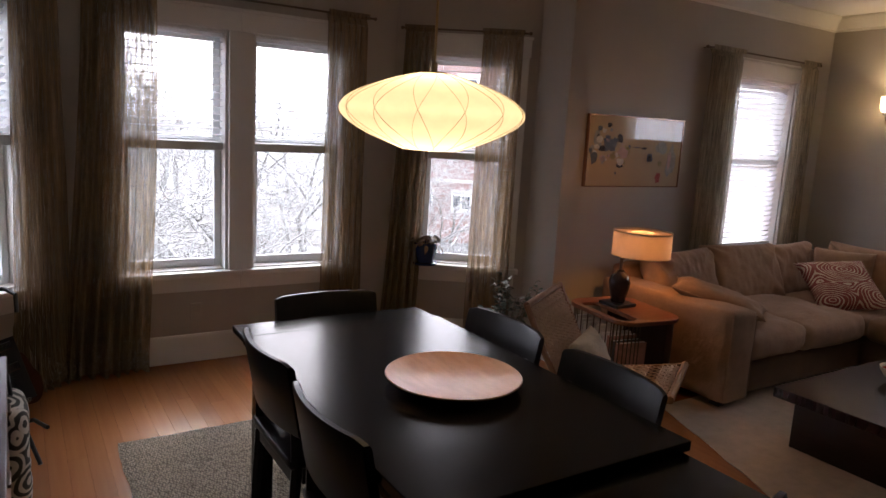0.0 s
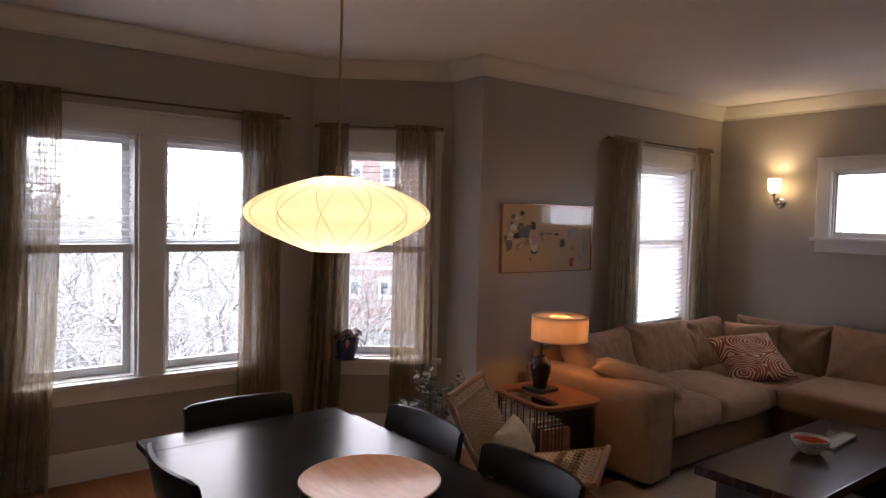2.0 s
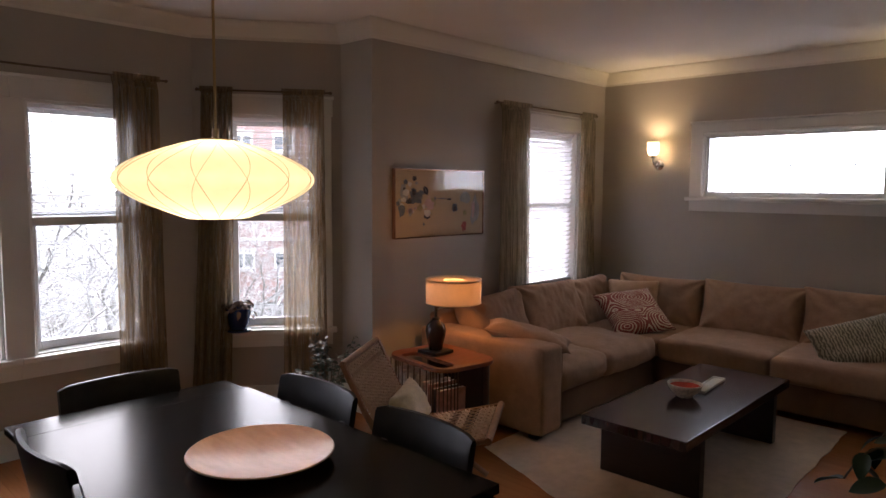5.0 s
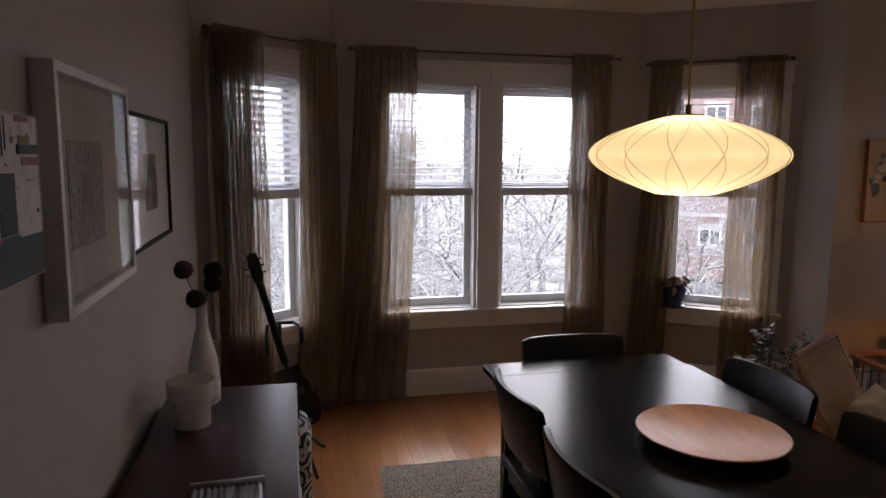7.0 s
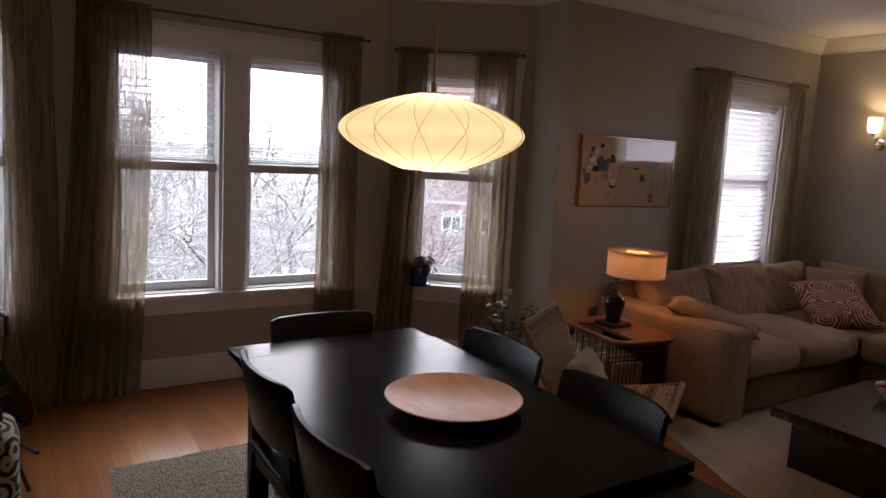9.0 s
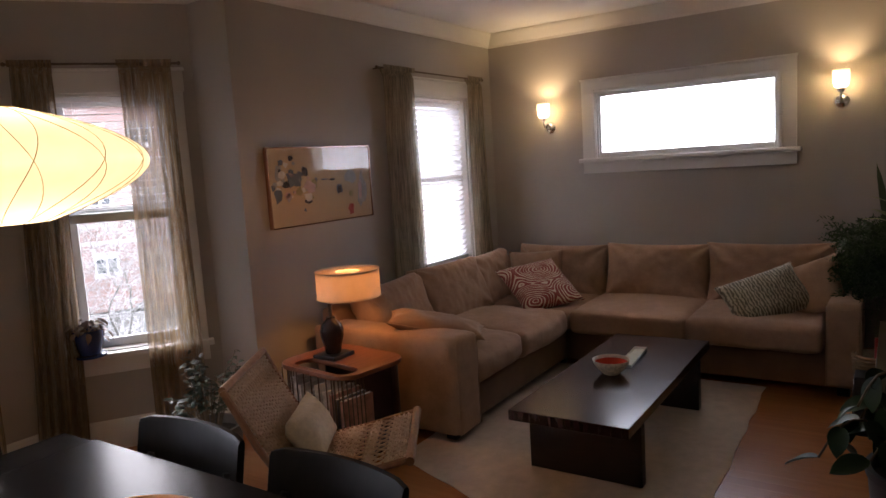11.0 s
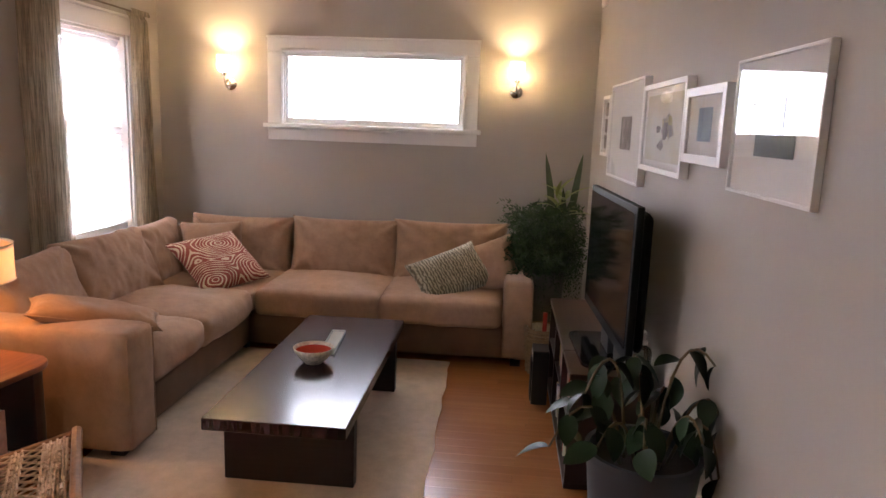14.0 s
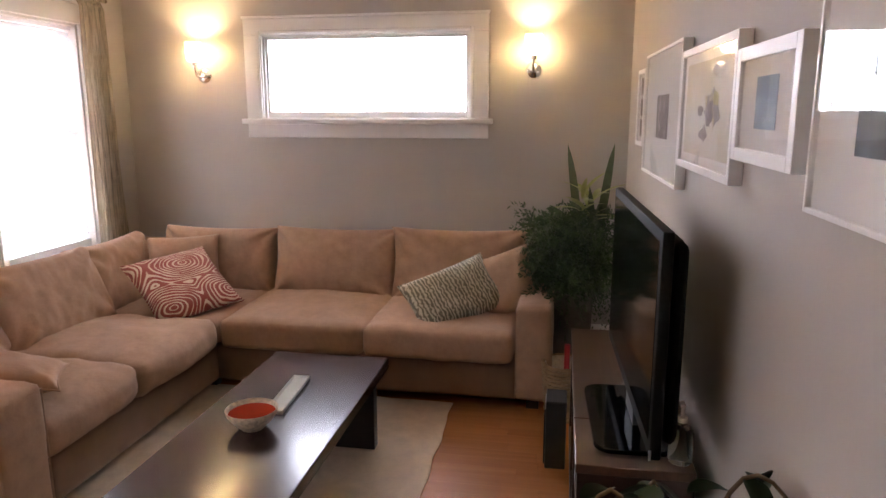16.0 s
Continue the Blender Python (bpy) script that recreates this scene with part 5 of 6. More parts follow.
def sill_plant():
    p = empty("sill_plant", (2.515, 4.245, 0.614))
    bm = bmesh.new()
    lathe(bm, [(0, 0), (0.085, 0), (0.09, 0.006), (0.09, 0.016), (0.078, 0.018), (0, 0.018)], 32)
    part("saucer", bm, M_BLUEPOT, p, smooth=40)
    bm = bmesh.new()
    lathe(bm, [(0, 0.0185), (0.058, 0.0185), (0.074, 0.06), (0.086, 0.12), (0.089, 0.165), (0.08, 0.165), (0.076, 0.14)], 32)
    part("pot", bm, M_BLUEPOT, p, smooth=40)
    bm = bmesh.new()
    lathe(bm, [(0, 0.148), (0.076, 0.143)], 20)
    part("soil", bm, M_SOIL, p)
    rng = random.Random(6)
    bm = bmesh.new()
    for k in range(46):
        a = rng.uniform(0, 2 * math.pi)
        r, z = rng.uniform(0.01, 0.12), rng.uniform(0.16, 0.23)
        z -= max(0, r - 0.07) * 0.8
        leaf(bm, pose(r * math.cos(a), r * math.sin(a) * 0.8, z, rng.uniform(-30, 30), rng.uniform(-20, 40), math.degrees(a)), rng.uniform(0.04, 0.075), rng.uniform(0.025, 0.045), 0.5, 0.2, 4)
    for k in range(14):
        a = rng.uniform(0, 2 * math.pi)
        tube(bm, [(0, 0, 0.145), (0.05 * math.cos(a), 0.05 * math.sin(a), 0.20), (0.11 * math.cos(a), 0.10 * math.sin(a), 0.17)], 0.002, 4)
    part("foliage", bm, M_BEGONIA, p, "drooping reddish green leaves")
    tagged(p, "drooping russet plant in a cobalt blue pot on the sill", "potted plant")


sill_plant()

# ---- television corner ----
def media_console():
    c = empty("media_console", (4.30, 0.125, 0))
    X0, X1, Y0, Y1, H = -0.70, 0.68, -0.16, 0.20, 0.56
    for a, b in ((X0, -0.368), (-0.362, X1)):
        part("top_panel", boxes((a, b, Y0, Y1, H - 0.03, H), bevel=0.003), M_CONSOLE, c)
    for x in (X0 + 0.014, -0.24, 0.22, X1 - 0.014):
        part("side_panel", boxes((x - 0.012, x + 0.012, Y0 + 0.01, Y1 - 0.006, 0.04, H - 0.031), bevel=0.002), M_ESPRESSO, c)
    part("bottom_panel", boxes((X0 + 0.003, X1 - 0.003, Y0 + 0.01, Y1 - 0.004, 0.015, 0.039), bevel=0.002), M_ESPRESSO, c)
    for a, b in ((X0 + 0.027, -0.253), (-0.227, 0.207), (0.233, X1 - 0.027)):
        part("shelf", boxes((a, b, Y0 + 0.02, Y1 - 0.012, 0.285, 0.305), bevel=0.002), M_ESPRESSO, c)
    part("back_panel", boxes((X0 + 0.01, X1 - 0.01, Y0 + 0.001, Y0 + 0.009, 0.04, H - 0.032)), M_BLACK, c)
    for x in (X0 + 0.05, X1 - 0.05):
        for y in (Y0 + 0.05, Y1 - 0.05):
            part("foot", boxes((x - 0.02, x + 0.02, y - 0.02, y + 0.02, 0, 0.0145)), M_BLACK, c)
    tagged(c, "low dark brown media console with open shelves", "media console")
    rng = random.Random(9)
    tones = [(0.6, 0.58, 0.55), (0.42, 0.05, 0.05), (0.05, 0.05, 0.06), (0.5, 0.42, 0.2), (0.2, 0.25, 0.3), (0.65, 0.65, 0.66)]
    mats = [paint("case_spine", t, 0.35, 0.15) for t in tones]
    for a, b, z in ((X0 + 0.04, -0.27, 0.306), (X0 + 0.04, -0.27, 0.040), (-0.21, 0.19, 0.306), (-0.21, 0.19, 0.040)):
        x = a
        while x < b - 0.06:
            w = rng.choice((0.014, 0.016, 0.022, 0.03))
            h = rng.uniform(0.15, 0.2)
            g = new("media_case")
            part("case_body", boxes((0, w - 0.001, -0.13, 0.0, 0, h), bevel=0.0015, seg=1), rng.choice(mats), g)
            g.matrix_world = c.matrix_world @ pose(x, Y1 - 0.02 - rng.uniform(0, 0.02), z, 0, 0, 0)
            tagged(g, "slim media case standing on the console shelf", "media case", "cases on the console shelves")
            x += w


media_console()


def television():
    ang = math.degrees(math.atan2(0.165 - 0.12, 4.49 - 3.42))
    t = empty("television", (3.955, 0.135, 0.5605), ang)
    W, Z0, Z1 = 0.535, 0.125, 0.765
    bm = bmesh.new()
    box(bm, -W, W, -0.012, 0.02, Z0, Z1, 0.006)
    box(bm, -W + 0.02, W - 0.02, -0.06, -0.0125, Z0 + 0.03, Z1 - 0.03, 0.03, 3)
    part("housing", bm, M_SHELL, t, smooth=40)
    part("screen", boxes((-W + 0.03, W - 0.03, 0.0195, 0.022, Z0 + 0.05, Z1 - 0.03)), M_GLOSSBLACK, t, "dark switched-off glossy screen")
    part("bezel_edge", boxes((-W - 0.0015, -W + 0.002, 0.016, 0.0225, Z0, Z0 + 0.03), bevel=0.0008), M_SILVER, t, "small silver corner")
    part("neck", boxes((-0.09, 0.09, -0.03, 0.0, 0.018, Z0 + 0.02), bevel=0.004), M_BLACK, t)
    bm = bmesh.new()
    slab(bm, rounded_outline(-0.27, 0.27, -0.12, 0.14, 0.06), 0.0, 0.018, 0.004)
    part("stand_base", bm, M_GLOSSBLACK, t)
    tagged(t, "large black flat-screen television, switched off, on a stand", "television")


television()


def pump_bottle():
    b = empty("pump_bottle", (3.668, 0.006, 0.561))
    bm = bmesh.new()
    lathe(bm, [(0, 0.002), (0.034, 0.002), (0.037, 0.008), (0.037, 0.10), (0.03, 0.118), (0.014, 0.126), (0.014, 0.134), (0, 0.134)], 24)
    part("bottle", bm, M_GREENGLASS, b, "clear greenish bottle", smooth=40)
    bm = bmesh.new()
    lathe(bm, [(0, 0.1345), (0.016, 0.1345), (0.016, 0.15), (0.006, 0.154), (0.006, 0.18), (0, 0.18)], 16)
    box(bm, -0.008, 0.035, -0.008, 0.008, 0.178, 0.19, 0.003)
    part("pump_head", bm, M_WHITE, b, "white plastic pump", smooth=40)
    tagged(b, "clear pump bottle with a white top on the console", "bottle")


M_GREENGLASS = clear_glass("pale_green_plastic", (0.82, 0.93, 0.86), 0.05)
pump_bottle()


def floor_speaker():
    s = empty("floor_speaker", (4.66, 0.39, 0))
    part("cabinet", boxes((-0.08, 0.08, -0.05, 0.045, 0.0, 0.33), bevel=0.006), M_BLACK, s)
    part("grille", boxes((-0.07, 0.07, 0.0455, 0.052, 0.02, 0.26), bevel=0.002), paint("speaker_cloth", (0.02, 0.02, 0.022), 0.95, 0.2, 300, 0.4), s)
    part("label_bar", boxes((-0.06, 0.06, 0.0456, 0.048, 0.285, 0.293)), M_WHITE, s)
    part("label_bar", boxes((-0.06, 0.06, 0.0456, 0.048, 0.302, 0.308)), M_WHITE, s)
    tagged(s, "small black floor speaker beside the media console", "speaker")


floor_speaker()


def basket():
    b = empty("wicker_basket", (5.16, 0.36, 0))
    rng = random.Random(2)
    for k in range(15):
        z = 0.012 + k * 0.021
        r = 0.095 + 0.028 * k / 14
        bm = bmesh.new()
        pts = [((r + 0.005 * (1 if (i + k) % 2 else -1)) * math.cos(2 * math.pi * i / 26), (r + 0.005 * (1 if (i + k) % 2 else -1)) * 0.85 * math.sin(2 * math.pi * i / 26), z) for i in range(27)]
        tube(bm, pts, 0.0115, 5, False)
        part("cane", bm, M_WICKER, b, smooth=True)
    bm = bmesh.new()
    lathe(bm, [(0, 0.004), (0.088, 0.004), (0.114, 0.31), (0.108, 0.31), (0.082, 0.012), (0, 0.012)], 26, Matrix.Diagonal((1, 0.85, 1, 1)))
    part("lining", bm, M_CREAM, b)
    tagged(b, "small tan wicker basket between sofa and console", "basket")
    r = new("rolled_paper")
    bm = bmesh.new()
    tube(bm, [(0, 0, 0.0), (0.03, 0.0, 0.40)], 0.015, 12)
    part("roll", bm, paint("red_paper", (0.45, 0.03, 0.04), 0.5), r, smooth=40)
    r.matrix_world = pose(5.12, 0.34, 0.014)
    tagged(r, "rolled sheet of red paper standing in the basket", "paper roll")


M_WICKER = paint("tan_wicker", (0.30, 0.20, 0.11), 0.7, 0.25, 60, 0.4, 0.0, 20)
basket()


# ---- pictures ----
def picture(name, m, w, h, frame_mat, frame_w, depth, sheets, label, glass=True, mat_board=None, inset=0.012):
    """A framed picture: x along the wall, y out of it, z up, origin at its lower near corner. sheets: (x0, x1, z0, z1, material)."""
    p = new(name)
    p.matrix_world = m
    d0 = 0.002
    f = frame_w
    part("frame", boxes((0, f, d0, depth, 0, h), (w - f, w, d0, depth, 0, h), (f, w - f, d0, depth, 0, f), (f, w - f, d0, depth, h - f, h), bevel=0.0015, seg=1), frame_mat, p)
    part("mat_board", boxes((f - 0.001, w - f + 0.001, d0 + 0.001, depth - inset, f - 0.001, h - f + 0.001)), mat_board or M_MAT, p)
    for k, (x0, x1, z0, z1, mat, *blob) in enumerate(sheets):
        if blob:
            rg = random.Random(k * 7 + 1)
            bm = bmesh.new()
            cx, cz, rx, rz = (x0 + x1) / 2, (z0 + z1) / 2, (x1 - x0) / 2, (z1 - z0) / 2
            y0, y1 = depth - inset, depth - inset + 0.0012 + 0.0003 * (k % 7)
            out = []
            for a in range(11):
                q = rg.uniform(0.55, 1.0)
                out.append((cx + rx * q * math.cos(a * 0.571), cz + rz * q * math.sin(a * 0.571)))
            lo = [bm.verts.new((x, y0, z)) for x, z in out]
            hi = [bm.verts.new((x, y1, z)) for x, z in out]
            bm.faces.new(hi)
            for a in range(11):
                bm.faces.new((lo[a], lo[(a + 1) % 11], hi[(a + 1) % 11], hi[a]))
            part("print", bm, mat, p)
            continue
        part("print", boxes((x0, x1, depth - inset, depth - inset + 0.0012 + 0.0003 * (k % 7), z0, z1)), mat, p)
    if glass:
        g = part("glass", boxes((f, w - f, depth - 0.006, depth - 0.004, f, h - f)), M_PICGLASS, p)
        g.visible_shadow = False
    tagged(p, label, "picture")
    return p


def tv_wall(s1, z):
    """On the south wall, counted from its dining end; x runs towards the far corner."""
    return on_wall(C_TVE, C_FR, s1, z)


B_SEA = blot("dim_sea_print", [(0.3, (0.03, 0.045, 0.06)), (0.5, (0.08, 0.15, 0.18)), (0.68, (0.25, 0.38, 0.42))], 7)
B_DEEP = blot("deep_water_print", [(0.35, (0.020, 0.025, 0.032)), (0.55, (0.04, 0.055, 0.07)), (0.75, (0.10, 0.13, 0.15))], 9)
B_PALE = blot("pale_cream_wash", [(0.4, (0.62, 0.57, 0.42)), (0.6, (0.70, 0.67, 0.60))], 4)
B_OLIVE = blot("olive_yellow_dab", [(0.4, (0.28, 0.24, 0.05)), (0.6, (0.45, 0.40, 0.16))], 20)
B_GREY = blot("grey_photo_print", [(0.35, (0.05, 0.04, 0.045)), (0.55, (0.2, 0.16, 0.16)), (0.7, (0.45, 0.4, 0.38))], 9)
B_YELLOW = blot("pale_yellow_painting", [(0.42, (0.22, 0.20, 0.19)), (0.50, (0.50, 0.42, 0.20)), (0.56, (0.68, 0.63, 0.52)), (0.7, (0.70, 0.67, 0.60))], 6)
B_BLUE = blot("blue_field_print", [(0.35, (0.10, 0.20, 0.36)), (0.6, (0.22, 0.33, 0.45)), (0.72, (0.42, 0.40, 0.14))], 5)
picture("framed_print", tv_wall(4.13, 1.445), 0.27, 0.405, M_WHITE, 0.022, 0.03, [(0.085, 0.185, 0.05, 0.14, B_GREY), (0.085, 0.185, 0.16, 0.25, B_GREY), (0.085, 0.185, 0.27, 0.36, B_GREY)], "narrow white frame with three small dark prints")
picture("framed_print", tv_wall(3.08, 1.33), 0.94, 0.57, M_WHITE, 0.012, 0.04, [(0.30, 0.60, 0.18, 0.37, B_GREY)], "white-framed small dark photograph with a wide mat")
picture("framed_print", tv_wall(2.305, 1.428), 0.765, 0.417, M_WHITE, 0.024, 0.04, [(0.07, 0.695, 0.055, 0.362, B_PALE), (0.17, 0.42, 0.12, 0.29, B_YELLOW, True), (0.26, 0.40, 0.15, 0.25, B_GREY, True), (0.32, 0.46, 0.10, 0.16, B_GREY, True), (0.20, 0.30, 0.21, 0.27, B_OLIVE, True), (0.40, 0.50, 0.18, 0.22, B_GREY, True)], "white-framed pale yellow and grey abstract painting")
picture("framed_print", tv_wall(1.825, 1.502), 0.475, 0.288, M_WHITE, 0.034, 0.04, [(0.16, 0.32, 0.085, 0.21, B_BLUE)], "small white frame with a blue landscape print")
picture("framed_print", tv_wall(1.168, 1.432), 0.617, 0.42, M_WHITE, 0.010, 0.024, [(0.155, 0.435, 0.122, 0.195, B_DEEP), (0.155, 0.435, 0.195, 0.291, B_SEA)], "large white-framed dim sea print with a wide mat")

# collage in a slim metal frame on the north wall
TAN = paint("tan_paper", (0.45, 0.33, 0.20), 0.7, 0.10, 60, 0.05)
INK = [paint("collage_" + n, c, 0.7, 0.2, 60, 0.05, 0.0, 18) for n, c in (("slate", (0.10, 0.12, 0.15)), ("white", (0.6, 0.56, 0.5)), ("pink", (0.48, 0.32, 0.30)), ("black", (0.03, 0.03, 0.035)), ("red", (0.30, 0.04, 0.03)), ("olive", (0.26, 0.22, 0.10)), ("grey", (0.30, 0.30, 0.29)), ("rose", (0.36, 0.16, 0.16)))]


M_COPPER = metal("copper_brown_frame", (0.50, 0.31, 0.22), 0.22)


def collage():
    W, H = 0.99, 0.512
    rng = random.Random(14)
    rows = []
    # a loose cluster of torn scraps near one end, thinning out along a band
    for k in range(34):
        x = W - 0.03 - abs(rng.gauss(0.17, 0.10))
        z = 0.25 + rng.gauss(0, 0.075) - 0.12 * (W - x - 0.17)
        w = rng.uniform(0.02, 0.10)
        rows.append((x - w / 2, w, z, w * rng.uniform(0.5, 1.3), rng.choice((0, 0, 1, 2, 3, 6, 6, 1, 5))))
    rows += [(0.72, 0.13, 0.24, 0.14, 0), (0.74, 0.07, 0.28, 0.08, 3), (0.86, 0.08, 0.27, 0.14, 6), (0.87, 0.09, 0.15, 0.11, 0), (0.76, 0.15, 0.004, 0.06, 0), (0.86, 0.12, 0.012, 0.05, 6), (0.30, 0.085, 0.17, 0.10, 0), (0.32, 0.05, 0.18, 0.07, 3),
             (0.37, 0.09, 0.275, 0.022, 3), (0.44, 0.10, 0.285, 0.014, 0), (0.195, 0.075, 0.02, 0.10, 4), (0.13, 0.16, 0.24, 0.12, 6), (0.04, 0.13, 0.05, 0.30, 6), (0.10, 0.05, 0.10, 0.20, 2), (0.20, 0.05, 0.15, 0.06, 5), (0.56, 0.13, 0.20, 0.10, 2), (0.60, 0.10, 0.15, 0.07, 1), (0.55, 0.04, 0.27, 0.04, 0)]
    sheets = []
    for x, w, z, h, c in rows:
        if not 0.02 < x < W - 0.03 - 0.5 * w or not 0.015 < z < H - 0.03:
            continue
        sheets.append((max(0.015, x), min(W - 0.015, x + w), max(0.012, z), min(H - 0.012, z + h), INK[c], 1))
    picture("framed_collage", on_wall(C_PIC, C_OUT, FAR_X - 4.337, 1.275), W, H, M_COPPER, 0.006, 0.035, sheets, "wide tan abstract collage in a slim metal frame", True, TAN, 0.010)


collage()

# west wall: canvas, deep white box frame, black frame
def west(y, z):
    return on_wall(C_LW, C_BK_L, BAY_Y - y, z)


M_PRINTED = blot("printed_canvas", [(0.30, (0.40, 0.38, 0.38)), (0.42, (0.60, 0.56, 0.54)), (0.6, (0.66, 0.62, 0.60))], 22)
NAVY = paint("slate_blue_band", (0.05, 0.065, 0.085), 0.7, 0.12)
rng = random.Random(31)
canvas_marks = [(0.0, 0.8, 0.0, 0.082, NAVY), (0.12, 0.8, 0.082, 0.088, NAVY)]
for k in range(60):
    x, z, s = rng.uniform(0.01, 0.76), rng.uniform(0.10, 0.29), rng.uniform(0.003, 0.012)
    long = rng.random() < 0.5
    canvas_marks.append((x, x + s * (3.5 if long else 0.8), z, z + s * (0.2 if long else 1.1), INK[rng.choice((0, 3, 6, 6, 2))]))
canvas_marks += [(0.004, 0.11, 0.234, 0.252, NAVY), (0.004, 0.09, 0.213, 0.228, INK[7]), (0.13, 0.205, 0.09, 0.20, NAVY), (0.20, 0.285, 0.198, 0.206, INK[0]), (0.215, 0.285, 0.212, 0.222, INK[6]), (0.20, 0.25, 0.226, 0.234, INK[0]), (0.36, 0.43, 0.05, 0.13, INK[3], 1), (0.20, 0.24, 0.078, 0.094, INK[7], 1),
                 (0.045, 0.11, 0.293, 0.303, INK[7]), (0.045, 0.10, 0.253, 0.268, INK[5]), (0.16, 0.163, 0.24, 0.30, INK[0]), (0.175, 0.178, 0.23, 0.30, INK[0]), (0.27, 0.30, 0.26, 0.30, INK[2]), (0.52, 0.60, 0.12, 0.20, NAVY, 1), (0.64, 0.70, 0.20, 0.26, INK[7], 1)]
picture("abstract_canvas", west(1.385, 1.428), 0.80, 0.308, M_PRINTED, 0.004, 0.035, canvas_marks, "unframed printed canvas with a slate blue lower band", False, M_PRINTED, 0.002)
M_SPECKS = blot("stitched_paper", [(0.40, (0.16, 0.15, 0.14)), (0.47, (0.38, 0.36, 0.33)), (0.6, (0.44, 0.42, 0.39))], 60)
M_GREYMAT = paint("pale_grey_mat", (0.62, 0.61, 0.58), 0.85, 0.03)
picture("shadow_box_frame", west(2.118, 1.305), 0.66, 0.552, M_WHITE, 0.022, 0.05, [(0.19, 0.49, 0.13, 0.39, M_SPECKS), (0.29, 0.39, 0.20, 0.31, INK[6])], "deep white shadow-box frame with a stitched paper", True, M_GREYMAT, 0.036)
picture("black_framed_print", west(2.90, 1.345), 0.74, 0.455, M_SHELL, 0.014, 0.034, [(0.24, 0.46, 0.12, 0.32, B_GREY)], "thin black frame with a grey print and white mat")


# ---- sideboard and what stands on it ----
def sideboard():
    s = empty("sideboard", (-0.39, 1.90, 0))
    X0, X1, Y0, Y1, H = -0.235, 0.255, -0.78, 0.77, 0.74
    part("top_panel", boxes((X0, X1, Y0, Y1, H - 0.03, H), bevel=0.003), M_MAHOG, s)
    part("body", boxes((X0 + 0.005, X1 - 0.03, Y0 + 0.015, Y1 - 0.015, 0.12, H - 0.031), bevel=0.002), M_MAHOG, s)
    for k in range(3):
        y0 = Y0 + 0.022 + k * 0.503
        d = part("door", boxes((X1 - 0.029, X1 - 0.010, y0, y0 + 0.497, 0.13, H - 0.036), bevel=0.003), M_MAHOG, s)
        part("handle", boxes((X1 - 0.0095, X1 + 0.006, y0 + 0.21, y0 + 0.29, H - 0.10, H - 0.09), bevel=0.002), M_BRONZE, d)
    for x in (X0 + 0.05, X1 - 0.07):
        for y in (Y0 + 0.06, Y1 - 0.06):
            part("leg", boxes((x - 0.02, x + 0.02, y - 0.02, y + 0.02, 0, 0.119), bevel=0.003), M_MAHOG, s)
    tagged(s, "long low dark mahogany sideboard along the wall", "sideboard")


sideboard()
SB = 0.741
v = empty("bottle_vase", (-0.475, 2.50, SB))
bm = bmesh.new()
lathe(bm, [(0, 0), (0.05, 0), (0.058, 0.01), (0.06, 0.08), (0.052, 0.16), (0.034, 0.24), (0.02, 0.30), (0.019, 0.365), (0.024, 0.378), (0.018, 0.378), (0.014, 0.365), (0.014, 0.31)], 36)
part("vase_body", bm, M_CERAMIC, v, smooth=40)
tagged(v, "slender white ceramic bottle vase on the sideboard", "vase")
for (dx, dy, dz), (bx, by) in (((-0.055, -0.01, 0.545), (-0.006, 0)), ((0.045, 0.015, 0.535), (0.006, 0.002)), ((0.045, 0.0, 0.49), (0.004, -0.004)), ((-0.015, -0.03, 0.44), (-0.002, -0.005))):
    st = new("dried_ball_flower")
    bm = bmesh.new()
    tube(bm, [(bx, by, 0.25), (bx * 1.5, by * 1.5, 0.41), (dx, dy, dz)], 0.0018, 5)
    part("stem", bm, M_STEM, st)
    bm = bmesh.new()
    bmesh.ops.create_icosphere(bm, subdivisions=3, radius=0.034)
    for q in bm.verts:
        q.co = q.co * (1 + 0.12 * noise.noise(q.co * 160)) + Vector((dx, dy, dz))
    part("flower_head", bm, paint("dark_dried_flower", (0.035, 0.02, 0.018), 0.95, 0.3, 150, 0.8), st)
    st.matrix_world = pose(-0.475, 2.50, SB - 0.037)
    tagged(st, "dark brown dried ball flower in the white vase", "dried flower", "dried flowers in the vase")
b = empty("footed_bowl", (-0.49, 2.28, SB))
bm = bmesh.new()
lathe(bm, [(0, 0), (0.058, 0), (0.062, 0.006), (0.062, 0.085), (0.078, 0.105), (0.081, 0.16), (0.076, 0.162), (0.072, 0.11), (0.05, 0.09), (0, 0.088)], 40)
part("bowl_body", bm, M_CERAMIC, b, smooth=40)
tagged(b, "white ceramic footed bowl on the sideboard", "bowl")
tr = empty("serving_tray", (-0.325, 1.66, SB), 3)
bm = bmesh.new()
box(bm, -0.095, 0.095, -0.11, 0.11, 0.001, 0.006)
for k in range(11):
    x = -0.085 + 0.017 * k
    rb = bmesh.new()
    tube(rb, [(x, -0.105, 0.0085), (x, 0.105, 0.0085)], 0.006, 6)
    part("rib", rb, M_SILVER, tr, smooth=40)
for r in ((-0.10, 0.10, -0.118, -0.108, 0.001, 0.028), (-0.10, 0.10, 0.108, 0.118, 0.001, 0.028)):
    box(bm, *r, 0.003)
part("tray_body", bm, M_SILVER, tr, smooth=40)
tagged(tr, "ribbed silver tray lying on the sideboard", "tray")


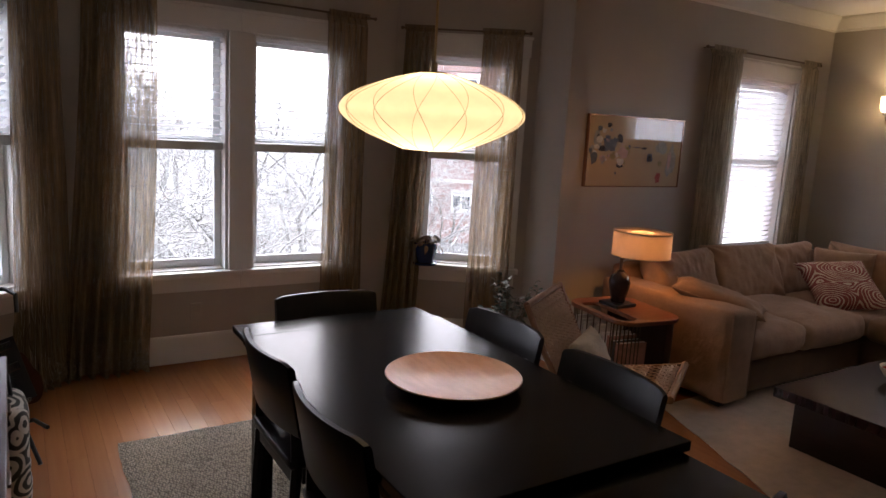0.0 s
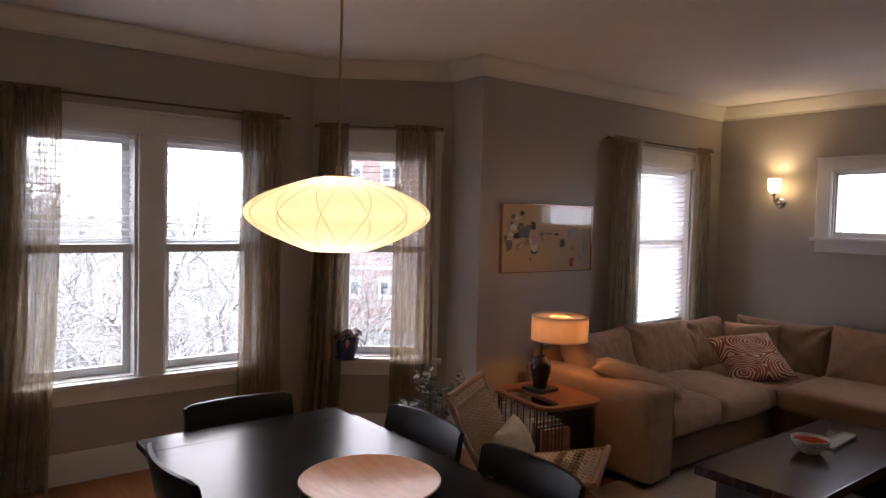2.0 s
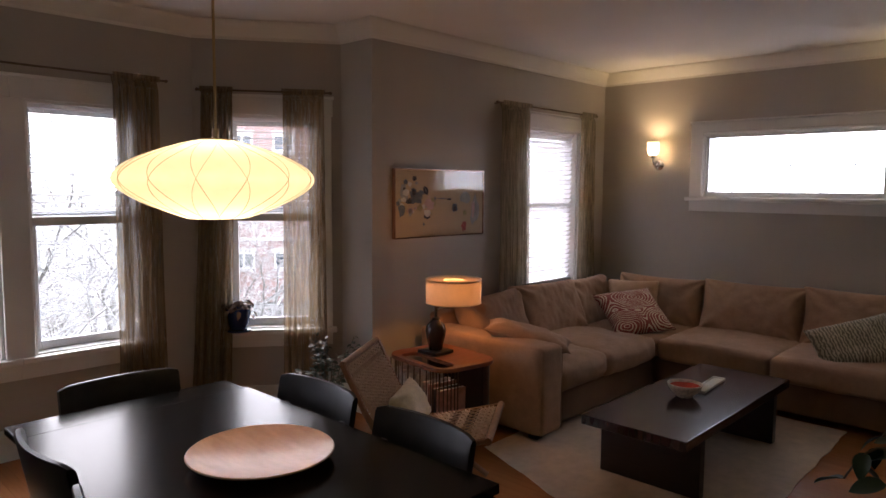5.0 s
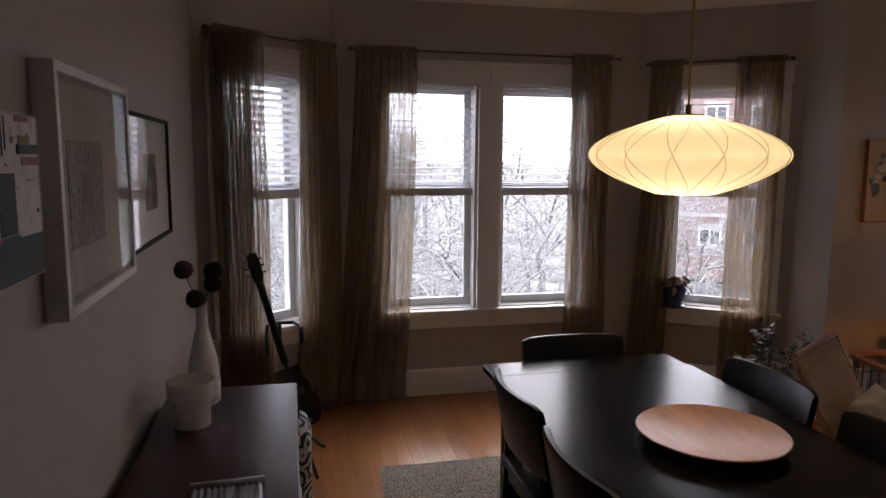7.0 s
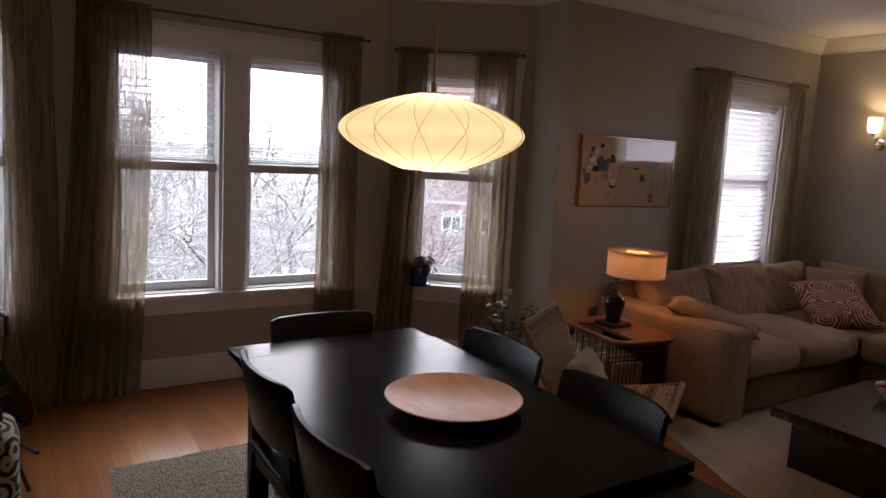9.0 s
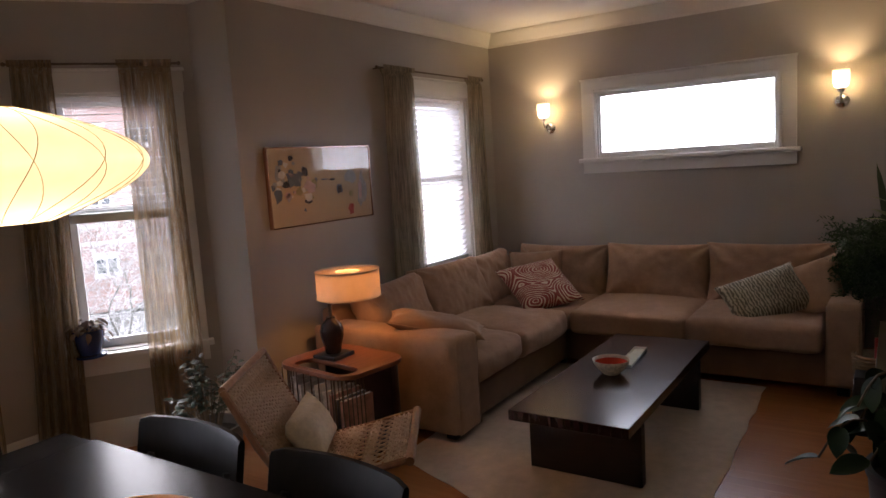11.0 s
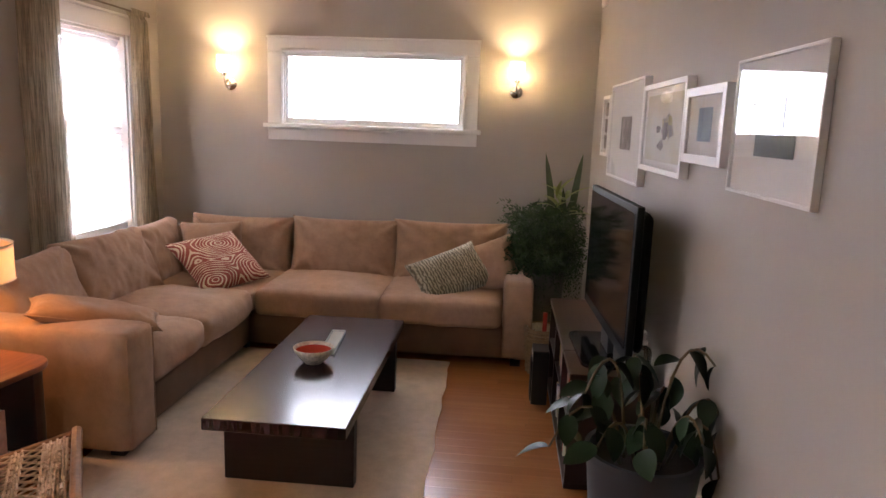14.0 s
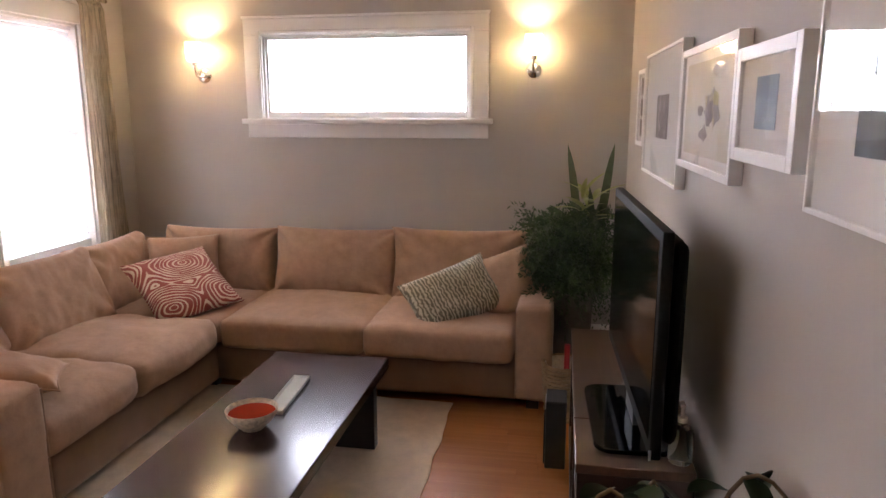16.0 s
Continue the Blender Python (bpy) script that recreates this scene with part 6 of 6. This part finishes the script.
# ---- guitar on its stand, cloth bag ----
def guitar():
    g = new("electric_guitar")
    g.matrix_world = pose(-0.065, 3.37, 0.155, -11, -14, 14)
    bm = bmesh.new()
    out = []
    for k in range(48):
        a = 2 * math.pi * k / 48
        r = 0.155 + 0.035 * math.cos(2 * a) + 0.02 * math.cos(3 * a + 0.6) - 0.03 * math.exp(-((math.sin(a) - 0.15) ** 2) * 30)
        out.append((r * math.cos(a) * 0.54, r * math.sin(a) * 1.28 + 0.25))
    slab(bm, out, -0.02, 0.022, 0.004)
    bmesh.ops.transform(bm, matrix=Matrix.Rotation(radians(90), 4, "X"), verts=bm.verts)
    part("guitar_body", bm, paint("amber_burst_lacquer", (0.07, 0.022, 0.01), 0.2, 0.4, 40, 0.0, 0.0, 6), g, smooth=40)
    part("pickguard", boxes((-0.075, 0.065, -0.026, -0.0225, 0.14, 0.44), bevel=0.001), M_BLACK, g)
    part("neck", boxes((-0.019, 0.019, -0.028, -0.006, 0.46, 0.90), bevel=0.006), M_ESPRESSO, g)
    bm = slab(bmesh.new(), [(-0.019, 0.90), (0.019, 0.90), (0.030, 0.935), (0.036, 0.99), (0.030, 1.05), (0.004, 1.066), (-0.022, 1.05), (-0.030, 0.99), (-0.026, 0.935)], 0.006, 0.020, 0.002)
    bmesh.ops.transform(bm, matrix=Matrix.Rotation(radians(90), 4, "X"), verts=bm.verts)
    part("headstock", bm, M_BLACK, g, smooth=40)
    for k in range(3):
        for sx in (-1, 1):
            bm = bmesh.new()
            tube(bm, [(sx * 0.028, -0.014, 0.95 + 0.036 * k), (sx * 0.050, -0.014, 0.95 + 0.036 * k)], [0.004, 0.008], 8)
            part("tuning_peg", bm, M_CHROME, g)
    for k in range(6):
        bm = bmesh.new()
        tube(bm, [(-0.0125 + 0.005 * k, -0.0365, 0.14), (-0.0125 + 0.005 * k, -0.030, 0.90)], 0.0006, 4)
        part("string", bm, M_CHROME, g)
    part("bridge", boxes((-0.04, 0.04, -0.034, -0.0265, 0.13, 0.15), bevel=0.002), M_CHROME, g)
    part("pickup", boxes((-0.045, 0.045, -0.034, -0.0265, 0.29, 0.325), bevel=0.002), M_CHROME, g)
    part("pickup", boxes((-0.045, 0.045, -0.034, -0.0265, 0.39, 0.425), bevel=0.002), M_CHROME, g)
    tagged(g, "amber electric guitar leaning upright on a black stand", "guitar")
    s = empty("guitar_stand", (-0.13, 3.42, 0), 14)
    for pts, nm in (([(-0.06, 0.125, 0.79), (-0.03, 0.09, 0.50), (0, 0.06, 0.30), (-0.16, -0.14, 0.008)], "leg"), ([(0, 0.06, 0.30), (0.06, -0.14, 0.008)], "leg"), ([(0, 0.06, 0.40), (0, 0.20, 0.008)], "leg"), ([(-0.10, -0.12, 0.17), (-0.09, 0.05, 0.15), (0.09, 0.05, 0.15), (0.10, -0.12, 0.17)], "cradle"), ([(-0.15, 0.0, 0.66), (-0.155, 0.0, 0.75), (-0.13, 0.09, 0.785), (-0.06, 0.125, 0.79), (0.01, 0.10, 0.79), (0.03, 0.01, 0.78), (0.03, 0.0, 0.70)], "yoke")):
        bm = bmesh.new()
        tube(bm, pts, 0.010, 8)
        part(nm, bm, M_BLACK, s, smooth=40)
    tagged(s, "black folding guitar stand beside the sideboard", "guitar stand")


guitar()
bag = empty("fabric_bag", (-0.19, 2.86, 0))
part("bag_body", puffy(0.22, 0.30, 0.50, 0.06, 0.02, 0.012, 5), M_ZEBRA, bag, smooth=True).location = (0, 0, 0.255)
bm = bmesh.new()
tube(bm, [(-0.06, 0, 0.49), (-0.05, 0, 0.60), (0.0, 0, 0.64), (0.05, 0, 0.60), (0.06, 0, 0.49)], 0.008, 6)
part("handle", bm, M_BLACK, bag, smooth=True)
tagged(bag, "black and white patterned fabric bag by the sideboard", "bag")


# ---- blinds ----
def blind(m, width, top, bottom, tilt, label, n_gap=0.045):
    """A slatted blind in a window opening: x along the wall, y into the room."""
    b = new("venetian_blind")
    b.matrix_world = m
    part("headrail", boxes((0.022, width - 0.022, -0.075, -0.03, top - 0.045, top - 0.02), bevel=0.003), M_BLIND, b)
    bm = bmesh.new()
    box(bm, 0.026, width - 0.026, -0.022, 0.022, -0.0012, 0.0012)
    me = bpy.data.meshes.new("slat")
    bm.to_mesh(me)
    bm.free()
    me.materials.append(M_BLIND)
    z = top - 0.075
    while z > bottom + 0.05:
        ob = new("slat", me)
        ob.parent = b
        ob.matrix_local = pose(0, -0.053, z, tilt, 0, 0)
        z -= n_gap
    part("bottom_rail", boxes((0.024, width - 0.024, -0.078, -0.03, bottom, bottom + 0.055), bevel=0.004), M_SASH, b)
    for x in (0.12, width - 0.12):
        part("ladder_cord", boxes((x - 0.0015, x + 0.0015, -0.054, -0.052, bottom + 0.056, top - 0.046)), M_BLIND, b)
    tagged(b, label, "window blind", "window blinds")


HB = Z_HEAD - Z_SILL
HALF = "white slatted blind drawn down over the upper sash"
for args in ((C_BR, C_BL, W_FRONT_R), (C_BR, C_BL, W_FRONT_L), (C_RET, C_BR, W_SIDE_R)):
    blind(on_wall(args[0], args[1], args[2][0], Z_SILL), args[2][1] - args[2][0], HB, 0.80, -10, HALF)
blind(on_wall(C_BL, C_LW, W_SIDE_L[0], Z_SILL), W_SIDE_L[1] - W_SIDE_L[0], HB, 0.80, 28, HALF)
blind(on_wall(C_PIC, C_OUT, W_LIVING[0], W_LIVING[2]), W_LIVING[1] - W_LIVING[0], W_LIVING[3] - W_LIVING[2], 0.03, 58, "white slatted blind drawn fully down")


# ---- curtains and rods ----
def curtain(m, x0, x1, top, folds, seed, hem_shift=0.0, hem_grow=1.15, amp=0.035, floor=0.012, cloth_mat=None):
    """A gathered sheer panel hung from the rod, on a wall's pose; it widens to the hem and drifts sideways."""
    c = new("sheer_curtain")
    c.matrix_world = m
    bm = bmesh.new()
    nx, nz = folds * 10, 36
    rng = random.Random(seed)
    ph = [rng.uniform(0, 6.28) for _ in range(4)]
    w, mid = x1 - x0, (x0 + x1) / 2
    g = []
    for j in range(nz + 1):
        t = j / nz
        z = top - (top - floor) * t
        row = []
        for i in range(nx + 1):
            u = i / nx
            wide = 1 + (hem_grow - 1) * t
            warp = u + 0.025 * math.sin(6.28 * u * 1.5 + ph[0] + t)
            x = mid + (warp - 0.5) * w * wide + hem_shift * t ** 1.5
            a = amp * (0.55 + 0.6 * t) * (0.7 + 0.5 * math.sin(3 * u + ph[1]))
            y = 0.055 + a * math.sin(6.28 * folds * u + ph[2] + 0.8 * math.sin(2.2 * t + ph[3])) + 0.02 * noise.noise(Vector((u * 6, t * 3, seed)))
            y = max(0.028 if z > 2.3 else 0.062 if z > 0.45 else 0.03, y + (0.03 if z < 2.3 else 0))
            if t > 0.95:
                z2 = max(0.006, z + 0.008 * math.sin(12 * u + ph[1]))
                row.append(bm.verts.new((x, y + (t - 0.95) * 0.8, z2)))
            else:
                row.append(bm.verts.new((x, y, z)))
        g.append(row)
    for a, b in zip(g, g[1:]):
        for k in range(nx):
            bm.faces.new((a[k], a[k + 1], b[k + 1], b[k]))
    part("panel", bm, cloth_mat or M_LINEN, c, smooth=True)
    bm = bmesh.new()
    n = 48
    strip = [[bm.verts.new((x0 + w * k / n, 0.092 + 0.006 * math.sin(k * 1.3 + ph[0]), top + dz)) for k in range(n + 1)] for dz in (-0.016, 0.0, 0.022)]
    for a, b in zip(strip, strip[1:]):
        for k in range(n):
            bm.faces.new((a[k], a[k + 1], b[k + 1], b[k]))
    part("heading", bm, cloth_mat or M_LINEN, c)
    tagged(c, "floor-length linen curtain, coloured paler as if lit, gathered" if cloth_mat else "floor-length olive-brown sheer linen curtain, gathered", "curtain", "sheer curtains at the windows")
    return c


def rod(m, x0, x1, z):
    r = new("curtain_rod")
    r.matrix_world = m
    bm = bmesh.new()
    tube(bm, [(x0, 0.075, z), (x1, 0.075, z)], 0.007, 10)
    part("pole", bm, M_BRONZE, r, smooth=40)
    for x in (x0, x1):
        bm = bmesh.new()
        bmesh.ops.create_icosphere(bm, subdivisions=2, radius=0.013, matrix=Matrix.Translation((x, 0.075, z)))
        part("finial", bm, M_BRONZE, r, smooth=True)
    for x in (x0 + 0.05, x1 - 0.05):
        bm = bmesh.new()
        tube(bm, [(x, 0.001, z), (x, 0.075, z - 0.004)], 0.005, 8)
        part("bracket", bm, M_BRONZE, r)
    tagged(r, "thin dark metal curtain rod above the window", "curtain rod", "curtain rods")


ROD_Z = 2.345
F = on_wall(C_BR, C_BL)
rod(F, 0.22, 2.08, ROD_Z)
curtain(F, 0.27, 0.57, ROD_Z, 6, 1, 0.0, 1.1)
curtain(F, 1.65, 2.04, ROD_Z, 8, 2, 0.13, 1.3)
SR = on_wall(C_RET, C_BR)
rod(SR, 0.08, 0.99, ROD_Z - 0.03)
curtain(SR, 0.12, 0.42, ROD_Z - 0.03, 6, 3, 0.0, 1.1)
curtain(SR, 0.75, 0.97, ROD_Z - 0.03, 5, 4, 0.08, 1.3)
SL = on_wall(C_BL, C_LW)
rod(SL, 0.04, 0.93, ROD_Z)
curtain(SL, 0.02, 0.285, ROD_Z, 6, 5, 0.02, 1.35)
curtain(SL, 0.57, 0.90, ROD_Z, 12, 6, 0.0, 1.05, amp=0.05)
LV = on_wall(C_PIC, C_OUT)
rod(LV, 0.28, 1.82, ROD_Z + 0.01)
curtain(LV, 0.31, 0.56, ROD_Z + 0.01, 5, 7, 0.0, 1.1, floor=0.15, cloth_mat=M_LINEN_LIT)
curtain(LV, 1.37, 1.77, ROD_Z + 0.01, 8, 8, 0.0, 1.05, floor=0.15, cloth_mat=M_LINEN_LIT)
window_daylight(LV @ pose((W_LIVING[0] + W_LIVING[1]) / 2, -0.30, (W_LIVING[2] + W_LIVING[3]) / 2, -90, 0, 0), W_LIVING[1] - W_LIVING[0], W_LIVING[3] - W_LIVING[2])


# ---- small fittings ----
vent = new("wall_vent")
vent.matrix_world = on_wall(C_TVE, C_FR, 4.70, 2.52)
part("grille_frame", boxes((0, 0.16, 0.001, 0.02, 0, 0.13), bevel=0.004), M_CROWN, vent)
for k in range(5):
    part("slat", boxes((0.015, 0.145, 0.0205, 0.026, 0.018 + 0.022 * k, 0.030 + 0.022 * k)), M_CROWN, vent)
tagged(vent, "small cream louvred vent high on the wall", "vent")


def outlet(m):
    o = new("power_outlet")
    o.matrix_world = m
    part("cover_plate", boxes((-0.035, 0.035, 0.001, 0.006, -0.057, 0.057), bevel=0.002), M_WALL, o)
    for z in (-0.022, 0.022):
        part("socket", boxes((-0.016, 0.016, 0.0062, 0.0085, z - 0.014, z + 0.014), bevel=0.001), M_WALL, o)
    tagged(o, "power outlet painted over in the wall colour", "power outlet", "power outlets")


outlet(on_wall(C_BR, C_BL, 1.42, 0.34))
outlet(on_wall(C_BL, C_LW, 0.42, 0.34))

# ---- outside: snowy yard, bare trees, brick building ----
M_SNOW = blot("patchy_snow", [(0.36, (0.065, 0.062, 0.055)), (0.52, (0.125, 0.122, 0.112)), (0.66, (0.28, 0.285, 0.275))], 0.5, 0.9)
GROUND_Z = -3.6
bm = bmesh.new()
n = 40
grid = {}
for i in range(n + 1):
    for j in range(n + 1):
        u, w = 2 * i / n - 1, 2 * j / n - 1
        x, y = math.copysign(abs(u) ** 2.2, u) * 600, math.copysign(abs(w) ** 2.2, w) * 600
        z = GROUND_Z + (0.5 * noise.noise(Vector((x * 0.06, y * 0.06, 2))) if abs(x) + abs(y) > 9 else 0)
        grid[i, j] = bm.verts.new((x, y, z))
for i in range(n):
    for j in range(n):
        bm.faces.new((grid[i, j], grid[i + 1, j], grid[i + 1, j + 1], grid[i, j + 1]))
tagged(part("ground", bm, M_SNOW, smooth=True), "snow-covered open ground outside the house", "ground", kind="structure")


def bark_snow():
    m, n_, l, b = nodes_of("snowy_bark")
    v = coords(n_, l)
    geo = n_.new("ShaderNodeNewGeometry")
    sep = n_.new("ShaderNodeSeparateXYZ")
    l.new(geo.outputs["Normal"], sep.inputs[0])
    add = n_.new("ShaderNodeMath")
    add.operation = "ADD"
    l.new(sep.outputs["Z"], add.inputs[0])
    l.new(noise_tex(n_, l, v, 3, 3), add.inputs[1])
    c = ramp(n_, l, add.outputs[0], [(0.30, (0.13, 0.125, 0.113)), (0.80, (0.36, 0.365, 0.345))])
    l.new(c, b.inputs["Base Color"])
    b.inputs["Roughness"].default_value = 0.9
    return m


M_BARK = bark_snow()
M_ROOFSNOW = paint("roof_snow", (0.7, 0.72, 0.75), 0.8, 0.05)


def bare_tree(place, height, seed, spread=0.5, depth=5, name="bare_tree", stuff=None, lean=(0, 0)):
    """A leafless tree: a tapered trunk that forks again and again, snow lying on its limbs."""
    rng = random.Random(seed)
    trunk, limbs = bmesh.new(), bmesh.new()

    def grow(p, d, length, r, lev):
        target = trunk if lev == 0 else limbs
        pts, radii = [p], [r]
        q = p
        cuts = 4 if lev < 4 else 2
        sag = 0.0 if lev == 0 else -0.16 if lev < 3 else 0.05
        for k in range(cuts):
            d = (d + Vector((rng.uniform(-1, 1), rng.uniform(-1, 1), rng.uniform(-0.6, 0.6) + sag)) * (0.10 + 0.07 * lev)).normalized()
            q = q + d * length / cuts
            pts.append(q)
            radii.append(max(0.0055, r * (1 - 0.30 * (k + 1) / cuts)))
        tube(target if stuff is None else stuff, pts, radii, 6 if lev < 2 else 4 if lev < 4 else 3, False)
        if lev < depth:
            for k in range(3 if lev < 2 else rng.choice((2, 3))):
                f = rng.uniform(0.25, 0.95) if k else 1.0
                s = pts[-1] if f == 1.0 else pts[-2].lerp(pts[-1], f)
                nd = (d + Vector((rng.uniform(-1, 1), rng.uniform(-1, 1), rng.uniform(-0.45, 0.35))) * spread * (1.5 if k else 0.7)).normalized()
                grow(s, nd, length * rng.uniform(0.66, 0.86), radii[-1] * rng.uniform(0.62, 0.84), lev + 1)

    grow(Vector((0, 0, 0)) if stuff is None else Vector(place), Vector((*lean, 1)).normalized(), height * 0.3, height * 0.012, 0)
    if stuff is not None:
        trunk.free(), limbs.free()
        return
    t = empty(name, place, 0)
    part("trunk", trunk, M_BARK, t, smooth=True)
    part("limbs", limbs, M_BARK, t, smooth=True)
    tagged(t, "bare leafless tree with snow lying on its branches", "tree", "bare trees in the yard")


for k, (x, y, h, sp) in enumerate(((1.6, 12.0, 6.5, 0.95), (3.4, 12.5, 6.0, 0.95), (-0.6, 13.0, 6.5, 0.95), (2.4, 13.5, 7.5, 0.8), (5.2, 11.5, 6.0, 0.85), (-1.8, 11.5, 7.0, 0.8), (4.0, 17.0, 9.0, 0.75), (-4.5, 14.0, 8.0, 0.75), (8.4, 14.0, 6.5, 0.85), (0.4, 18.0, 9.5, 0.75), (7.5, 20.0, 9.0, 0.75), (11.5, 18.0, 7.0, 0.85), (-8.0, 12.0, 8.0, 0.75), (0.6, 10.0, 5.5, 0.9), (2.9, 15.5, 7.0, 0.9), (1.0, 15.0, 6.5, 0.95), (-0.4, 16.5, 7.5, 0.9), (3.6, 20.0, 8.5, 0.8), (6.4, 16.0, 6.5, 0.9), (-2.6, 15.0, 7.0, 0.9))):
    bare_tree((x, y, GROUND_Z - 0.2), h * 0.95, 40 + k, sp, 7)
bm = bmesh.new()
rng = random.Random(77)
for k in range(190):
    a = radians(rng.uniform(35, 150))
    r = rng.uniform(24, 60)
    x, y = r * math.cos(a), r * math.sin(a)
    if 0.38 < x / y < 1.2:
        continue
    bare_tree((x, y, GROUND_Z - 0.4), rng.uniform(7, 11), 200 + k, 0.75, 5, stuff=bm)
tagged(part("far_woods", bm, M_BARK), "distant bare winter woods dusted with snow", "woods", kind="stuff")
bm = bmesh.new()
for k in range(150):
    x, y = rng.uniform(-10, 16), rng.uniform(9, 26)
    for s in range(9):
        a = rng.uniform(0, 6.28)
        h = rng.uniform(0.6, 1.7)
        tube(bm, [(x, y, GROUND_Z - 0.4), (x + 0.3 * math.cos(a), y + 0.3 * math.sin(a), GROUND_Z + h * 0.6), (x + 1.1 * math.cos(a), y + 1.1 * math.sin(a), GROUND_Z + h * 0.8)], [0.02, 0.014, 0.006], 3, False)
tagged(part("bare_shrubs", bm, M_BARK), "low tangled bare shrubs under snow", "shrubs", kind="stuff")


def brick_building():
    b = empty("brick_building", (17.57, 26.39, GROUND_Z), 142)
    m, n_, l, bs = nodes_of("red_brick_facade")
    v = coords(n_, l)
    sw = n_.new("ShaderNodeSeparateXYZ")
    l.new(v, sw.inputs[0])
    cb = n_.new("ShaderNodeCombineXYZ")
    l.new(sw.outputs["X"], cb.inputs["X"])
    l.new(sw.outputs["Z"], cb.inputs["Y"])
    br = n_.new("ShaderNodeTexBrick")
    br.inputs["Scale"].default_value = 4.5
    br.inputs["Color1"].default_value, br.inputs["Color2"].default_value, br.inputs["Mortar"].default_value = (0.22, 0.132, 0.113, 1), (0.26, 0.168, 0.148, 1), (0.30, 0.265, 0.25, 1)
    l.new(cb.outputs[0], br.inputs["Vector"])
    l.new(br.outputs["Color"], bs.inputs["Base Color"])
    bs.inputs["Roughness"].default_value = 0.9
    W, H, D = 7.5, 8.4, 10.0
    part("wall", boxes((-W, W - 2.6, -D, 0, 0, H)), m, b, "red brick facade")
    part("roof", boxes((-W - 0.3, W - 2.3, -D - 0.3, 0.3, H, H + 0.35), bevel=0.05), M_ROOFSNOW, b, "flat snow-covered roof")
    for z in (3.35, 6.1):
        part("stone_band", boxes((-W, W - 2.6, 0.002, 0.08, z - 0.55, z - 0.40)), M_STONE, b)
    glass = paint("dark_window_glass", (0.05, 0.06, 0.07), 0.1, 0.2)
    for z in (1.55, 4.1, 6.8):
        for k in range(7):
            x, q = 3.6 - 1.8 * k, 0.42
            w = part("window", boxes((x - q, x + q, 0.001, 0.03, z, z + 0.72)), glass, b)
            part("frame", boxes((x - q - 0.05, x - q + 0.03, 0.0305, 0.07, z, z + 0.72), (x + q - 0.03, x + q + 0.05, 0.0305, 0.07, z, z + 0.72), (x - q + 0.03, x + q - 0.03, 0.0305, 0.07, z + 0.66, z + 0.72), (x - q + 0.03, x + q - 0.03, 0.0305, 0.07, z, z + 0.06), (x - 0.04, x + 0.04, 0.0305, 0.07, z + 0.06, z + 0.66)), M_TRIM, w)
            part("sill", boxes((x - q - 0.1, x + q + 0.1, 0.002, 0.14, z - 0.14, z - 0.02)), M_STONE, w)
            part("lintel", boxes((x - q - 0.1, x + q + 0.1, 0.002, 0.05, z + 0.74, z + 0.92)), M_STONE, w)
    tagged(b, "three-storey red brick building beyond the yard", "building")


M_STONE = paint("pale_limestone", (0.40, 0.375, 0.35), 0.8, 0.1)
brick_building()

# the house's own outer shell below the room
bm = boxes((-1.1, 6.7, -2.6, 3.6, GROUND_Z - 0.3, -0.201))
tagged(part("wall_lower_storey", bm, M_STONE), "plain lower storey wall of the house", "wall", kind="structure")

# ---- strip floor: boards along y ----
def strip_floor():
    rng = random.Random(4)
    w = 0.083
    fl = bpy.data.objects["floor"]
    sizes = [1.0, 1.4, 1.8, 2.2]
    meshes = {}
    for ln in sizes:
        bm = bmesh.new()
        box(bm, -w / 2 + 0.0003, w / 2 - 0.0003, -ln / 2 + 0.0002, ln / 2 - 0.0002, -0.022, 0.0, 0.0004, 1)
        me = bpy.data.meshes.new("plank")
        bm.to_mesh(me)
        bm.free()
        me.materials.append(M_OAK)
        meshes[ln] = me
    rest = bmesh.new()
    count = 0
    for i in range(85):
        x = LEFT_X - 0.1 + w * (i + 0.5)
        y = -0.30 if x > 1.45 else BACK_Y - 0.1
        first = rng.uniform(0.3, 1.0)
        while y < 4.6:
            ln = rng.choice(sizes)
            if first:
                box(rest, x - w / 2 + 0.0003, x + w / 2 - 0.0003, y + 0.0002, y + first - 0.0002, -0.022, 0.0)
                y, first = y + first, 0
            yc = y + ln / 2
            near = (x < 0.8 and yc > 1.9) or (2.45 < x < 6.0 and yc < 2.9 and yc > -0.6)
            if near and count < 290:
                ob = new("plank", meshes[ln])
                ob.location = (x, yc, 0)
                ob.parent = fl
                count += 1
            else:
                box(rest, x - w / 2 + 0.0003, x + w / 2 - 0.0003, y + 0.0002, y + ln - 0.0002, -0.022, 0.0)
            y += ln
    tagged(part("far_planks", rest, M_OAK_REST, fl), kind="stuff")


M_OAK_REST = M_OAK.copy()
M_OAK_REST.name = "honey_oak_floor_joined"
nt = M_OAK_REST.node_tree
for nd in list(nt.nodes):
    if nd.bl_idname == "ShaderNodeObjectInfo":
        geo = nt.nodes.new("ShaderNodeNewGeometry")
        for lk in list(nd.outputs["Random"].links):
            nt.links.new(geo.outputs["Random Per Island"], lk.to_socket)
        nt.nodes.remove(nd)
strip_floor()
